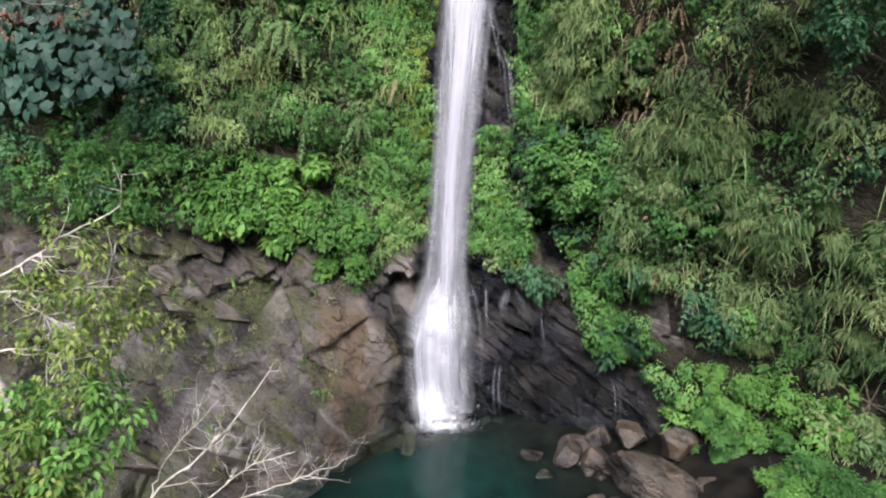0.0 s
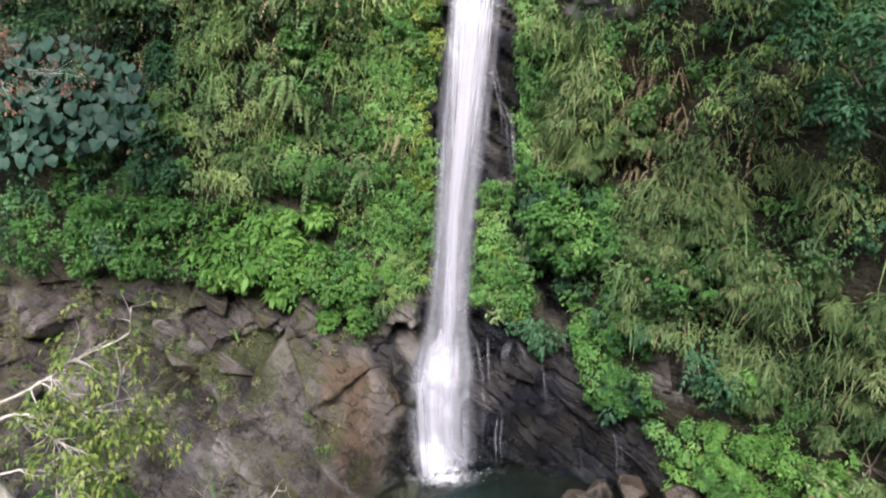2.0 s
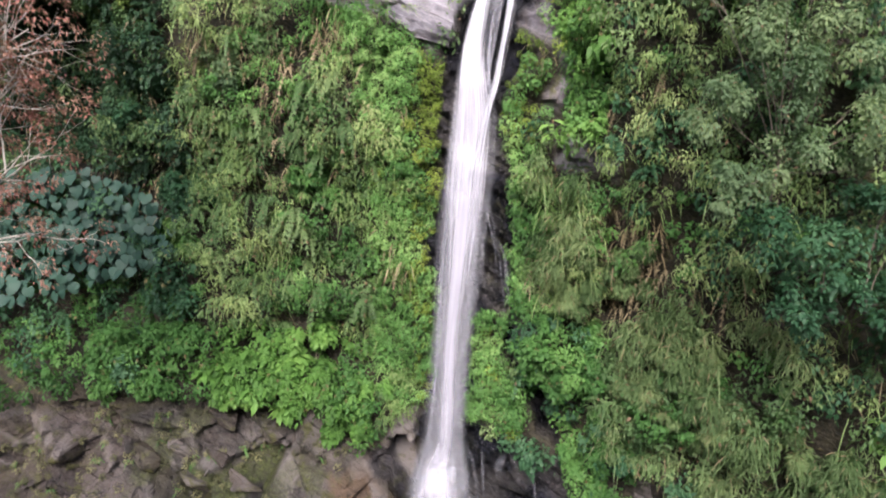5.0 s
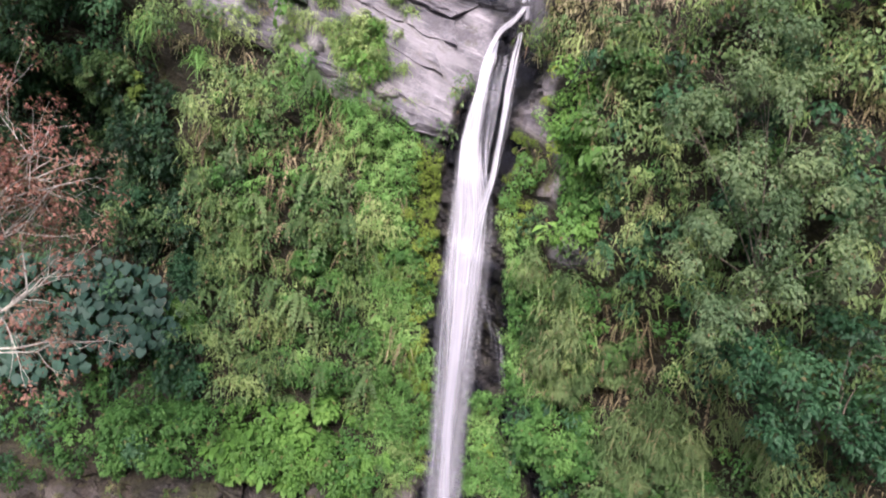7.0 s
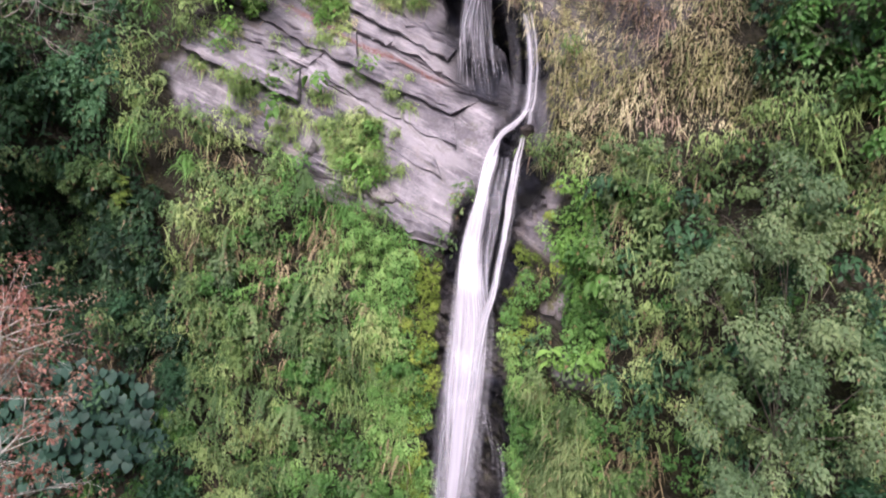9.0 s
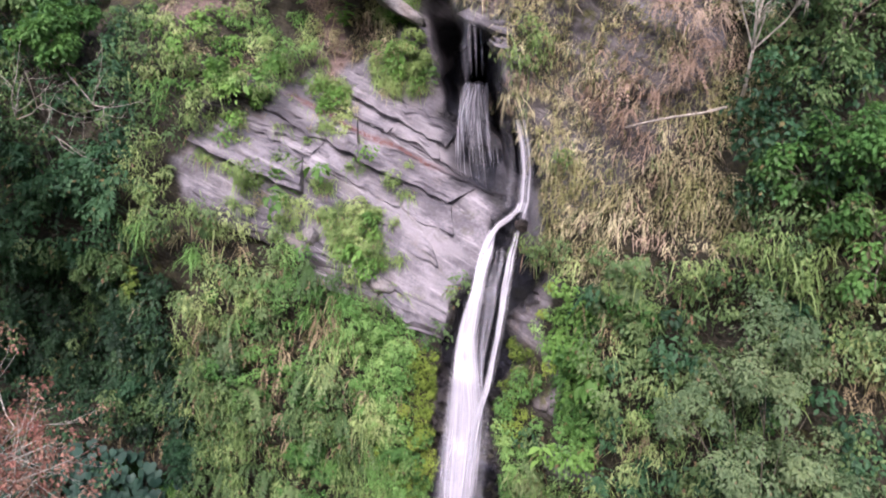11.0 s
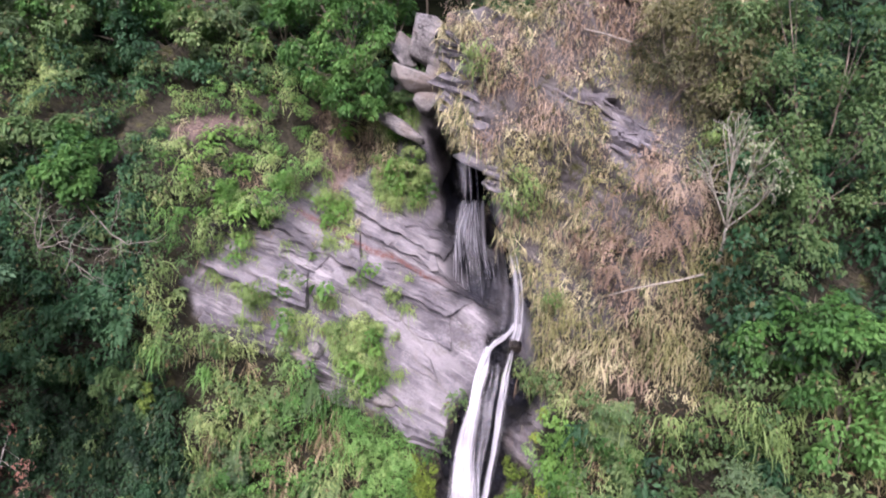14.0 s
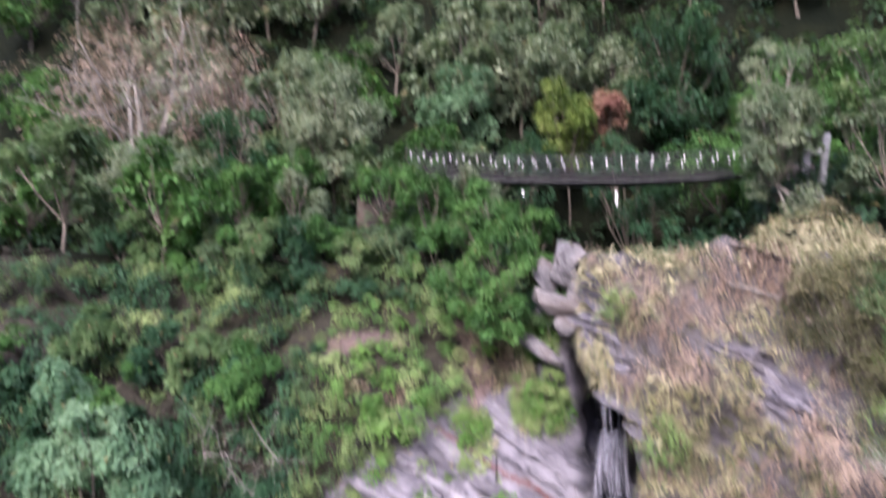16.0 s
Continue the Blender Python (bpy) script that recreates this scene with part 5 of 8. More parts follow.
# ---- plants that stand out singly ----
def plant(name, label, category, base, lobes, leaf, length, width, count, bark=BARK, stem=0.05, droop=0.5, flat=0.6, shape=OVAL, seed=1, group="", twigs=0):
    """A shrub or tree: stems that run from the base into each lobe of the crown, and the crown's leaves."""
    r = np.random.default_rng(seed)
    root = tagged(new(name), label, category, group)
    root.location = base
    b = np.zeros(3)
    lob = np.array(lobes, float)
    cen = lob[:, :3] - np.array(base)
    stems = Stems()
    fork = cen.mean(0) * 0.45 + r.normal(size=3) * 0.05
    stems.add([b, fork * 0.5 + r.normal(size=3) * 0.05, fork], [stem * 1.5, stem * 1.2, stem], 7)
    for c0, rad in zip(cen, lob[:, 3]):
        mid = fork + (c0 - fork) * 0.55 + r.normal(size=3) * 0.12 * rad - UP * 0.08 * rad
        stems.add([fork, mid, c0], [stem * 0.75, stem * 0.5, stem * 0.22], 5)
        for _ in range(3 + twigs):
            e = c0 + unit(r.normal(size=3) + UP * 0.3) * rad * (0.75 + 0.4 * r.random())
            stems.add([mid + (c0 - mid) * r.random(), (c0 + e) / 2 + r.normal(size=3) * 0.08 * rad, e], [stem * 0.3, stem * 0.2, stem * 0.08], 4)
    stems.link("trunk", bark, root)
    if count:
        inner, cl = [], Cloud()
        for c0, rad in zip(cen, lob[:, 3]):
            sub = c0 + unit(r.normal(size=(9, 3)) + np.array([0, -0.35, 0.25])) * rad * 0.62 * r.uniform(0.6, 1.1, (9, 1))
            inner.append(np.c_[sub, np.full(9, rad * 0.48)])
        inner = np.concatenate(inner)
        out = unit(inner[:, :3] - np.repeat(cen, 9, 0) + np.array([0, -0.2, 0.3]))
        leafy(cl, inner[:, :3], out, inner[:, 3], max(1, count // 9), length, width, droop, flat, np.clip(np.repeat(r.random(len(cen)), 9) * 0.6 + r.random(len(inner)) * 0.4, 0, 1), shape, r=r)
        crown = new("crown", cl.mesh("crown", leaf))
        crown.parent = root
    return root


def on_face(x, z, out=0.0):
    return (x, float(rock_y(np.array([x]), np.array([z]))[0]) - out, z)


def bush(name, label, x, z, wide, tall, leaf, length, width, count, seed, out=0.5, n_lobes=6, droop=0.5, shape=OVAL, flat=0.6, category="shrub", group=""):
    r = np.random.default_rng(seed)
    base = on_face(x, z - tall * 0.45, -0.1)
    lobes = []
    for _ in range(n_lobes):
        a, b = r.uniform(-0.5, 0.5, 2)
        cx, cz = x + a * wide, z + b * tall
        cy = on_face(cx, cz)[1] - out * (1.1 - 1.6 * (a * a + b * b)) * r.uniform(0.6, 1.0)
        lobes.append((cx, cy, cz, 0.28 * min(wide, tall) * r.uniform(0.8, 1.25)))
    return plant(name, label, category, base, lobes, leaf, length, width, count, seed=seed, stem=0.03, droop=droop, shape=shape, flat=flat, group=group)


bush("shrub", "green feathery shrub rounded out from the rock", -8.9, 7.8, 2.6, 2.3, LEAF["creeper"], 0.13, 0.06, 760, 201, 0.9, 9, 0.3)
bush("shrub", "bright green leafy bush spilling over the lower rocks", -5.9, 6.4, 1.6, 1.6, LEAF["bright"], 0.15, 0.09, 430, 202, 0.5, 6)
bush("shrub", "light green bush with large soft leaves on the ledge", -4.4, 6.9, 2.2, 1.9, LEAF["bright"], 0.17, 0.10, 520, 203, 0.7, 8)
bush("shrub", "bright green leafy bush above the brown rock", -2.7, 5.6, 1.6, 1.8, LEAF["bright"], 0.12, 0.075, 520, 204, 0.5, 7)
for i, (x, z) in enumerate(((-6.6, 6.9), (-5.0, 6.6), (-4.6, 6.0), (-3.8, 6.1), (-8.4, 10.9), (-4.9, 7.4), (-3.4, 5.4), (-8.1, 10.4))):
    bush("broadleaf_plant", "light green plant with large drooping leaves", x, z, 0.7, 0.7, LEAF["bright"], 0.42, 0.2, 45, 210 + i, 0.75, 2, 1.0, BROAD, 0.8, "plant", "broadleaf plants on the ledges")
bush("shrub", "dense round green bush beside the dark cleft", 3.0, 7.7, 1.9, 2.3, LEAF["creeper"], 0.12, 0.075, 620, 221, 0.7, 9)
bush("shrub", "green creeper bush hanging above the wet rock", 4.4, 5.6, 1.4, 1.7, LEAF["creeper"], 0.11, 0.07, 460, 222, 0.45, 7, 0.7)
bush("shrub", "small-leaved creeper curtain over the wet rock", 3.7, 4.0, 1.1, 1.9, LEAF["creeper"], 0.11, 0.07, 430, 223, 0.35, 7, 0.8)
bush("shrub", "green creeper tuft hanging over the wet rock", 4.6, 3.4, 0.8, 0.9, LEAF["creeper"], 0.11, 0.07, 300, 224, 0.3, 4, 0.8)
bush("shrub", "bright green bush at the water's edge", 6.7, 2.1, 2.2, 2.0, LEAF["bright"], 0.08, 0.052, 1000, 225, 0.8, 10)
bush("shrub", "bright green bush beside the boulders", 8.0, 1.9, 1.8, 2.0, LEAF["bright"], 0.08, 0.052, 900, 226, 0.6, 8)
for i, (x, z, w, h) in enumerate(((3.4, 10.0, 1.3, 1.8), (5.6, 8.2, 1.8, 2.2), (6.6, 7.0, 1.6, 1.8), (6.9, 4.6, 1.2, 1.5), (8.6, 6.2, 1.6, 2.2), (8.9, 3.6, 1.4, 2.2), (5.0, 7.2, 1.3, 1.6), (4.6, 10.6, 1.2, 1.6))):
    bush("bamboo_clump", "drooping clump of grey-green cliff bamboo", x, z, w, h, LEAF["bamboo"], 0.19, 0.02, 860, 230 + i, 0.95, 7, 1.25, flat=0.4, category="bamboo", group="bamboo clumps on the cliff")
bush("shrub", "olive shrub with yellowing leaves in the shade", -10.2, 17.7, 1.8, 1.5, LEAF["mid"], 0.13, 0.07, 460, 241, 0.9, 7)
bush("shrub", "yellowing leafy shrub on the shaded wall", -9.3, 17.6, 0.8, 0.8, LEAF["yellow"], 0.12, 0.07, 240, 242, 0.8, 3)
bush("shrub", "grey-green shrub hanging from the cliff wall", -6.8, 15.2, 2.2, 1.4, LEAF["grey"], 0.13, 0.065, 480, 243, 0.7, 7, 0.7)
bush("shrub", "green shrub hanging from the cliff wall", -6.0, 13.3, 2.4, 1.6, LEAF["mid"], 0.13, 0.07, 480, 244, 0.7, 8, 0.7)
bush("shrub", "green shrub with dense foliage on the cliff wall", -3.9, 12.6, 1.6, 1.8, LEAF["creeper"], 0.12, 0.07, 460, 245, 0.5, 7, 0.6)
bush("shrub", "dull green shrub draped over the cliff wall", -7.9, 12.6, 1.6, 1.6, LEAF["dark"], 0.13, 0.075, 440, 246, 0.6, 6, 0.6)
bush("shrub", "yellow-green shrub growing on the grey slabs", -2.7, 19.0, 1.2, 1.4, LEAF["pale"], 0.12, 0.05, 420, 247, 0.25, 6)
bush("shrub", "grey-leaved shrub under the dry grass", 4.0, 18.4, 1.2, 1.2, LEAF["grey"], 0.13, 0.07, 420, 248, 0.5, 5)
bush("shrub", "light green shrub on the earthy ledge", -6.4, 23.4, 1.9, 1.3, LEAF["bright"], 0.13, 0.08, 440, 249, 0.5, 7)
bush("shrub", "dark green shrub below the dry grass", 5.3, 17.4, 1.8, 1.6, LEAF["mid"], 0.13, 0.07, 460, 250, 0.6, 7)
bush("shrub", "green shrub hanging from the shaded wall", -9.5, 14.6, 2.0, 1.8, LEAF["dark"], 0.14, 0.08, 460, 251, 0.6, 7)
bush("shrub", "green tuft of ferns under the perched boulders", -1.75, 26.55, 1.5, 0.8, LEAF["mid"], 0.12, 0.05, 380, 253, 0.6, 6, 0.9)
bush("shrub", "yellow-green shrub beside the cleft", -1.6, 24.4, 1.7, 1.3, LEAF["pale"], 0.11, 0.045, 420, 254, 0.5, 7, 0.9)
bush("shrub", "dull green shrub overhanging the shaded wall", -10.8, 20.3, 2.2, 1.8, LEAF["dark"], 0.15, 0.08, 480, 252, 0.9, 8)

for i, (x, z, key) in enumerate(((-14.2, 25.4, "dark"), (-15.6, 24.2, "creeper"), (-16.8, 25.6, "mid"), (-18.0, 23.8, "dark"), (-15.0, 22.4, "dark"), (-12.6, 25.2, "mid"), (-19.4, 25.0, "creeper"), (-17.0, 21.6, "dark"), (-11.0, 24.4, "creeper"), (-13.4, 18.4, "dark"))):
    bush("shrub", "leafy shrub on the shaded gorge wall", x, z, 2.0, 1.8, LEAF[key], 0.17, 0.09, 460, 270 + i, 1.6, 8, category="shrub", group="shrubs on the shaded wall")
# trees rooted in the right-hand wall
plant("tree", "grey-green tree with pale yellowish crown leaning from the cliff", "tree", on_face(7.2, 11.6), [
    (4.9, 10.7, 16.6, 0.8), (5.6, 10.9, 17.6, 0.85), (6.3, 11.0, 18.3, 0.9), (6.9, 10.9, 17.2, 0.9), (5.8, 10.6, 15.7, 0.9), (5.0, 10.4, 14.3, 0.75), (6.2, 10.4, 14.7, 0.9),
    (7.2, 10.7, 15.6, 0.9), (5.3, 10.0, 12.9, 0.75), (6.4, 10.2, 13.2, 0.9), (7.5, 10.3, 13.9, 0.9), (8.2, 10.8, 15.0, 0.8)], LEAF["grey"], 0.09, 0.042, 1500, BARK, 0.026, 0.35, 0.5, seed=301)
plant("tree", "dark green tree leaning out of the shaded wall", "tree", on_face(8.8, 9.2), [
    (6.1, 10.3, 12.0, 0.8), (7.0, 9.9, 11.6, 0.9), (8.1, 10.2, 12.3, 0.9), (6.7, 10.2, 10.6, 0.7), (7.8, 9.8, 10.8, 0.8), (9.0, 9.8, 11.8, 0.9), (8.9, 9.6, 10.2, 0.8)], LEAF["dark"], 0.12, 0.065, 1000, BARK, 0.07, 0.4, 0.7, seed=302)
plant("tree", "bare pale-barked tree with thin grey foliage", "tree", on_face(6.3, 22.6), [
    (6.0, 11.9, 24.4, 0.5), (5.5, 12.0, 24.9, 0.5), (6.4, 11.7, 25.1, 0.5), (5.9, 11.8, 25.6, 0.5), (6.8, 11.8, 24.6, 0.5)], LEAF["haze"], 0.09, 0.04, 130, PALE_BARK, 0.03, seed=303, twigs=14)
plant("tree", "dull green tree with reddish young leaves on the brow", "tree", on_face(8.0, 23.0), [
    (6.9, 12.1, 25.3, 0.9), (7.8, 11.9, 24.2, 1.0), (8.7, 12.2, 25.6, 1.1), (7.3, 12.6, 26.6, 1.0), (8.4, 12.7, 27.2, 1.1), (9.4, 12.4, 26.4, 1.1), (7.2, 12.0, 23.2, 0.8), (9.3, 11.9, 24.2, 1.0), (6.2, 13.3, 27.6, 0.9), (7.5, 13.6, 28.4, 1.0)], LEAF["mid"], 0.1, 0.048, 1050, BARK, 0.04, seed=304)
plant("tree", "fresh green leafy tree reaching out of the wall", "tree", on_face(8.6, 19.3), [
    (6.8, 12.0, 21.3, 0.7), (7.6, 11.5, 21.8, 0.85), (8.5, 11.2, 21.4, 0.95), (9.2, 11.0, 20.4, 1.0), (7.5, 11.7, 20.5, 0.75), (8.3, 11.1, 19.6, 0.85), (9.4, 10.9, 21.8, 0.9)], LEAF["creeper"], 0.13, 0.07, 900, BARK, 0.07, 0.35, 0.8, seed=305)
plant("shrub", "olive brown dry shrub on top of the rock block", "shrub", on_face(5.4, 26.0), [
    (4.9, 14.3, 27.2, 0.7), (5.5, 13.8, 26.7, 0.75), (5.3, 14.0, 27.7, 0.75), (6.1, 13.5, 27.2, 0.75), (6.0, 13.2, 26.2, 0.65), (5.0, 14.4, 28.2, 0.6), (6.4, 13.0, 26.6, 0.75), (6.6, 13.4, 27.6, 0.75), (5.9, 13.7, 28.2, 0.7)], LEAF["olive"], 0.11, 0.04, 640, BARK, 0.04, seed=306, twigs=4)
# left-hand trees
plant("tree", "leafy blue-green tree standing beside the gorge wall", "tree", (-13.6, 14.4, 17.5), [
    (-12.0, 13.4, 23.2, 0.95), (-12.9, 13.2, 22.6, 1.0), (-11.4, 13.4, 22.2, 0.85), (-12.5, 13.0, 21.4, 0.9), (-13.5, 13.6, 23.8, 1.0), (-14.4, 13.5, 22.4, 1.0), (-13.6, 12.9, 20.8, 0.9), (-14.6, 13.8, 24.6, 1.0), (-12.2, 13.2, 20.2, 0.7)], LEAF["soft"], 0.16, 0.09, 900, BARK, 0.09, 0.3, 0.95, seed=307)
plant("shrub", "large bright green bush hanging over the cliff brow", "shrub", (-3.4, 21.6, 27.4), [
    (-3.0, 19.6, 27.5, 0.75), (-3.9, 19.5, 27.2, 0.8), (-2.3, 19.9, 27.2, 0.65), (-3.4, 19.3, 26.5, 0.7), (-2.4, 20.2, 28.4, 0.75), (-3.6, 20.0, 28.6, 0.85), (-4.7, 19.9, 28.0, 0.8), (-2.5, 19.6, 26.4, 0.55),
    (-3.0, 20.4, 29.4, 0.85), (-4.2, 20.5, 29.6, 0.85), (-2.2, 20.7, 29.2, 0.6), (-3.6, 20.9, 30.5, 0.8), (-4.6, 21.0, 30.3, 0.7), (-2.9, 21.0, 30.2, 0.65), (-4.0, 21.3, 31.2, 0.55)], LEAF["creeper"], 0.17, 0.07, 620, BARK, 0.06, 0.9, 0.6, seed=308)


def twig_tree(name, label, base, ways, seed, bark, radius, length, depth, leaf=None, leaf_len=0.07, leaf_count=14, leaf_reach=0.16, split=(2, 4), shrink=0.66, bend=0.35, category="tree", up=0.05):
    """A bare or nearly bare tree: dividing branches and, on the twigs, a few leaves."""
    r = np.random.default_rng(seed)
    root = tagged(new(name), label, category)
    root.location = base
    stems, tips = Stems(), []
    for w, k in ways:
        grow(stems, (0, 0, 0), w, length * k, radius * (0.6 + 0.4 * k), depth, r, tips, bend, split, shrink, 6, up)
    stems.link("trunk", bark, root)
    if leaf:
        at, to = np.array([p0 for p0, _ in tips]), np.array([w for _, w in tips])
        crown = new("crown", leafy(Cloud(), at, to, leaf_reach, leaf_count, leaf_len, leaf_len * 0.5, 0.5, 0.6, r=r).mesh("crown", leaf))
        crown.parent = root
    return root


twig_tree("tree", "half-bare tree with rust-red withered leaves", (-11.3, 10.9, 11.6), [((0.75, 0.0, 0.9), 1.0), ((0.9, -0.1, 0.45), 0.95), ((0.45, 0.1, 1.2), 1.25), ((0.9, 0.0, 0.2), 0.8), ((0.3, -0.1, 1.3), 1.1)], 401, PALE_BARK, 0.045, 3.0, 3, LEAF["rust"], 0.085, 22, 0.28, (3, 4), 0.6, 0.25, up=0.03)
twig_tree("tree", "half-bare tree crown of rust-red withered leaves", (-10.7, 10.6, 13.6), [((0.7, 0.0, 0.9), 1.0), ((0.8, 0.0, 0.6), 0.9), ((0.35, 0.0, 1.2), 1.2), ((0.9, 0.0, 0.25), 0.9)], 402, PALE_BARK, 0.04, 2.3, 3, LEAF["rust"], 0.085, 30, 0.3, (3, 4), 0.6, 0.25, up=0.03)
def limb_tree(name, label, limbs, seed, bark, twigs, twig_long, depth, leaf=None, leaf_len=0.08, leaf_count=20, leaf_reach=0.2, hang=0.0, category="tree", bare=0.45):
    """A sapling or shrub whose limbs run along the given ways, with side twigs and leaves at their ends."""
    r = np.random.default_rng(seed)
    root = tagged(new(name), label, category)
    base = np.array(limbs[0][0][0], float)
    root.location = base
    stems, tips = Stems(), []
    for way, thick in limbs:
        w = np.array(way, float) - base
        k = np.arange(len(w))
        q = np.linspace(0, len(w) - 1, 4 * len(w))
        line = np.stack([curve(k, w[:, c], q) for c in range(3)], 1) + r.normal(size=(len(q), 3)) * 0.012
        stems.add(line, np.linspace(thick, thick * 0.3, len(q)), 6)
        for _ in range(twigs):
            i = int(r.integers(int(len(q) * bare), len(q)))
            d = unit(line[min(i + 1, len(q) - 1)] - line[i - 1])
            grow(stems, line[i], unit(d + r.normal(size=3) * 0.7 - UP * hang), twig_long * r.uniform(0.5, 1.1), thick * 0.4, depth, r, tips, 0.3, (2, 3), 0.6, 4, 0.04 - 0.2 * hang)
        tips.append((line[-1], d))
    stems.link("trunk", bark, root)
    if leaf:
        at, to = np.array([p0 for p0, _ in tips]), np.array([w for _, w in tips])
        crown = new("crown", leafy(Cloud(), at, to, leaf_reach, leaf_count, leaf_len, leaf_len * 0.45, 0.8, 0.6, r=r).mesh("crown", leaf))
        crown.parent = root
    return root


limb_tree("sapling", "pale twiggy sapling with yellow-green young leaves", [
    ([(-6.4, 5.3, 1.1), (-6.0, 5.2, 4.5), (-5.5, 5.2, 6.9), (-4.85, 5.2, 7.36), (-4.44, 5.2, 7.59), (-4.1, 5.2, 7.81), (-3.4, 5.2, 8.16)], 0.026),
    ([(-5.5, 5.2, 6.9), (-4.88, 5.15, 7.17), (-4.49, 5.1, 7.2), (-3.91, 5.1, 7.27)], 0.024), ([(-4.69, 5.1, 7.17), (-4.29, 5.0, 7.01), (-3.9, 5.0, 6.8)], 0.014),
    ([(-5.7, 5.2, 6.2), (-5.0, 5.1, 6.5), (-4.5, 5.1, 6.55), (-4.0, 5.0, 6.45)], 0.018)], 403, PALE_BARK, 13, 0.45, 1, LEAF["yellow"], 0.085, 12, 0.18, 0.35)
limb_tree("sapling", "yellow-green sapling with hanging young leaves", [
    ([(-5.7, 5.6, 1.1), (-5.0, 5.5, 5.0), (-4.4, 5.4, 6.3), (-3.85, 5.4, 7.1), (-3.6, 5.4, 7.7)], 0.03), ([(-4.6, 5.4, 6.0), (-4.1, 5.4, 6.6), (-3.65, 5.4, 6.9)], 0.016)], 411, GREY_BARK, 11, 0.38, 1, LEAF["yellow"], 0.085, 12, 0.18, 0.5)
limb_tree("sapling", "bright green sapling with soft young leaves", [
    ([(-5.3, 5.2, 1.1), (-4.9, 5.2, 4.2), (-4.5, 5.1, 5.5), (-4.1, 5.1, 5.95), (-3.65, 5.1, 5.85)], 0.028), ([(-4.7, 5.2, 4.9), (-4.4, 5.1, 5.3), (-4.1, 5.0, 5.25)], 0.015), ([(-5.0, 5.2, 4.4), (-4.9, 5.1, 5.3), (-4.8, 5.1, 5.8)], 0.016)], 404, BARK, 12, 0.32, 1, LEAF["bright"], 0.11, 18, 0.2, 0.1)
limb_tree("sapling", "leafy yellow-green sapling beside the leaning stem", [
    ([(-5.6, 4.9, 1.1), (-5.2, 4.8, 4.0), (-4.9, 4.8, 4.9), (-4.7, 4.8, 5.4)], 0.024), ([(-5.2, 4.8, 4.2), (-4.6, 4.7, 4.7), (-4.3, 4.7, 4.75)], 0.015)], 410, BARK, 14, 0.34, 1, LEAF["yellow"], 0.11, 20, 0.22, 0.1)
limb_tree("dead_shrub", "bare bleached shrub with fine forked twigs", [
    ([(-3.9, 5.2, 1.0), (-3.75, 5.2, 3.9), (-3.38, 5.2, 4.67), (-2.79, 5.2, 5.19), (-2.43, 5.2, 5.56), (-2.01, 5.2, 6.09)], 0.02),
    ([(-3.5, 5.2, 4.2), (-2.7, 5.2, 4.68), (-2.13, 5.15, 5.13), (-1.59, 5.1, 5.35)], 0.014), ([(-3.3, 5.2, 4.1), (-2.29, 5.2, 4.69), (-1.67, 5.1, 4.96), (-1.23, 5.1, 5.14)], 0.013), ([(-3.38, 5.2, 4.67), (-3.2, 5.2, 5.1), (-2.75, 5.2, 5.7)], 0.009)], 405, PALE_BARK, 11, 0.42, 2, category="shrub", bare=0.35)
trunk = Stems()
trunk.add([(0, 0, 0), (0.55, 0.1, -1.1), (0.9, 0.1, -2.2), (1.1, 0.2, -5.6)], [0.10, 0.11, 0.12, 0.15], 8)
leaning = tagged(new("tree"), "smooth pale leaning tree stem among the saplings", "tree")
leaning.location = (-5.4, 5.2, 6.6)
trunk.link("trunk", PALE_BARK, leaning)
twig_tree("dead_branch", "bleached fallen branch lying on the dry grass", on_face(5.9, 22.5, 0.45), [((-1.0, -0.05, -0.18), 1.0)], 406, GREY_BARK, 0.03, 2.2, 0, None, split=(2, 3), shrink=0.3, bend=0.12, category="branch", up=0.0)
twig_tree("dead_branch", "bleached twisted branch caught on the rock block", on_face(3.4, 28.0, 0.2), [((0.8, -0.2, -0.35), 1.0)], 407, GREY_BARK, 0.03, 1.6, 1, None, split=(2, 3), shrink=0.4, bend=0.35, category="branch", up=0.0)
twig_tree("dead_shrub", "leafless grey shrub with tangled branches", on_face(-12.0, 22.2, 0.7), [((0.6, -0.5, 0.6), 1.0), ((0.9, -0.4, 0.1), 1.2), ((0.2, -0.6, 0.8), 0.9), ((0.9, -0.4, -0.3), 1.1)], 408, GREY_BARK, 0.022, 1.5, 2, None, category="shrub")
twig_tree("dead_shrub", "leafless grey shrub with tangled branches", on_face(-9.9, 22.6, 0.7), [((0.5, -0.5, 0.6), 1.0), ((-0.5, -0.4, 0.5), 1.0), ((0.8, -0.5, -0.2), 1.2)], 409, GREY_BARK, 0.02, 1.3, 2, None, category="shrub")


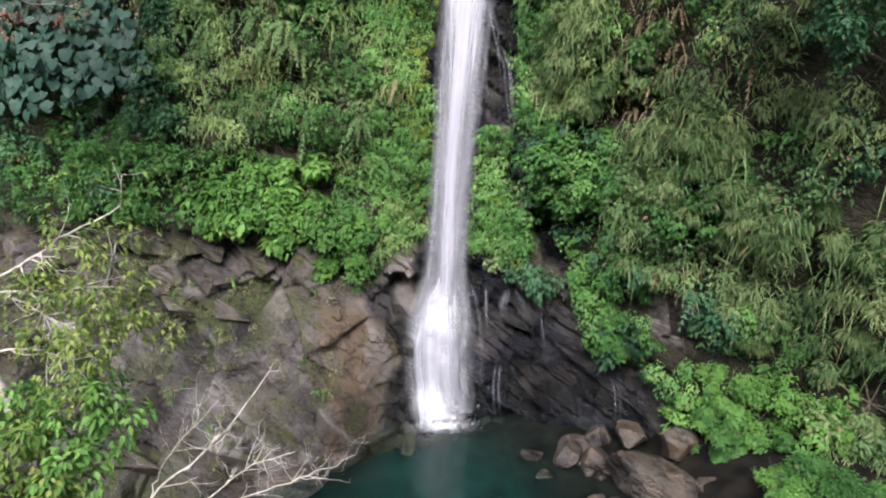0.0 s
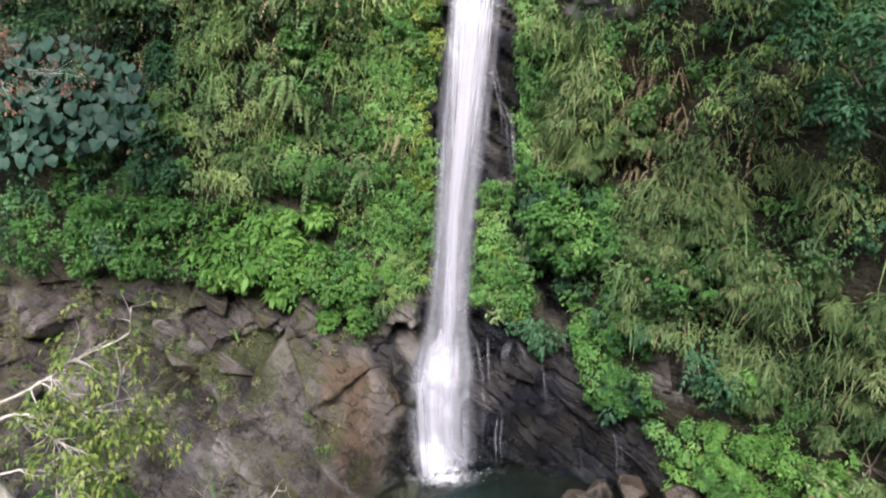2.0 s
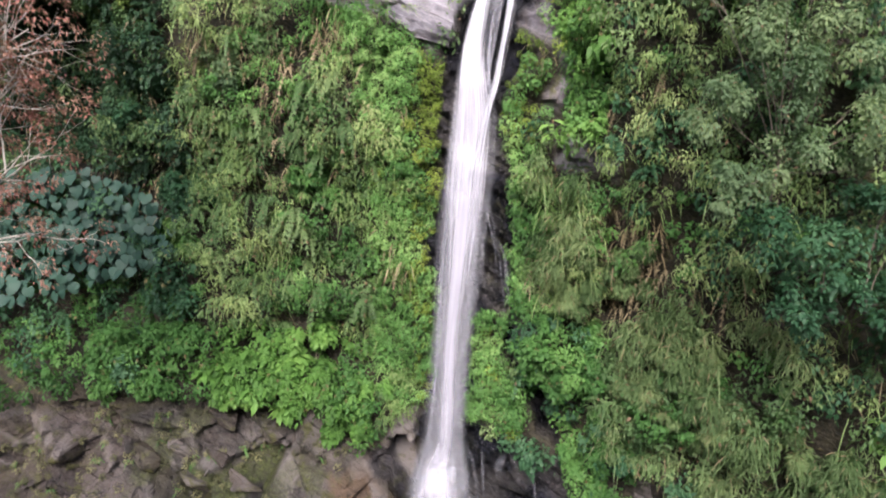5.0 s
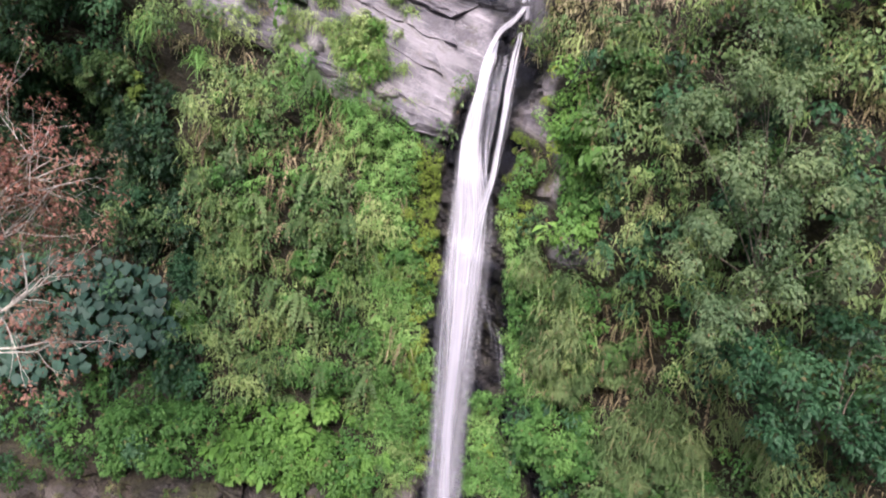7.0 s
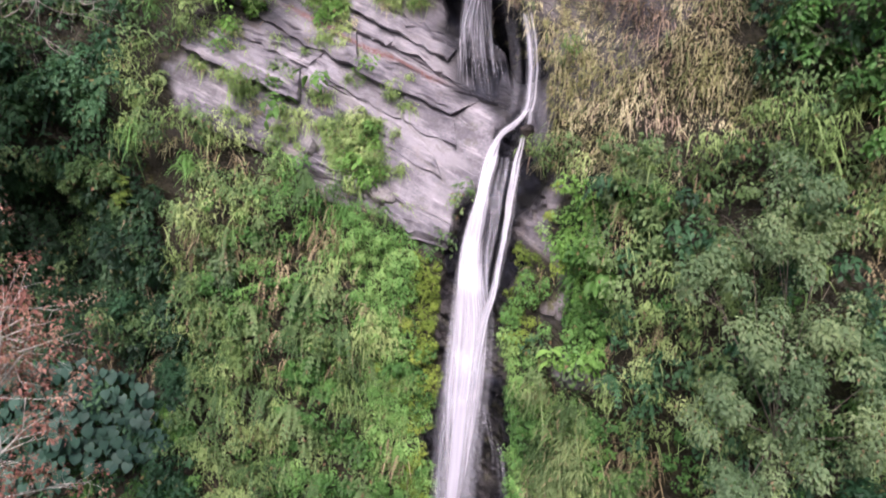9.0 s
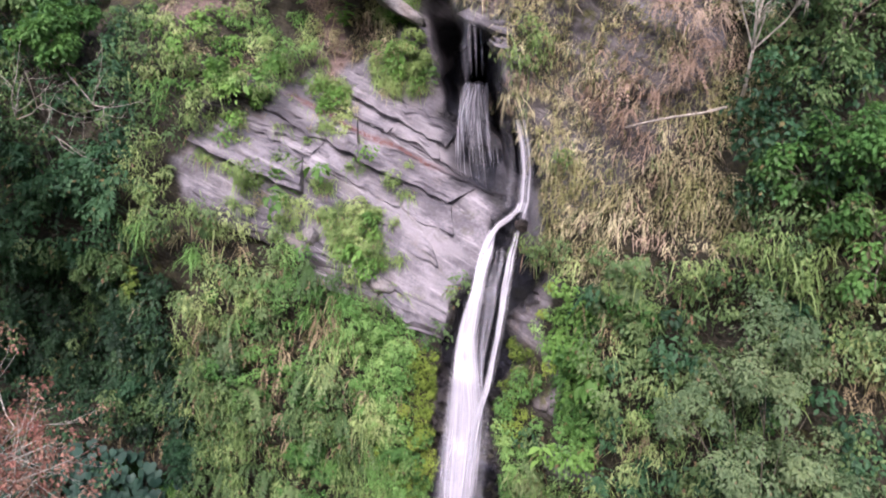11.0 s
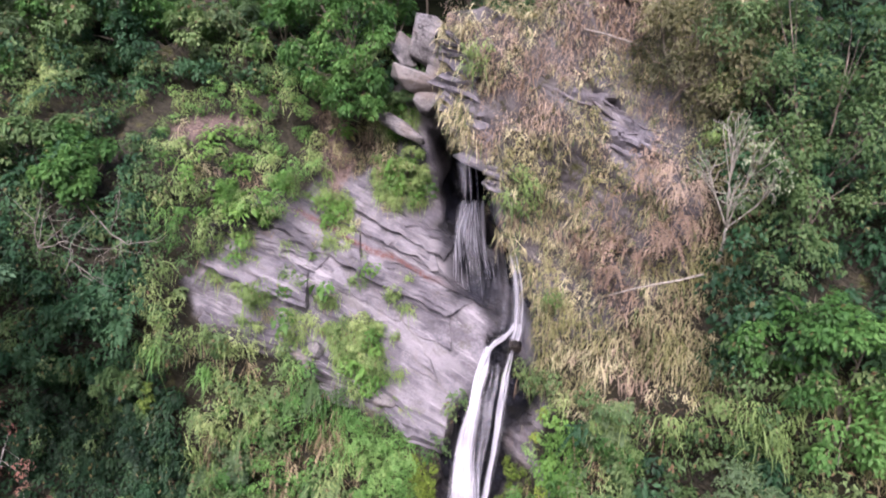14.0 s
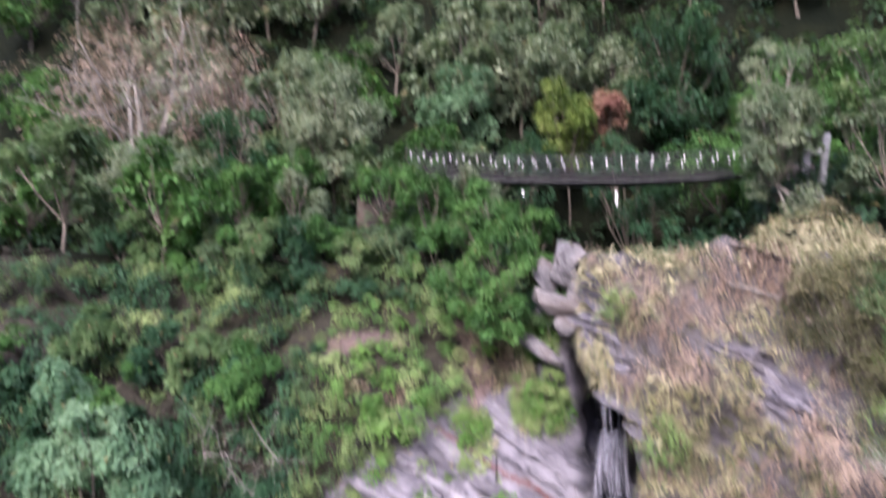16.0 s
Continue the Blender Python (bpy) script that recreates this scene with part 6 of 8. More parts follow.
# ---- elephant ears: each leaf a part of its plant ----
def ear_leaf(seed):
    r = np.random.default_rng(seed)
    ring = [(0.0, 0.05), (-0.18, -0.12), (-0.4, -0.1), (-0.55, 0.12), (-0.56, 0.38), (-0.42, 0.66), (-0.18, 0.86), (0.0, 0.98), (0.18, 0.86), (0.42, 0.66), (0.56, 0.38), (0.55, 0.12), (0.4, -0.1), (0.18, -0.12)]
    v = [(0, 0.34, 0.0)] + [(x, y, 0.14 * abs(x) - 0.2 * y * y + r.normal() * 0.02) for x, y in ring]
    f = [(0, 1 + i, 1 + (i + 1) % 14) for i in range(14)]
    me = bpy.data.meshes.new("leaf")
    me.from_pydata(v, [], f)
    me.attributes.new("tint", "FLOAT", "POINT").data.foreach_set("value", np.full(len(v), r.random(), np.float32))
    me.materials.append(LEAF["ear"])
    me.shade_smooth()
    return me


EAR_MESHES = [ear_leaf(i) for i in range(6)]
ear_x, ear_z = spots(-13.6, -7.9, 8.8, 12.7, 0.22, 121)
keep = inside(ear_x, ear_z, EARS)
ear_x, ear_z = ear_x[keep], ear_z[keep]
r_ear = np.random.default_rng(122)
cells = {}
for x, z in zip(ear_x, ear_z):
    cells.setdefault((int((x + 14) // 1.25), int(z // 1.25)), []).append((x, z))
for (ci, cj), leaves_here in sorted(cells.items()):
    bx, bz = np.mean([q[0] for q in leaves_here]), np.mean([q[1] for q in leaves_here]) - 0.4
    base = Vector(on_face(float(bx), float(bz)))
    herb = tagged(new("elephant_ear_plant"), "elephant ear plant with big blue-green heart-shaped leaves", "plant", "elephant ears on the wall")
    herb.location = base
    stalks = Stems()
    for x, z in leaves_here:
        y = on_face(x, z)[1] - r_ear.uniform(0.85, 1.3)
        size = r_ear.uniform(0.22, 0.35)
        leaf_ob = new("leaf", EAR_MESHES[int(r_ear.integers(6))])
        leaf_ob.parent = herb
        leaf_ob.location = Vector((x, y, z + 0.15)) - base
        leaf_ob.rotation_euler = Euler((radians(r_ear.uniform(-82, -45)), radians(r_ear.uniform(-22, 22)), radians(180 + r_ear.uniform(-35, 35))))
        leaf_ob.scale = (size, size, size)
        stalks.add([(0, 0, 0), np.array((x - base.x, y - base.y, z - base.z)) * 0.5 + np.array((0, -0.1, 0.1)), np.array((x - base.x, y - base.y + 0.03, z + 0.12 - base.z))], [0.022, 0.016, 0.012], 5)
    stalks.link("stalk", LEAF["creeper"], herb)


# ---- boulders and loose stone ----
def stone(name, label, centre, size, turn, material, seed, cuts=14, parent=None, category="boulder", group=""):
    """A split stone: a rounded block cut by flat breaks, with worn edges."""
    r = np.random.default_rng(seed)
    bm = bmesh.new()
    bmesh.ops.create_icosphere(bm, subdivisions=5 if max(size) > 1.0 else 4 if max(size) > 0.3 else 3, radius=1.0)
    for _ in range(cuts):
        d, h = unit(r.normal(size=3)), r.uniform(0.5, 0.86)
        for v in bm.verts:
            over = v.co.dot(Vector(d)) - h
            if over > 0:
                v.co -= Vector(d) * over * 0.985
    for v in bm.verts:
        q = v.co * 2.1 + Vector((seed, 0, 0))
        v.co += v.normal * (noise.noise(q) * 0.05 + noise.noise(q * 3) * 0.025 + abs(noise.noise(q * 7)) * 0.02)
        v.co = Vector((v.co.x * size[0], v.co.y * size[1], v.co.z * size[2]))
    me = bpy.data.meshes.new(name)
    bm.to_mesh(me)
    bm.free()
    me.shade_smooth()
    me.set_sharp_from_angle(angle=radians(28))
    me.materials.append(material)
    ob = new(name, me)
    ob.matrix_world = pose(*centre, *turn)
    if parent:
        ob.parent = parent
        return ob
    return tagged(ob, label, category, group)


def angular_block(size, seed, corners=22):
    """A broken block with flat faces and slightly worn edges."""
    r = np.random.default_rng(seed)
    bm = bmesh.new()
    d = r.uniform(-1, 1, (corners, 3))
    d = d / np.maximum(np.abs(d).max(1, keepdims=True), 1e-6) * r.uniform(0.82, 1.0, (corners, 1))
    for c in d:
        bm.verts.new((c[0] * size[0], c[1] * size[1], c[2] * size[2]))
    hull = bmesh.ops.convex_hull(bm, input=bm.verts[:])
    bmesh.ops.delete(bm, geom=[v for v in bm.verts if not v.link_faces], context="VERTS")
    bmesh.ops.dissolve_limit(bm, angle_limit=0.16, verts=bm.verts[:], edges=bm.edges[:])
    bmesh.ops.bevel(bm, geom=bm.edges[:], offset=0.02, segments=1, affect="EDGES")
    return bm


RIM = "boulders at the pool"
for i, (x, y, w) in enumerate(((-5.6, 9.8, 1.2), (-4.6, 10.7, 1.1), (-3.6, 11.7, 1.0), (-2.7, 12.8, 0.8), (-6.6, 9.0, 1.1))):
    stone("boulder", "dark brown angular rock at the pool's shore", (x, y, 0.85), (w, w * 0.7, w * 0.36), (6 * (i % 3), 8, 40 + 5 * i), BOULDER, 40 + i, 9, group=RIM)
stone("boulder", "large flat-topped brown boulder lying at the pool's edge", (4.5, 11.65, 1.2), (1.25, 0.85, 0.62), (8, 12, -14), BOULDER, 1, group=RIM)
stone("boulder", "ochre-stained rounded boulder at the pool's edge", (2.95, 12.75, 1.1), (0.5, 0.5, 0.46), (0, 10, 30), BOULDER, 2, group=RIM)
stone("boulder", "ochre-stained boulder leaning on larger ones", (3.5, 12.5, 1.1), (0.42, 0.45, 0.5), (10, -20, 70), BOULDER, 3, group=RIM)
stone("boulder", "small brown boulder below the wet rock", (3.75, 13.5, 1.2), (0.5, 0.42, 0.38), (10, 0, 70), BOULDER, 11, group=RIM)
stone("boulder", "brown boulder wedged against the wet rock", (4.6, 13.5, 1.25), (0.55, 0.45, 0.42), (0, 15, 10), BOULDER, 4, group=RIM)
stone("boulder", "pale brown boulder below the green bush", (5.5, 12.7, 1.35), (0.6, 0.5, 0.48), (0, -10, 50), BOULDER, 5, group=RIM)
stone("boulder", "long grey boulder below the green bush", (6.2, 11.2, 1.15), (0.8, 0.45, 0.36), (0, 8, -12), BOULDER, 6, group=RIM)
stone("boulder", "grey boulder on the stony bank", (7.1, 10.8, 1.15), (0.6, 0.5, 0.35), (0, 0, 30), BOULDER, 7, group=RIM)
stone("boulder", "half-sunken stone with a wet top", (2.05, 12.95, 0.92), (0.32, 0.3, 0.2), (0, 0, 20), BOULDER, 8, group=RIM)
stone("boulder", "small half-sunken stone beside the boulders", (2.25, 12.1, 0.88), (0.26, 0.25, 0.16), (0, 0, 60), BOULDER, 9, group=RIM)
stone("boulder", "small ochre stone between larger boulders", (3.2, 13.3, 1.05), (0.4, 0.32, 0.3), (0, 12, 0), BOULDER, 10, group=RIM)
stone("boulder", "low dark stone at the water's edge", (5.4, 10.7, 1.0), (0.6, 0.45, 0.3), (0, 0, 10), BOULDER, 12, group=RIM)
TOP = "split boulders above the fall"
def split_boulder(label, at, size, turn, seed):
    """A pale block broken along flat joints."""
    bm = angular_block(size, seed, 20)
    me = bpy.data.meshes.new("boulder")
    bm.to_mesh(me)
    bm.free()
    me.materials.append(GREYSTONE)
    ob = tagged(new("boulder", me), label, "boulder", TOP)
    ob.matrix_world = pose(*at, *turn)
    return ob


split_boulder("big pale split boulder perched above the waterfall", (-0.78, 21.1, 28.5), (0.66, 0.65, 0.86), (0, 14, 8), 21)
split_boulder("pale angular boulder beside a dark crack", (-1.62, 20.9, 28.2), (0.44, 0.55, 0.68), (0, -20, 0), 22)
split_boulder("pale slab-shaped boulder under the split ones", (-1.1, 20.6, 27.2), (0.95, 0.65, 0.4), (0, 22, 0), 23)
split_boulder("pale boulder wedged at the brow", (-0.4, 20.8, 27.55), (0.4, 0.5, 0.46), (0, 20, 0), 24)
split_boulder("grey block wedged under the perched boulders", (-0.75, 20.5, 26.5), (0.5, 0.5, 0.42), (0, 26, 10), 28)
split_boulder("long grey slab jutting out above the cleft", (-1.65, 20.4, 25.75), (1.05, 0.5, 0.24), (0, 29, 0), 25)
split_boulder("pale slab block at the lower edge of the slabs", on_face(-3.4, 17.55, 0.15), (0.72, 0.3, 0.2), (0, 24, 0), 33)
split_boulder("pale slab block jutting above the hanging grass", on_face(-2.05, 17.6, 0.15), (0.58, 0.3, 0.26), (0, 30, 0), 34)
split_boulder("pale slab block at the edge of the slabs", on_face(-4.6, 18.7, 0.12), (0.5, 0.3, 0.22), (0, 28, 0), 35)
stone("boulder", "grey loose stone stuck in the slabs", on_face(-4.05, 18.8, 0.1), (0.34, 0.3, 0.36), (0, 10, 0), GREYSTONE, 26, category="stone")
stone("boulder", "dark wet chockstone parting the stream", on_face(2.1, 19.35, 0.12), (0.3, 0.28, 0.2), (0, -10, 0), BOULDER, 27, category="stone")

for i, (x, y, w) in enumerate(((6.9, 10.2, 0.8), (7.9, 10.0, 0.9), (8.8, 9.6, 0.9), (6.4, 12.0, 0.6), (9.6, 9.0, 1.0), (7.4, 9.0, 0.8))):
    r = np.random.default_rng(260 + i)
    plant("shrub", "bright green bush on the stony bank", "shrub", (x, y, 1.0), [(x + r.normal() * 0.45, y + r.normal() * 0.4, 1.3 + r.uniform(0, 0.9), w * r.uniform(0.45, 0.75)) for _ in range(7)], LEAF["bright"] if i % 2 == 0 else LEAF["creeper"], 0.075, 0.045, 850, stem=0.02, seed=260 + i, group="bushes on the bank")
gr = np.random.default_rng(132)
for i in range(46):
    x, y = gr.uniform(2.2, 9.5), gr.uniform(9.5, 13.4)
    if ((x + 1.1) / 3.5) ** 2 + ((y - 11.2) / 3.9) ** 2 < 1.1:
        continue
    s = gr.uniform(0.08, 0.26)
    stone("cobble", "rounded brown cobble on the stony bank", (x, y, 1.0), (s * 1.3, s, s * 0.7), (0, 0, gr.uniform(0, 180)), BOULDER, 800 + i, 10, group="cobbles on the bank", category="stone")

# angular blocks that stand out of the lower rock
r_block = np.random.default_rng(133)
BLOCKS = [(-5.75, 3.9, 0.75, 0.3, 38), (-6.6, 4.75, 0.5, 0.26, 34), (-7.55, 4.95, 0.55, 0.28, 40), (-7.0, 4.2, 0.6, 0.24, 30), (-8.6, 4.9, 0.6, 0.3, 34), (-8.0, 2.6, 0.8, 0.4, 36), (-9.4, 3.8, 0.8, 0.5, 30), (-6.6, 5.5, 0.5, 0.22, 20),
          (-5.6, 1.35, 0.9, 0.4, 34), (-6.9, 1.7, 0.8, 0.35, 30), (-4.7, 0.95, 0.8, 0.4, 18), (-5.2, 5.0, 0.4, 0.2, 24), (-8.9, 5.5, 0.5, 0.2, 25)]
for i, (x, z, w, h, dip) in enumerate(BLOCKS):
    ob = part("block", angular_block((w, 0.3 + 0.1 * w, h), 950 + i, 9 + i % 4), CLIFF, cliff, flat=True)
    ob.matrix_world = pose(*on_face(x, z, -0.08), r_block.uniform(-16, 6), dip, r_block.uniform(-10, 10))
    if z < 1.3:
        ob.location.y -= 0.5
    me = ob.data
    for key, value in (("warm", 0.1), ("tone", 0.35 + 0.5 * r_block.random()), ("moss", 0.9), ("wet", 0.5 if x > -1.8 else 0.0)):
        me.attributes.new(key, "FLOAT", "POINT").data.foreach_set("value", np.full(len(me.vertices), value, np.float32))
# slabs: the bedded rock above the fall, broken into flat plates
DIP = math.atan(0.5)
ALONG, ACROSS = (math.cos(DIP), -math.sin(DIP)), (math.sin(DIP), math.cos(DIP))


def layer_at(key, x, z):
    i = np.clip(np.round(np.interp(x, GRID_X, np.arange(cols_x))).astype(int), 0, cols_x - 1)
    j = np.clip(np.round(np.interp(z, GRID_Z, np.arange(rows_z))).astype(int), 0, rows_z - 1)
    return layers[key].reshape(rows_z, cols_x)[j, i]


def cleft(x, z):
    return np.exp(-(((x - 0.15) / 0.62) ** 4) - ((z - 23.9) / 1.15) ** 4) + np.exp(-(((x - np.interp(z, EDGE_Z, EDGE_X) + 0.24) / 0.3) ** 4) - ((z - 22.7) / 1.75) ** 4)


def plate(s0, s1, q0, q1, out, lean, seed, plane=None):
    """A flat plate of the bedding between s0 and s1 along it and q0 and q1 across it, with chipped rim."""
    r = np.random.default_rng(seed)
    n = max(3, int((s1 - s0) / 0.24))
    slant0, slant1 = r.uniform(-1.1, 0.9, 2)
    f = np.linspace(0, 1, n + 1)
    wave = 0.07 * np.sin(f * r.uniform(2, 6) + r.uniform(0, 6))
    low, high = q0 + wave + r.normal(size=n + 1) * 0.03, q1 + 0.6 * wave + r.normal(size=n + 1) * 0.03
    rim = 0.03
    k = max(4, int((q1 - q0) / 0.08))
    steps = np.cumsum(r.normal(size=k)) * 0.022 + r.normal(size=k) * 0.018
    rows = [(0.0, 0.5, 0), (0.0, rim, 0)] + [(j / (k - 1), float(steps[j] - steps.mean()), 1) for j in range(k)] + [(1.0, rim, 0), (1.0, 0.5, 0)]
    s_all, q_all, d_all = [], [], []
    for across, deep, face in rows:
        q = low + (high - low) * across + face * rim * (1 - 2 * across)
        s_all.append(s0 + face * rim + (s1 - s0 - 2 * face * rim) * f + (slant0 * (1 - f) + slant1 * f) * (q - (q0 + q1) / 2))
        q_all.append(q)
        run_noise = np.convolve(r.normal(size=n + 3), (0.25, 0.5, 0.25), "valid") * 0.03
        chunks = np.repeat(r.normal(size=n // 2 + 2), r.integers(1, 4, n // 2 + 2))
        chunks = np.resize(chunks, n + 1) * 0.03
        d_all.append(np.full(n + 1, deep) + (run_noise + chunks if deep < 0.4 else 0))
    s, q, d = np.array(s_all), np.array(q_all), np.array(d_all)
    x, z = s * ALONG[0] + q * ACROSS[0], s * ALONG[1] + q * ACROSS[1]
    under = rock_y(x[1:-1].ravel(), z[1:-1].ravel())
    terms = lambda x, z: np.stack([np.ones(x.size), x.ravel(), z.ravel(), (s_of(x, z) ** 2).ravel()], 1)
    s_of = lambda x, z: x * ALONG[0] + z * ALONG[1] - (s0 + s1) / 2
    fit, *_ = np.linalg.lstsq(terms(x[1:-1], z[1:-1]), under, rcond=None)
    if plane:
        fit = np.array((*plane, 0.0))
    elif np.abs(terms(x[1:-1], z[1:-1]) @ fit - under).max() > 0.6:
        return None
    y = (terms(x, z) @ fit).reshape(x.shape) - out + lean * (q - (q0 + q1) / 2) + d
    m, w = len(rows), n + 1
    v = np.stack([x.ravel(), y.ravel(), z.ravel()], 1)
    faces = [(k * w + i, k * w + i + 1, (k + 1) * w + i + 1, (k + 1) * w + i) for k in range(m - 1) for i in range(n)]
    # ends: a fan from the middle row closes each side
    for c in (0, n):
        ring = [k * w + c for k in range(m)]
        faces.append(tuple(ring[::-1] if c == 0 else ring))
    ob = link_mesh("slab", v, faces, CLIFF, cliff, flat=True)
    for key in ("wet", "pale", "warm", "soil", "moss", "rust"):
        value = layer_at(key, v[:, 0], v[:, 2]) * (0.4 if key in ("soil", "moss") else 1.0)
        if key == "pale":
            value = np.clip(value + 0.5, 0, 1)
        # edge plates take little of the shade painted through wet
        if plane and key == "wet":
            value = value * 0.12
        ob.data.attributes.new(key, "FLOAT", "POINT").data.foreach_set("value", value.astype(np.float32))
    return ob


r_slab = np.random.default_rng(131)
q = 12.4
plates = 0
while q < 25.5:
    tall = float(r_slab.choice((0.16, 0.28, 0.45, 0.7, 0.95)))
    s = -17.0 + r_slab.uniform(0, 1.5)
    row_out = r_slab.uniform(0.0, 0.3)
    while s < -2.0:
        long = r_slab.uniform(1.3, 3.6) * (0.75 + 0.6 * tall)
        cs, cq = s + long / 2, q + tall / 2
        cx, cz = cs * ALONG[0] + cq * ACROSS[0], cs * ALONG[1] + cq * ACROSS[1]
        ends = np.array([(t * ALONG[0] + k * ACROSS[0], t * ALONG[1] + k * ACROSS[1]) for t in (s + 0.1, cs, s + long - 0.1) for k in (q, q + tall)])
        inner = inside(ends[:, 0], ends[:, 1], ROCK_SLABS).mean()
        clear = cleft(ends[:, 0], ends[:, 1]).max() < 0.08 and (ends[:, 0] < np.interp(ends[:, 1], EDGE_Z, EDGE_X) - 0.25).all()
        out, lean = row_out + r_slab.normal() * 0.07, r_slab.normal() * 0.16
        if inner > 0.6 and clear and not any_of(np.array([cx]), np.array([cz]), ON_SLABS)[0]:
            plate(s, s + long - 0.03, q, q + tall - 0.025, out, lean, 500 + plates)
            plates += 1
        s += long
    q += tall
for i, (x, z, long, tall) in enumerate(((4.3, 25.75, 0.9, 0.22), (4.75, 25.4, 1.0, 0.3), (4.5, 25.15, 0.8, 0.25), (5.1, 25.25, 0.7, 0.2), (4.9, 25.65, 0.6, 0.16), (3.3, 26.5, 0.9, 0.2), (3.8, 26.3, 0.8, 0.18), (4.2, 26.1, 0.9, 0.2))):
    s, q = x * ALONG[0] + z * ALONG[1], x * ACROSS[0] + z * ACROSS[1]
    plate(s - long / 2, s + long / 2, q - tall / 2, q + tall / 2, 0.02, r_slab.normal() * 0.04, 880 + i)
z = 27.9
for i in range(40):
    tall = float(r_slab.choice((0.12, 0.18, 0.26, 0.36)))
    x = float(np.interp(z, EDGE_Z, EDGE_X)) + (0.55 if z > 25.4 else 0.3) + r_slab.normal() * 0.06
    long = r_slab.uniform(0.9, 1.5) if z > 25.4 else r_slab.uniform(0.45, 0.8)
    s, q = x * ALONG[0] + z * ALONG[1], x * ACROSS[0] + z * ACROSS[1]
    plate(s - long / 2, s + long / 2, q - tall / 2, q + tall / 2, 0.06 + 0.1 * r_slab.random(), 0.0, 900 + i, (16.75, -0.45, 0.0))
    z -= tall * 1.15
    if z < 23.7:
        break


# ---- falling water ----
def strand(v, f, flow, path, wide, u0, seed):
    """One ribbon of water along path (rows of x, y, z), facing the valley; flow holds streak coordinates and the place across."""
    r = np.random.default_rng(seed)
    n0, k = len(v), len(path)
    off = r.uniform(0, 60)
    fall = np.concatenate([[0], np.cumsum(np.linalg.norm(np.diff(path, axis=0), axis=1))])
    for i, (q, w) in enumerate(zip(path, wide)):
        for j, s in enumerate((-1, -0.5, 0, 0.5, 1)):
            v.append((q[0] + s * w / 2, q[1] - 0.05 * (1 - s * s), q[2]))
            flow.append((u0 + off + s * w / 2, fall[i] * 0.35 + off, s))
            if i and j:
                a = n0 + i * 5 + j
                f.append((a - 6, a - 5, a, a - 1))


def water_part(name, root, strands, material, seed, label=""):
    """Each strand, a path with its widths, becomes a part of the fall."""
    for i, (path, wide) in enumerate(strands):
        v, f, flow = [], [], []
        strand(v, f, flow, path, wide, path[0][0], seed + i)
        ob = link_mesh(name, v, f, material, root, label)
        ob.data.attributes.new("flow", "FLOAT_VECTOR", "POINT").data.foreach_set("vector", np.array(flow, np.float32).ravel())
        ob.data.shade_smooth()


def fall_y(x, z):
    """The water keeps just clear of the rock and never flows inwards on its way down."""
    y = rock_y(x, z) - 0.12
    return np.minimum.accumulate(y)


# Borders of the fall and of the stream beside it, over height.
FALL_Z = (19.05, 18.4, 17.6, 16.8, 16.0, 15.2, 14.4, 13.6, 12.7, 11.9, 11.0, 9.2, 7.6, 6.2, 4.95, 4.4, 3.75, 2.4, 1.05)
FALL_L = (1.1, 0.85, 0.66, 0.42, 0.24, 0.12, 0.02, -0.04, -0.1, -0.14, -0.18, -0.28, -0.38, -0.48, -0.56, -0.68, -0.86, -0.94, -0.82)
FALL_R = (1.5, 1.35, 1.12, 1.0, 0.92, 0.98, 1.1, 1.1, 1.02, 0.95, 0.84, 0.62, 0.47, 0.37, 0.32, 0.36, 0.42, 0.4, 0.5)
SIDE_L = (1.82, 1.66, 1.5, 1.36, 1.2, 1.02, 0.8, 0.65, 0.5, 0.4, 0.3, 0.2, 0.15, 0.1, 0.1, 0.1, 0.1, 0.1, 0.1)
SIDE_R = (2.05, 1.92, 1.8, 1.66, 1.52, 1.4, 1.15, 1.0, 0.9, 0.8, 0.66, 0.52, 0.45, 0.38, 0.3, 0.3, 0.3, 0.3, 0.3)


def run(left, right, u, z_top, z_end, width, seed, sway=0.03):
    r = np.random.default_rng(seed)
    z = np.arange(z_top, z_end, -0.22)
    a, b = curve(FALL_Z[::-1], left[::-1], z), curve(FALL_Z[::-1], right[::-1], z)
    x = a + (b - a) * u + sway * np.sin(z * r.uniform(0.6, 1.4) + r.uniform(0, 6))
    y = fall_y(x, z) - r.uniform(0.0, 0.22)
    share = np.clip((b - a) / 0.9, 0.45, 1.9)
    lead, tail = (2.6 if 5.5 < z_top < 18 else 0.7), (3.0 if z_end > 2 else 0.4)
    return np.stack([x, y, z], 1), width * share * (1 - (0.95 if z_end > 2 else 0.4) * smooth(z_end + tail, z_end, z)) * (0.06 + 0.94 * smooth(z_top, z_top - lead, z) if z_top < 18 else 0.45 + 0.55 * smooth(z_top, z_top - lead, z))


r_fall = np.random.default_rng(141)
fall = tagged(new("waterfall"), "tall white waterfall plunging over the cliff into the pool", "waterfall")
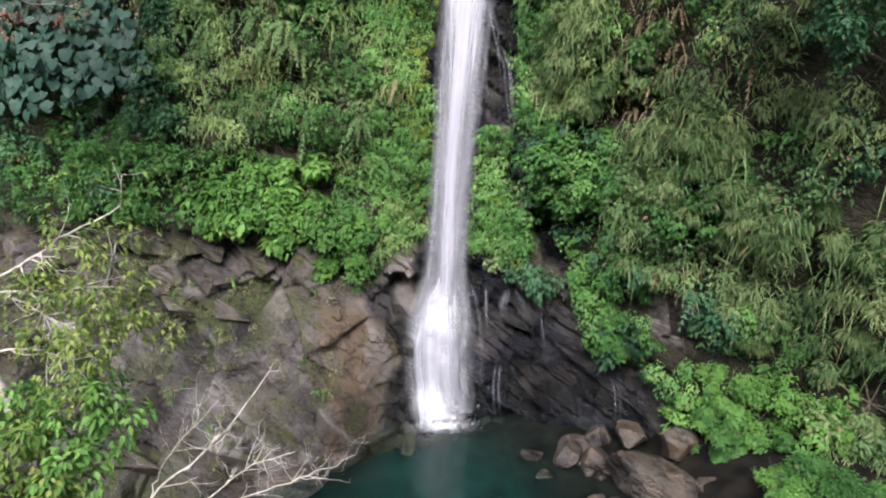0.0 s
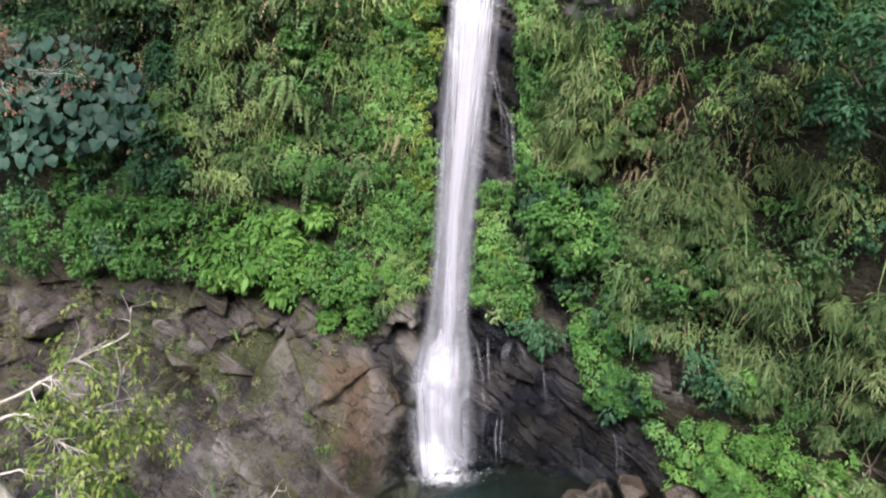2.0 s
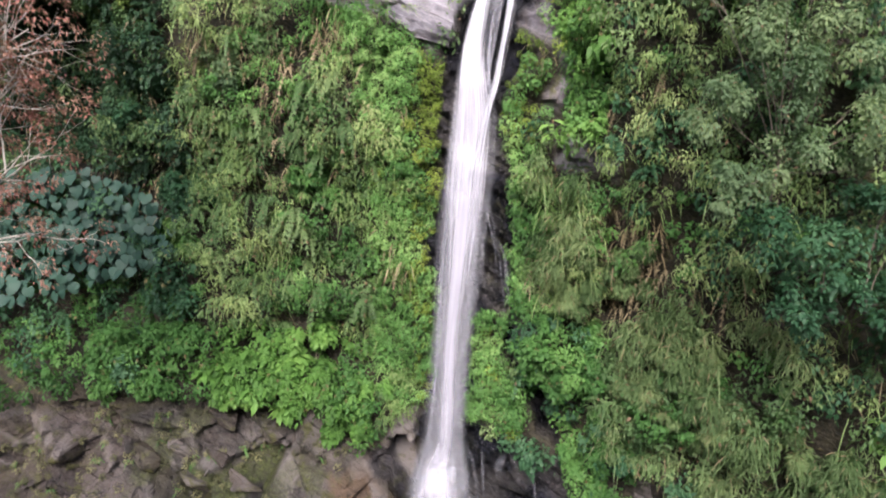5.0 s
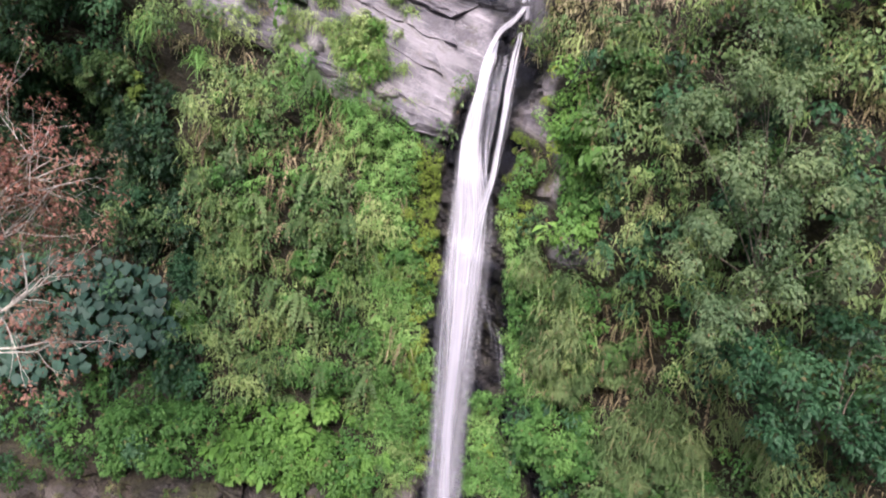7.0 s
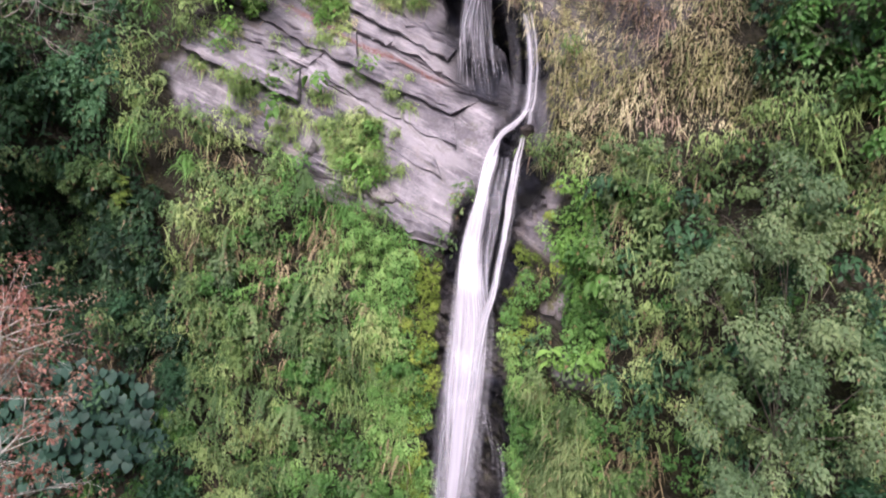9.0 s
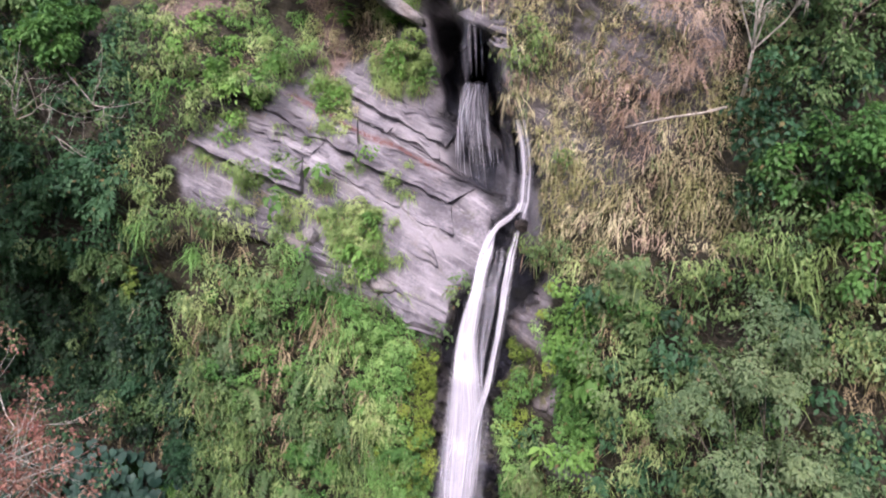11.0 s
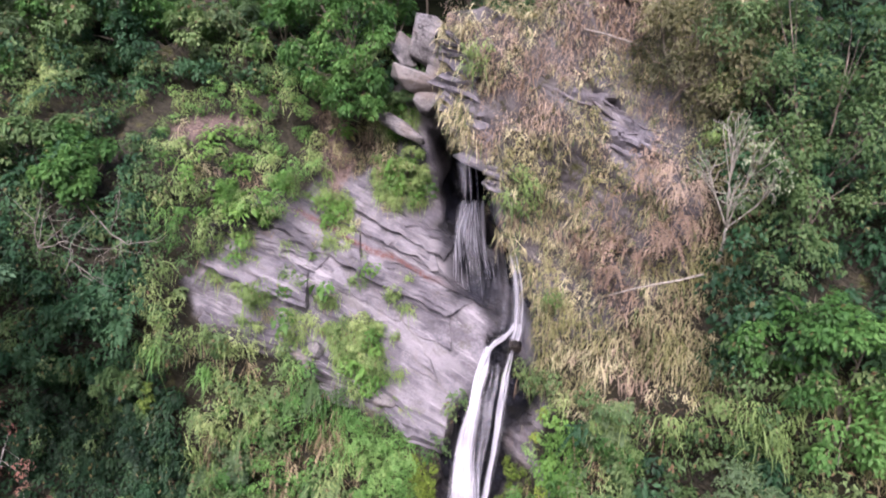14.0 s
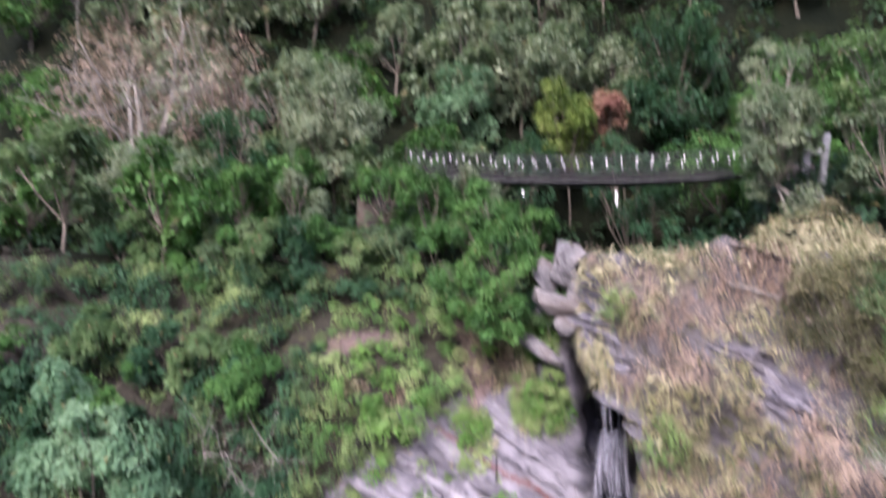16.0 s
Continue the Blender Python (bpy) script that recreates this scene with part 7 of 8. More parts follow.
# dense white water on the upper rock
water_part("stream", fall, [run(FALL_L, FALL_R, u, 19.1 - 0.03 * i, 9.5, w, 1000 + i) for i, (u, w) in enumerate(((0.5, 1.0), (0.36, 0.6), (0.62, 0.6), (0.22, 0.36), (0.78, 0.36), (0.48, 0.4), (0.3, 0.2), (0.7, 0.2)))], WATER, 2000)
water_part("stream", fall, [run(SIDE_L, SIDE_R, u, 19.15, 11.5, w, 1100 + i) for i, (u, w) in enumerate(((0.5, 0.62), (0.4, 0.34), (0.62, 0.3)))], WATER, 2100)
water_part("stream", fall, [run(FALL_R, SIDE_L, u, 18.6, 13.5, w, 1130 + i) for i, (u, w) in enumerate(((0.25, 0.4), (0.5, 0.6), (0.8, 0.3)))], VEIL, 2130)
# the free fall: a core that thins out, and soft borders
water_part("stream", fall, [run(FALL_L, FALL_R, u, 14.5 - 0.8 * i, 3.0, w, 1150 + i) for i, (u, w) in enumerate(((0.5, 1.1), (0.55, 0.7), (0.5, 0.8), (0.52, 0.5), (0.5, 0.6)))], SOFT, 2150)
water_part("stream", fall, [run(FALL_L, FALL_R, u, 16.5 - 2.5 * r_fall.random(), 1.0, w, 1200 + i) for i, (u, w) in enumerate(((0.06, 0.5), (0.5, 1.2), (0.94, 0.5)))], VEIL, 2200)
# below the ledge the water spreads and whitens
water_part("stream", fall, [run(FALL_L, FALL_R, u, 5.0 - 0.5 * r_fall.random(), 1.0, w, 1300 + i) for i, (u, w) in enumerate(((0.3, 0.6), (0.45, 0.7), (0.55, 0.6), (0.65, 0.4), (0.42, 0.9), (0.5, 0.5)))], SOFT, 2300)
water_part("stream", fall, [run(FALL_L, FALL_R, u, z, 1.0, w, 1330 + i, 0.01) for i, (u, w, z) in enumerate(((0.05, 0.14, 3.6), (0.1, 0.22, 3.0), (0.25, 0.4, 2.4), (0.5, 0.5, 4.6), (0.42, 0.6, 2.6), (0.6, 0.4, 4.2)))], SOFT, 2330)
water_part("stream", fall, [run(FALL_L, FALL_R, u, z, 1.0, w, 1340 + i, 0.01) for i, (u, w, z) in enumerate(((0.2, 0.5, 1.75), (0.45, 0.7, 1.6), (0.7, 0.5, 1.5), (0.35, 0.6, 2.1)))], WHITE, 2340)
water_part("stream", fall, [run(FALL_L, FALL_R, u, 4.9 - 0.6 * r_fall.random(), 1.0, w, 1350 + i) for i, (u, w) in enumerate(((0.06, 0.3), (0.3, 0.6), (0.75, 0.5), (0.95, 0.3)))], VEIL, 2350)
water_part("spray_veil", fall, [run(FALL_L, FALL_R, u, 12.5 - 3.0 * r_fall.random(), 1.0, w, 1400 + i) for i, (u, w) in enumerate(((0.1, 0.8), (0.5, 1.4), (0.9, 0.7), (0.3, 1.0), (0.6, 1.0)))], MIST, 2400)


def trickle(points, width, seed, n=1, front=99.0, taper=True):
    """Thin strands through x and z places on the rock."""
    out = []
    r = np.random.default_rng(seed)
    p0 = np.array(points, float)
    z = np.arange(p0[0, 1], p0[-1, 1], -0.15)
    for i in range(n):
        x = np.interp(-z, -p0[:, 1], p0[:, 0]) + r.normal() * width * 0.7 + 0.006 * np.sin(z * 3 + i)
        y = np.minimum.accumulate(np.minimum(rock_y(x, z) - 0.08, front))
        f = np.linspace(0, 1, len(z))
        out.append((np.stack([x, y, z], 1), width * r.uniform(0.6, 1.2) * (0.15 + 0.85 * smooth(0, 0.12, f)) * (0.1 + 0.9 * smooth(1.0, 0.45, f)) if taper else np.full(len(z), width)))
    return out


def chute(points, width):
    """A flat stream that slides sideways over the rock."""
    p0 = np.array(points, float)
    k = np.linspace(0, 1, len(p0))
    s = np.linspace(0, 1, 26)
    x, z = curve(k, p0[:, 0], s), curve(k, p0[:, 1], s)
    y = np.minimum.accumulate(rock_y(x, z) - 0.1)
    across = np.hypot(np.gradient(x), np.gradient(z)) / np.maximum(np.abs(np.gradient(z)), 1e-6)
    return np.stack([x, y, z], 1), width * np.clip(across, 1.0, 2.2)


seep = tagged(new("side_trickle"), "thin water trickles running down the wet dark rock", "waterfall")
water_part("stream", seep, trickle([(0.45, 4.6), (0.7, 4.2), (0.85, 3.4), (0.85, 2.6), (0.8, 1.05)], 0.06, 11, 2), VEIL, 2500)
water_part("stream", seep, trickle([(1.55, 4.45), (1.4, 4.1), (1.45, 3.6)], 0.12, 12, 3), VEIL, 2510)
water_part("stream", seep, trickle([(1.65, 4.45), (1.95, 4.1), (2.0, 3.7)], 0.08, 13, 2), VEIL, 2520)
water_part("stream", seep, trickle([(1.35, 2.5), (1.3, 1.9), (1.35, 1.05)], 0.09, 14, 2), VEIL, 2530)
water_part("stream", seep, trickle([(4.4, 2.3), (4.5, 1.8), (4.5, 1.1)], 0.08, 15, 2), VEIL, 2540)
water_part("stream", seep, trickle([(1.25, 10.9), (1.45, 10.4), (1.55, 9.4), (1.6, 8.4)], 0.09, 16, 3), VEIL, 2550)
water_part("stream", seep, trickle([(1.9, 8.9), (1.95, 8.2), (1.95, 7.2)], 0.1, 17, 2), VEIL, 2560)

for i, way in enumerate(([(0.95, 12.4), (1.1, 11.4), (1.3, 10.6), (1.35, 9.6)], [(0.8, 11.6), (0.92, 10.6), (1.0, 9.4)], [(1.05, 11.9), (1.2, 11.2), (1.22, 10.3)], [(0.7, 10.4), (0.78, 9.4), (0.8, 8.8)], [(0.95, 4.5), (1.0, 3.8), (1.05, 3.0)], [(2.5, 3.9), (2.55, 3.3), (2.6, 2.8)])):
    water_part("stream", seep, trickle(way, 0.05, 40 + i, 2), VEIL, 2570 + 4 * i)
upper = tagged(new("upper_waterfall"), "upper veil of water falling out of the dark cleft", "waterfall")
for i, (x, w) in enumerate(((0.66, 0.2), (0.74, 0.28), (0.8, 0.14), (0.6, 0.08), (0.86, 0.1), (0.72, 0.4))):
    water_part("stream", upper, trickle([(x - 0.06, 25.2 - 0.1 * i), (x, 24.2), (x + 0.03, 23.3)], w, 2710 + i, 1, 20.0), VEIL, 2560 + i)
r_fan = np.random.default_rng(2730)
FAN_Z, FAN_L, FAN_R = (20.0, 20.8, 21.8, 22.4, 22.9, 23.45), (0.35, 0.2, 0.16, 0.2, 0.4, 0.62), (1.7, 1.55, 1.3, 1.18, 1.0, 0.86)
for i in range(110):
    top = 23.55 - 0.45 * r_fan.random() - 2.0 * r_fan.random() ** 2.0
    end = max(20.1, top - r_fan.uniform(0.5, 1.7))
    u = r_fan.random() ** 1.25
    zs = np.linspace(top, end, 5)
    xs = np.interp(zs, FAN_Z, FAN_L) + 0.05 + u * (np.interp(zs, FAN_Z, FAN_R) - np.interp(zs, FAN_Z, FAN_L)) + np.cumsum(r_fan.normal(size=5)) * 0.012
    xs = xs[0] + (xs - xs[0]) * 0.7
    wide = (r_fan.uniform(0.014, 0.035) if i % 2 else r_fan.uniform(0.06, 0.14)) * (0.6 + 0.4 * (top - 21.2) / 2.2)
    water_part("stream", upper, trickle(list(zip(xs, zs)), wide, 2860 + i, 1, 19.35 - 0.15 * r_fan.random()), VEIL if i % 2 == 0 else THREAD, 3000 + i)
for i, (u, w, low) in enumerate(((0.12, 0.3, 21.2), (0.3, 0.42, 20.6), (0.5, 0.5, 20.9), (0.7, 0.42, 20.5), (0.86, 0.3, 21.0), (0.4, 0.34, 21.8), (0.62, 0.34, 21.5))):
    zs = np.linspace(23.4, low, 6)
    xs = np.interp(zs, FAN_Z, FAN_L) + u * (np.interp(zs, FAN_Z, FAN_R) - np.interp(zs, FAN_Z, FAN_L))
    water_part("stream", upper, trickle(list(zip(xs, zs)), w, 2960 + i, 1, 19.5), SOFT if i > 4 else VEIL, 3150 + i)
water_part("stream", upper, trickle([(0.72, 23.42), (0.7, 22.9), (0.72, 22.2), (0.8, 21.6)], 0.3, 27, 3, 19.4), VEIL, 2650)
water_part("stream", upper, trickle([(0.72, 23.42), (0.7, 23.0), (0.72, 22.4), (0.8, 21.9)], 0.16, 28, 2, 19.3), SOFT, 2655)
for i in range(7):
    r = np.random.default_rng(2800 + i)
    water_part("stream", upper, trickle([(0.4 + 0.17 * i, 20.75 - 0.04 * i), (0.75 + 0.14 * i, 20.35 - 0.03 * i), (1.75, 19.75 - 0.04 * i)], 0.04, 2810 + i, 1, 19.9), VEIL, 2690 + i)
# the white chute that links the veil to the main fall
for i, (o, w) in enumerate(((0.0, 0.17), (-0.07, 0.1), (0.06, 0.12), (0.02, 0.42), (-0.08, 0.34))):
    water_part("stream", upper, trickle([(1.9 + o, 22.25), (2.03 + o, 21.6), (2.1 + o, 20.9), (2.07 + o, 20.1), (1.95 + o, 19.75)], w, 31 + i, 1, 17.0, False), WATER if i < 3 else VEIL, 2660 + i)
for i, (o, w) in enumerate(((0.0, 0.22), (-0.05, 0.16), (0.04, 0.14))):
    water_part("stream", upper, [chute([(2.1, 19.95), (1.95, 19.72), (1.72, 19.5 + o), (1.45, 19.3 + o), (1.25, 19.0 + o), (1.08, 18.5)], w)], WATER, 2680 + i)
water_part("stream", upper, [chute([(2.18, 19.95), (2.16, 19.6), (2.05, 19.3), (1.93, 18.9)], 0.16)], WATER, 2686)

# foam where the fall strikes the rock and the pool
drops = Cloud()
BEAD = np.array([(1, 0, 0), (-1, 0, 0), (0, 1, 0), (0, -1, 0), (0, 0, 1), (0, 0, -1)], float), np.array([(0, 2, 4), (2, 1, 4), (1, 3, 4), (3, 0, 4), (2, 0, 5), (1, 2, 5), (3, 1, 5), (0, 3, 5)])


def beads(centre, spread, n, low, high, seed):
    r = np.random.default_rng(seed)
    at = np.array(centre) + r.normal(size=(n, 3)) * np.array(spread)
    at[:, 2] = np.maximum(at[:, 2], 1.01)
    drops.add(at[:, None] + BEAD[0][None] * r.uniform(low, high, (n, 1, 1)), BEAD[1], r.random(n))


beads((-0.25, 14.5, 1.15), (0.4, 0.2, 0.22), 900, 0.006, 0.016, 151)
beads((-0.1, float(rock_y(np.array([0.0]), np.array([4.4]))[0]) - 0.3, 4.3), (0.25, 0.1, 0.26), 400, 0.006, 0.016, 153)
fr, fa = [q.ravel() for q in np.meshgrid(np.linspace(0.02, 1, 12), np.linspace(0, 2 * np.pi, 48, endpoint=False), indexing="ij")]
froth = link_mesh("froth", np.stack([-0.2 + 1.25 * fr * np.cos(fa), 14.4 + 0.7 * fr * np.sin(fa), np.full(len(fr), 1.006)], 1), [(k * 48 + i, k * 48 + (i + 1) % 48, k * 48 + 48 + (i + 1) % 48, k * 48 + 48 + i) for k in range(11) for i in range(48)], FROTH)
froth.data.attributes.new("tint", "FLOAT", "POINT").data.foreach_set("value", (np.clip(1.15 * (1 - fr), 0, 1) ** 1.3).astype(np.float32))
tagged(froth, "thin white froth spreading over the pool", "foam", kind="stuff")
foam = new("foam", drops.mesh("foam", FOAM))
tagged(foam, "white foam and spray at the foot of the fall", "foam", kind="stuff")


# ---- the suspension footbridge above the fall ----
DECK = plain_material("weathered_deck", (0.006, 0.006, 0.0055), (0.018, 0.016, 0.014), 0.95)
STEEL = plain_material("dark_steel", (0.03, 0.03, 0.032), (0.06, 0.06, 0.06), 0.5, metal=0.6)
PAINT = plain_material("white_paint", (0.62, 0.62, 0.58), (0.82, 0.82, 0.79), 0.5)


def box(name, size, at, material, parent, label="", bevel=0.012):
    bm = bmesh.new()
    bmesh.ops.create_cube(bm, size=1.0)
    for vert in bm.verts:
        vert.co = Vector((vert.co.x * size[0], vert.co.y * size[1], vert.co.z * size[2]))
    bmesh.ops.bevel(bm, geom=bm.edges[:], offset=bevel, segments=1, affect="EDGES")
    ob = part(name, bm, material, parent, label, True)
    ob.location = at
    return ob


bridge = tagged(new("footbridge"), "dark suspension footbridge with white railing posts across the gorge", "bridge")
bridge.location = (-1.1, 26.0, 32.2)
B0, B1 = -7.2, 6.9


def sag(x):
    return 0.5 * (x / 9.0) ** 2 - 0.03 * x


for x in np.arange(B0, B1, 0.6):
    plank = box("deck_plank", (0.57, 1.1, 0.05), (x, 0, sag(x)), DECK, bridge)
    plank.rotation_euler = (0, -math.atan(0.11 * x / 9.0 - 0.03), 0)
for y in (-0.58, 0.58):
    for h, rad, name in ((-0.06, 0.045, "deck_beam"), (0.55, 0.02, "rail_cable"), (0.98, 0.035, "main_cable")):
        line = Stems()
        line.add([(x, y, sag(x) + h) for x in np.arange(B0, B1 + 0.1, 0.75)], [rad] * len(np.arange(B0, B1 + 0.1, 0.75)), 6)
        line.link(name, STEEL, bridge)
    for x in np.arange(B0 + 0.3, B1, 0.6):
        box("railing_post", (0.036, 0.036, 0.3), (x, y, sag(x) + 0.8), PAINT, bridge)
    # Solid dark strips stand in for the mesh below the posts.
    for x in np.arange(B0 + 0.75, B1, 1.5):
        box("side_board", (1.46, 0.03, 0.16), (x, y, sag(x) + 0.14), DECK, bridge)
    for h in (0.12, 0.25, 0.4):
        net = Stems()
        net.add([(x, y, sag(x) + h) for x in np.arange(B0, B1 + 0.1, 1.5)], [0.012] * len(np.arange(B0, B1 + 0.1, 1.5)), 4)
        net.link("side_wire", STEEL, bridge)
box("pipe_end", (0.09, 0.09, 0.55), (1.9, -0.6, sag(1.9) - 0.75), PAINT, bridge)
box("pipe_end", (0.06, 0.06, 0.3), (-1.9, -0.6, sag(1.9) - 0.45), PAINT, bridge)
box("anchor_block", (1.6, 2.4, 2.4), (8.2, 0.0, -0.9), BOULDER, bridge, bevel=0.08)
box("anchor_block", (1.6, 2.4, 3.4), (-8.4, 0.0, -1.4), BOULDER, bridge, bevel=0.08)
CONCRETE = plain_material("pale_concrete", (0.3, 0.3, 0.31), (0.52, 0.52, 0.53), 0.85, 3.0)
tower = tagged(new("bridge_tower"), "pale concrete tower of two legs at the end of the footbridge", "tower")
tower.location = (7.1, 23.0, 28.6)
for x, lean in ((-0.24, 3.0), (0.24, 6.0)):
    leg = box("leg", (0.2, 0.3, 4.6), (x + 0.18, 0, 2.3), CONCRETE, tower, bevel=0.03)
    leg.rotation_euler = (0, radians(lean), 0)
for z in (1.2, 2.6, 4.0):
    box("crossbar", (0.62, 0.2, 0.18), (0.02 + 0.078 * z, 0, z), CONCRETE, tower, bevel=0.02)

# ---- woods above the cliff ----
hx, hy = spots(-42, 24, 15, 54, 1.45, 161)
far = hy - brow_y(hx)
keep = (far > 0.3) & (np.abs(hx + 4) < 13 + 0.62 * hy) & (np.random.default_rng(162).random(len(hx)) < np.clip(1.0 - far / 90, 0.45, 0.75))
hx, hy, far = hx[keep], hy[keep], far[keep]
hp = np.stack([hx, hy, hill_z(hx, hy) + 0.1], 1)
hn = np.tile(unit(np.array([0.0, -0.5, 0.85])), (len(hx), 1))
ht = np.clip(0.5 + 0.5 * rough_noise(hx, hy, 3.0, 3, 163), 0, 1)
block_top = (hx > 0.0) & (hx < 7) & (far < 5.5)
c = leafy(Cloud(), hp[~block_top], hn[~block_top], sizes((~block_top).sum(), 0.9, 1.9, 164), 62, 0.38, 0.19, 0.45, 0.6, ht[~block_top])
# shade between the crowns is put into the undergrowth's leaf colour
cover("forest_undergrowth", "dense undergrowth on the wooded slope, its leaves darkened as shade", "undergrowth", c, LEAF["deep"])
gx2, gy2 = spots(-0.4, 7.5, 15.4, 22, 0.34, 165)
ok = gy2 > top_y(gx2) - 0.05
gx2, gy2 = gx2[ok], gy2[ok]
gp = np.stack([gx2, gy2, hill_z(gx2, gy2)], 1)
gn = np.tile(unit(np.array([0.0, -0.6, 0.8])), (len(gp), 1))
cover("brow_grass", "pale dry grass on top of the rock block", "grass", blades(Cloud(), gp, gn, 26, 0.45, 0.036, 0.6, 0.8, 0.6, 0.12), LEAF["straw"])


def wood_tree(seed, leaf, tall, wide, leaf_len=0.26, count=280, bark=BARK):
    r = np.random.default_rng(seed)
    lobes = []
    for _ in range(12):
        a, h = r.uniform(0, 2 * np.pi), r.uniform(0.35, 1.0)
        rad = wide * math.sqrt(max(0.05, 1 - ((h - 0.62) / 0.42) ** 2)) * r.uniform(0.35, 1.0)
        lobes.append((rad * math.cos(a), rad * math.sin(a), tall * h, wide * r.uniform(0.3, 0.46)))
    return plant("tree", "leafy green tree in the woods above the cliff", "tree", (0, 0, 0), lobes, leaf, leaf_len, leaf_len * 0.52, count, bark, 0.07, 0.35, 0.75, seed=seed, group="trees of the wooded slope")


WOOD = [wood_tree(601, LEAF["creeper"], 5.5, 2.2), wood_tree(602, LEAF["haze"], 6.5, 2.0), wood_tree(603, LEAF["grey"], 6.0, 2.1), wood_tree(604, LEAF["creeper"], 4.8, 2.3), wood_tree(605, LEAF["dark"], 7.0, 2.4)]
FAR_WOOD = [wood_tree(606, LEAF["haze"], 6.0, 2.6, 0.42, 130), wood_tree(607, LEAF["haze"], 6.8, 2.4, 0.42, 130), wood_tree(608, LEAF["grey"], 6.2, 2.5, 0.42, 130), wood_tree(609, LEAF["creeper"], 5.6, 2.6, 0.42, 130)]
r_wood = np.random.default_rng(171)


def tree_at(which, x, y, scale, turn=None, sink=0.3):
    z = float(hill_z(np.array([x]), np.array([y]))[0]) - sink
    turn = r_wood.uniform(0, 360) if turn is None else turn
    return copy_thing((WOOD if which < 5 else FAR_WOOD)[which % 5], pose(x, y, z, 0, 0, turn) @ Matrix.Diagonal((scale, scale, scale, 1)))


NEAR_TREES = [(0, -6.5, 23.2, 0.62), (3, -8.8, 24.4, 0.7), (1, -5.0, 25.0, 0.6), (2, -10.6, 26.5, 0.8), (0, -12.5, 23.6, 0.75), (3, -14.5, 22.4, 0.8), (1, -11.5, 21.9, 0.6), (4, -16.5, 25.0, 0.85), (2, -5.6, 27.8, 0.85), (3, -2.2, 24.0, 0.62),
              (0, -8.0, 28.6, 0.9), (1, 8.2, 19.0, 0.6), (2, 10.2, 21.4, 0.75), (3, 9.6, 17.4, 0.6), (1, 12.2, 18.8, 0.7), (4, 13.6, 22.4, 0.8), (0, 9.6, 27.0, 0.8), (4, 14.5, 28.5, 0.9)]
for x, y in zip(*spots(-34, -15, 19, 31, 4.6, 173)):
    tree_at(5 + int(r_wood.integers(4)), float(x), float(y), float(r_wood.uniform(0.6, 0.9)))
BROW = [(-4.6, 22.4, "mid", 0.8), (-5.9, 22.0, "creeper", 0.75), (-7.2, 22.2, "grey", 0.8), (-8.6, 21.9, "mid", 0.85), (-9.9, 22.0, "creeper", 0.8), (-11.2, 21.4, "dark", 0.85), (-12.5, 21.2, "mid", 0.9), (-13.9, 21.0, "grey", 0.9), (-15.3, 20.8, "creeper", 0.9), (-16.8, 20.6, "mid", 0.9), (-18.4, 20.5, "dark", 0.9)]
for i, (x, y, key, s) in enumerate(BROW):
    r = np.random.default_rng(700 + i)
    z = float(hill_z(np.array([x]), np.array([y]))[0])
    plant("shrub", "leafy shrub spilling over the cliff brow", "shrub", (x, y, z - 0.3), [(x + r.normal() * 0.6, y - 0.5 + r.normal() * 0.4, z + r.uniform(-0.7, 1.4), s * r.uniform(0.55, 0.9)) for _ in range(7)], LEAF[key], 0.17, 0.085, 400, stem=0.05, seed=700 + i, group="shrubs on the brow", droop=0.6)
for w, x, y, s in NEAR_TREES:
    tree_at(w, x, y, s)
for x, y in zip(*spots(-58, 24, 30, 52, 4.6, 172)):
    if -1.2 * y < x < 2 + 0.45 * y and not (-8 < x < 9 and y < 33):
        tree_at(5 + int(r_wood.integers(4)), float(x), float(y), float(r_wood.uniform(0.8, 1.35)))


def crown_tree(label, base, centre, wide, tall, n, leaf, leaf_len, count, seed, bark=BARK, twigs=0, group="trees of the wooded slope", stem=0.07):
    """A single tree with a crown of the given middle, width and height."""
    r = np.random.default_rng(seed)
    base = (base[0], base[1], float(hill_z(np.array([base[0]]), np.array([base[1]]))[0]) - 0.3 if base[1] > 21 else base[2])
    lobes = []
    for _ in range(n):
        d = unit(r.normal(size=3)) * r.uniform(0.45, 0.85)
        lobes.append((centre[0] + d[0] * wide / 2, centre[1] + d[1] * wide / 2.4, centre[2] + d[2] * tall / 2, 0.2 * min(wide, tall) * r.uniform(0.75, 1.25)))
    return plant("tree", label, "tree", base, lobes, leaf, leaf_len, leaf_len * 0.5, count, bark, stem, 0.35, 0.75, seed=seed, twigs=twigs, group=group)


crown_tree("tall grey-green tree with a soft dense crown", (-12.4, 27.2, 29.6), (-12.6, 26.6, 35.8), 5.6, 7.6, 26, LEAF["haze"], 0.22, 420, 631)
crown_tree("grey-green tree with a broad ragged crown", (-19.4, 24.6, 29.0), (-19.6, 23.4, 31.2), 6.2, 6.4, 24, LEAF["haze"], 0.22, 380, 632, GREY_BARK, 4)
crown_tree("light green round-crowned tree behind the bridge", (-7.4, 33.4, 30.5), (-7.6, 32.4, 37.0), 4.8, 5.6, 20, LEAF["soft"], 0.22, 380, 633)
crown_tree("dull green tree standing behind the bridge", (-4.6, 35.4, 30.5), (-4.4, 34.6, 40.0), 5.6, 6.4, 22, LEAF["haze"], 0.26, 320, 634)
crown_tree("tree with yellow and orange autumn leaves behind the bridge", (-1.6, 33.0, 30.0), (-2.0, 31.6, 35.8), 3.8, 5.4, 24, LEAF["yellow"], 0.2, 260, 611, group="", stem=0.04)
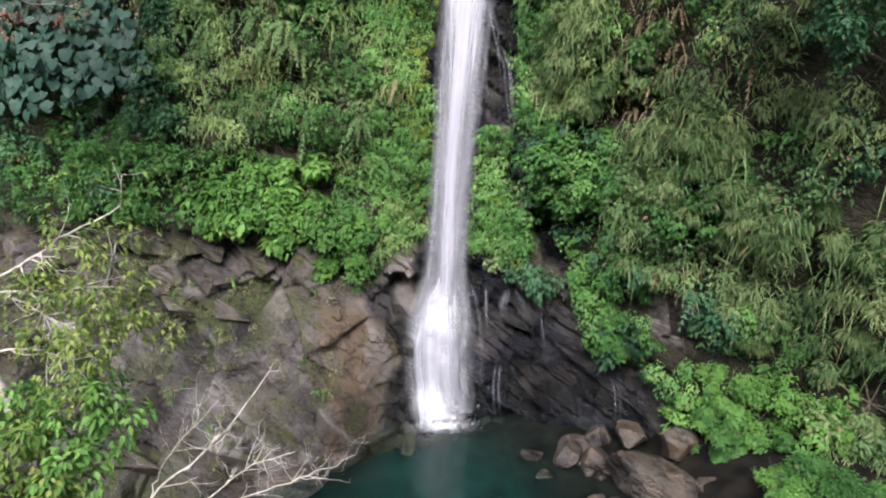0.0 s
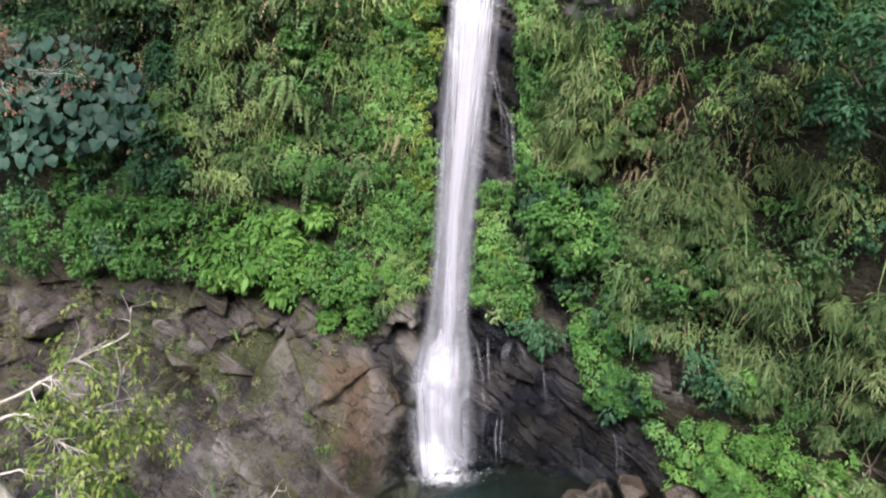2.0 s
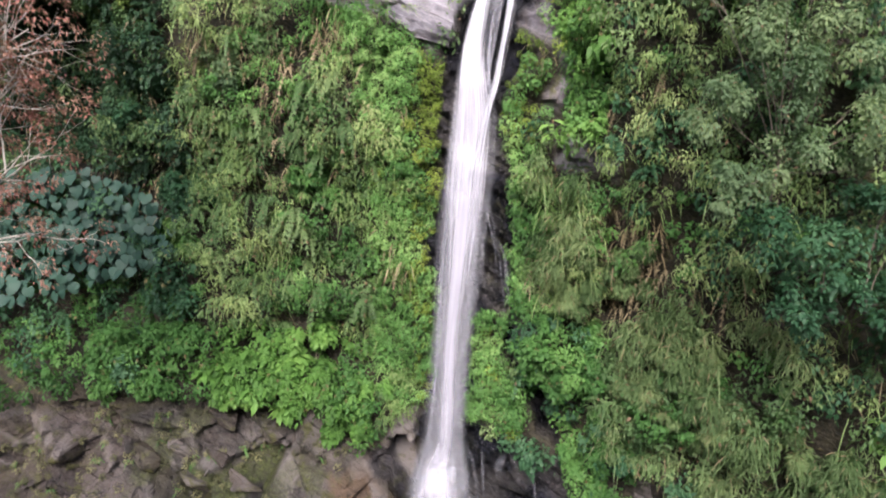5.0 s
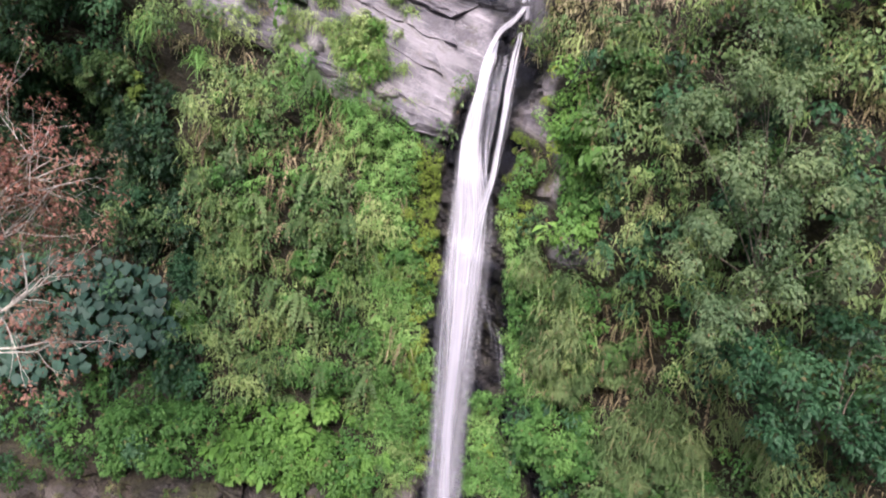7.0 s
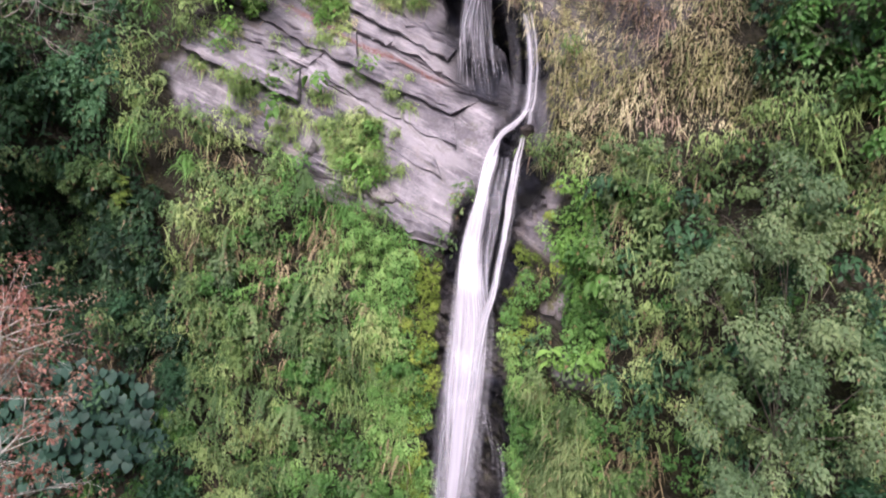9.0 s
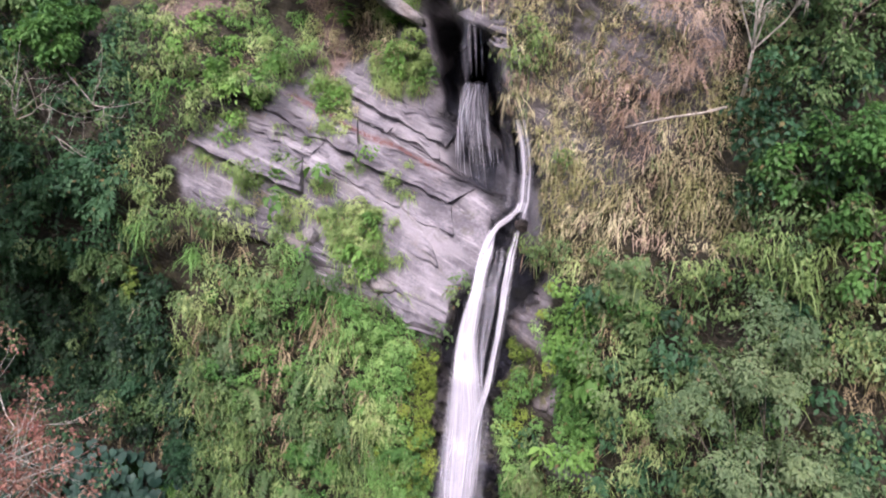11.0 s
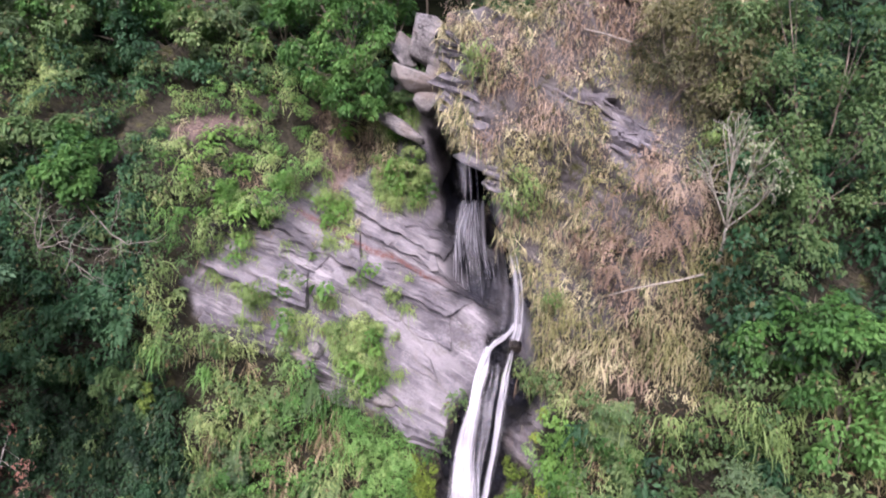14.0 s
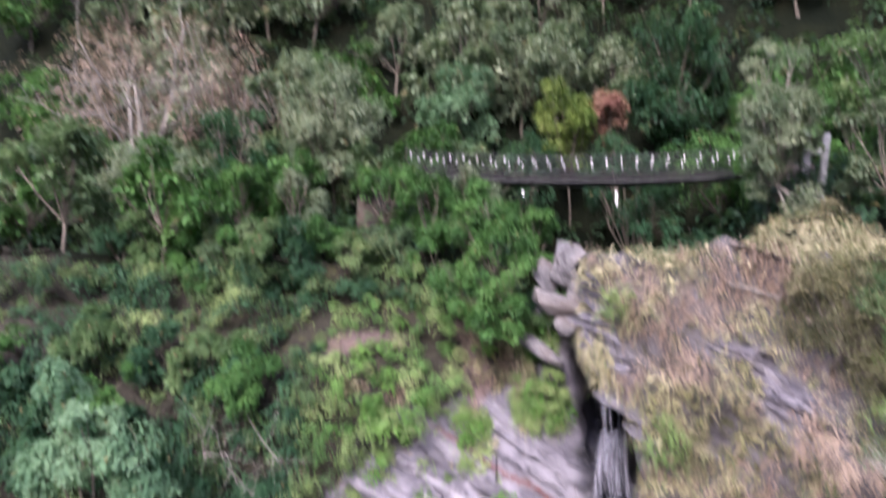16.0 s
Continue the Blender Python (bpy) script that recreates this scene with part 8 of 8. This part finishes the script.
crown_tree("tree with rust-brown leaves behind the bridge", (0.6, 33.4, 30.0), (0.3, 31.8, 36.6), 2.6, 3.4, 16, LEAF["rust"], 0.18, 240, 612, group="", stem=0.03)
crown_tree("dark green bushy tree close behind the bridge", (1.4, 29.6, 29.0), (1.2, 29.4, 32.4), 5.0, 4.6, 18, LEAF["dark"], 0.2, 300, 641)
crown_tree("dark green bushy tree close behind the bridge", (5.2, 29.2, 29.0), (5.0, 29.0, 32.6), 4.8, 4.8, 18, LEAF["creeper"], 0.2, 300, 642)
crown_tree("leafy green tree close behind the bridge", (-3.8, 29.8, 29.0), (-3.8, 29.6, 33.2), 4.6, 4.4, 16, LEAF["dark"], 0.2, 300, 643)
crown_tree("low dark bush in the ravine below the bridge", (2.4, 24.0, 28.0), (2.2, 24.0, 29.3), 4.2, 2.6, 12, LEAF["dark"], 0.18, 280, 644, stem=0.04)
crown_tree("dark green tree standing behind the bridge", (3.6, 35.0, 31.0), (4.0, 34.2, 38.8), 6.4, 7.2, 26, LEAF["dark"], 0.26, 300, 635)
crown_tree("thin willowy grey-green tree beside the pale bridge tower", (6.2, 21.8, 29.6), (5.9, 21.4, 33.0), 3.0, 7.0, 34, LEAF["haze"], 0.14, 330, 636, GREY_BARK, 3, "", 0.045)
crown_tree("olive brown tree with thin foliage on the rocky brow", (9.4, 21.0, 30.0), (9.0, 20.2, 34.4), 3.4, 5.4, 16, LEAF["mid"], 0.2, 260, 637, GREY_BARK, 4)
crown_tree("blue-green shade tree at the foot of the slope", (-20.0, 20.6, 22.5), (-19.8, 19.2, 25.4), 3.4, 3.0, 12, LEAF["creeper"], 0.2, 360, 638)
crown_tree("blue-green shade tree on the gorge wall", (-16.6, 19.4, 22.0), (-16.6, 18.6, 24.4), 2.6, 2.4, 10, LEAF["soft"], 0.18, 360, 639)
for ob in WOOD + FAR_WOOD:
    x, y = float(r_wood.uniform(-20, 20)), float(r_wood.uniform(50, 60))
    ob.location = (x, y, float(hill_z(np.array([x]), np.array([y]))[0]) - 0.3)
for i, (x, y, z) in enumerate(((-29.0, 32.0, 33.5), (-25.0, 31.0, 33.0), (-33.5, 33.0, 34.0), (-21.0, 31.5, 33.0))):
    twig_tree("tree", "bare grey tree with long thin limbs", (x, y, z), [((0.4, -0.2, 1.0), 1.0), ((-0.3, -0.1, 1.1), 1.1), ((0.1, 0.0, 1.2), 1.2), ((0.6, -0.2, 0.8), 0.9)], 640 + i, GREY_BARK, 0.1, 4.4, 3, LEAF["red"], 0.2, 16, 0.8, (3, 4), 0.62, 0.3)
twig_tree("tree", "bare grey tree with long thin limbs", (-22.5, 26.0, 31.5), [((0.4, -0.2, 1.0), 1.0), ((-0.3, -0.1, 1.1), 1.1), ((0.1, 0.0, 1.2), 1.2), ((0.6, -0.2, 0.8), 0.9)], 621, GREY_BARK, 0.12, 5.0, 3, LEAF["red"], 0.16, 10, 0.5, (3, 4), 0.6, 0.3)
